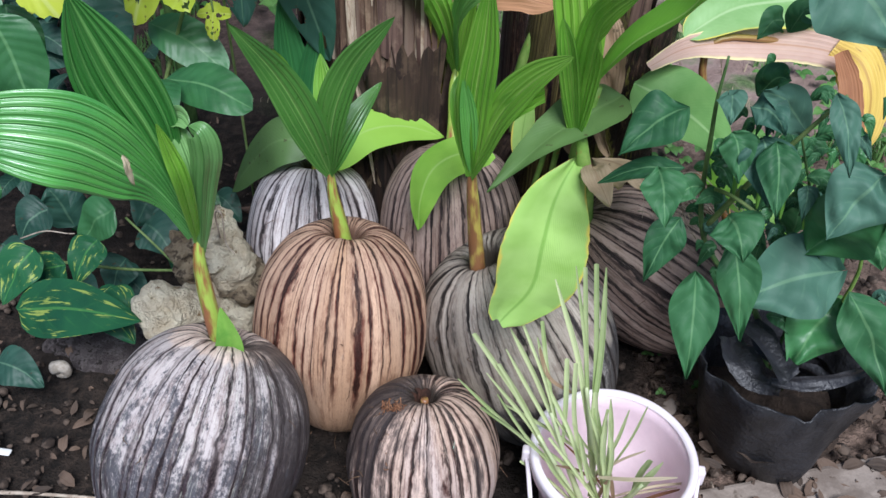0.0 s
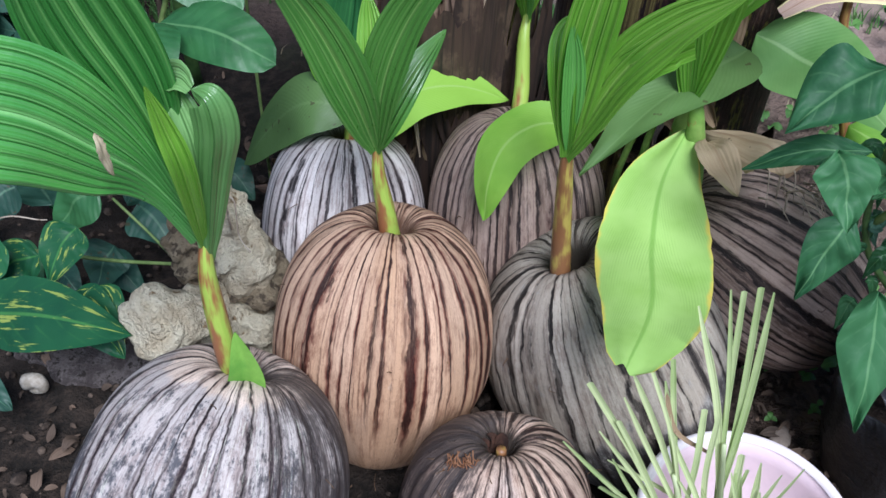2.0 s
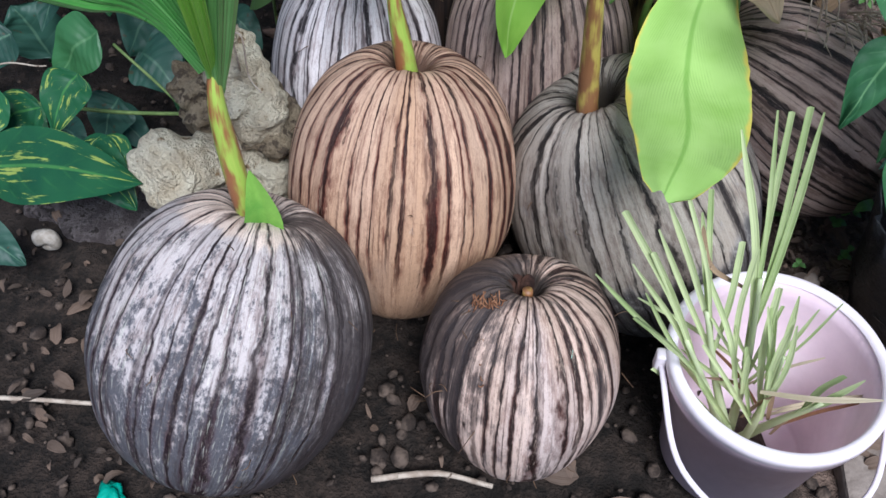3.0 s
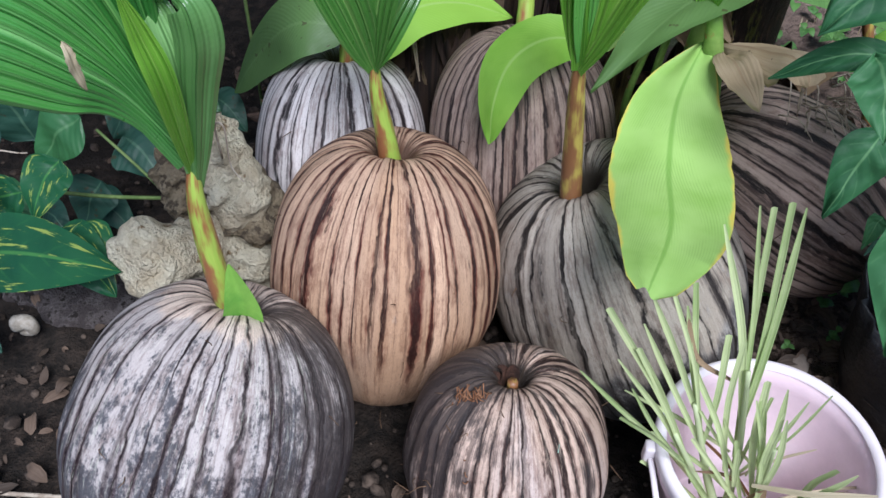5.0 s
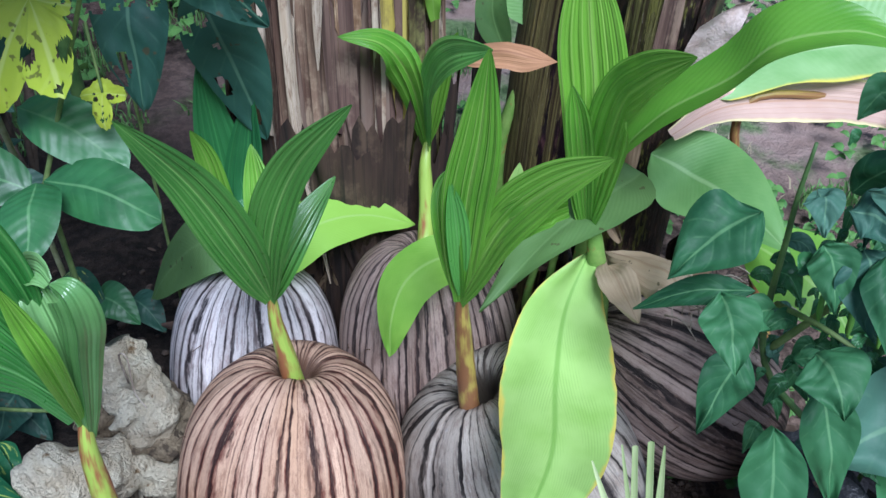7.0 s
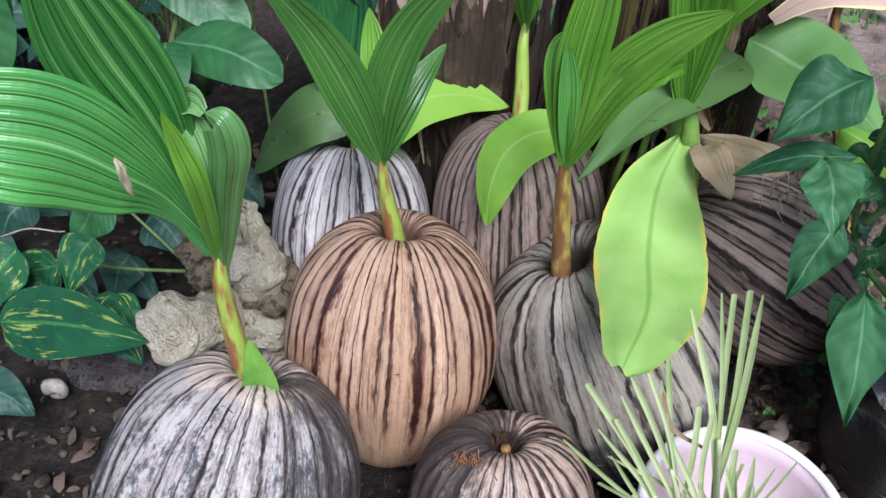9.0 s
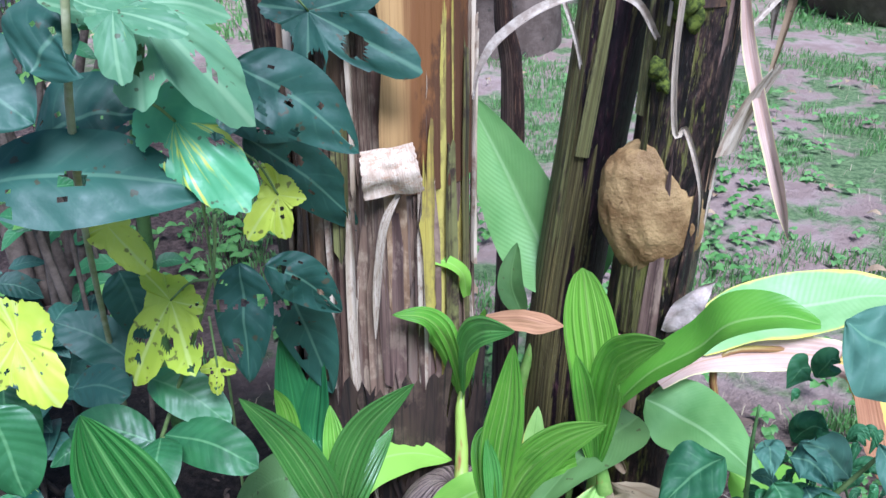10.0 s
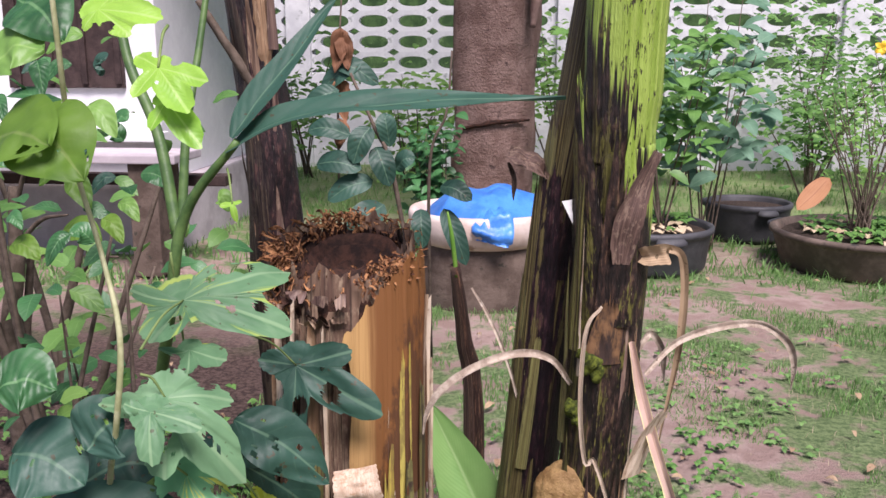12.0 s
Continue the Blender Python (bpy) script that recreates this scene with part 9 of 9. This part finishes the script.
# ---- pierced block wall at the far end ----
wl = tagged(new("wall_north"), "white wall of pierced concrete blocks", "wall", kind="structure")
wl.location = (1.5, 12.6, 0.0)
part("wall_base", box((-6.0, 12.5, -0.1), (10.0, 12.72, 1.30), 0.01), M_block, wl, smooth=False)
part("coping", box((-6.0, 12.47, 2.42), (10.0, 12.75, 2.56), 0.015), M_block, wl, smooth=False)
for x in (-3.0, 0.75, 4.5, 8.2):
    part("pier", box((x - 0.17, 12.44, -0.1), (x + 0.17, 12.78, 2.62), 0.012), M_block, wl, smooth=False)


def pierced_block(w=0.55, h=0.28, d=0.16):
    """A block with one lens-shaped hole right through it."""
    bm = bmesh.new()
    n = 20
    loops = []
    for y in (-d / 2, d / 2):
        inner, outer = [], []
        for k in range(n):
            a = 2 * math.pi * k / n
            ca, sa = math.cos(a), math.sin(a)
            inner.append(bm.verts.new((math.copysign(abs(ca) ** 0.8, ca) * w * 0.37, y, math.copysign(abs(sa) ** 0.9, sa) * h * 0.30)))
            m = max(abs(ca) / (w / 2), abs(sa) / (h / 2))
            outer.append(bm.verts.new((ca / m, y, sa / m)))
        loops.append((inner, outer))
    (i0, o0), (i1, o1) = loops
    for k in range(n):
        q = (k + 1) % n
        bm.faces.new((o0[k], o0[q], i0[q], i0[k]))
        bm.faces.new((o1[q], o1[k], i1[k], i1[q]))
        bm.faces.new((i0[k], i0[q], i1[q], i1[k]))
        bm.faces.new((o0[q], o0[k], o1[k], o1[q]))
    me = bpy.data.meshes.new("block")
    bm.to_mesh(me)
    bm.free()
    me.materials.append(M_block)
    return me


BLOCK = pierced_block()
for i in range(4):
    for j in range(22):
        ob = new("block", BLOCK)
        ob.parent = wl
        ob.location = (-3.6 + 0.55 * j - 1.5, 0.0, 1.44 + 0.28 * i)
part("hedge", box((-30, 24, -0.5), (30, 24.5, 6), 0.1), rough_mat("distant_trees", (0.020, 0.050, 0.016), (0.055, 0.11, 0.035), 3, 0.9, c3=(0.09, 0.15, 0.06), bump_d=0.05), tagged(new("backdrop"), "distant dark green tree line", "trees", kind="structure"), smooth=False)
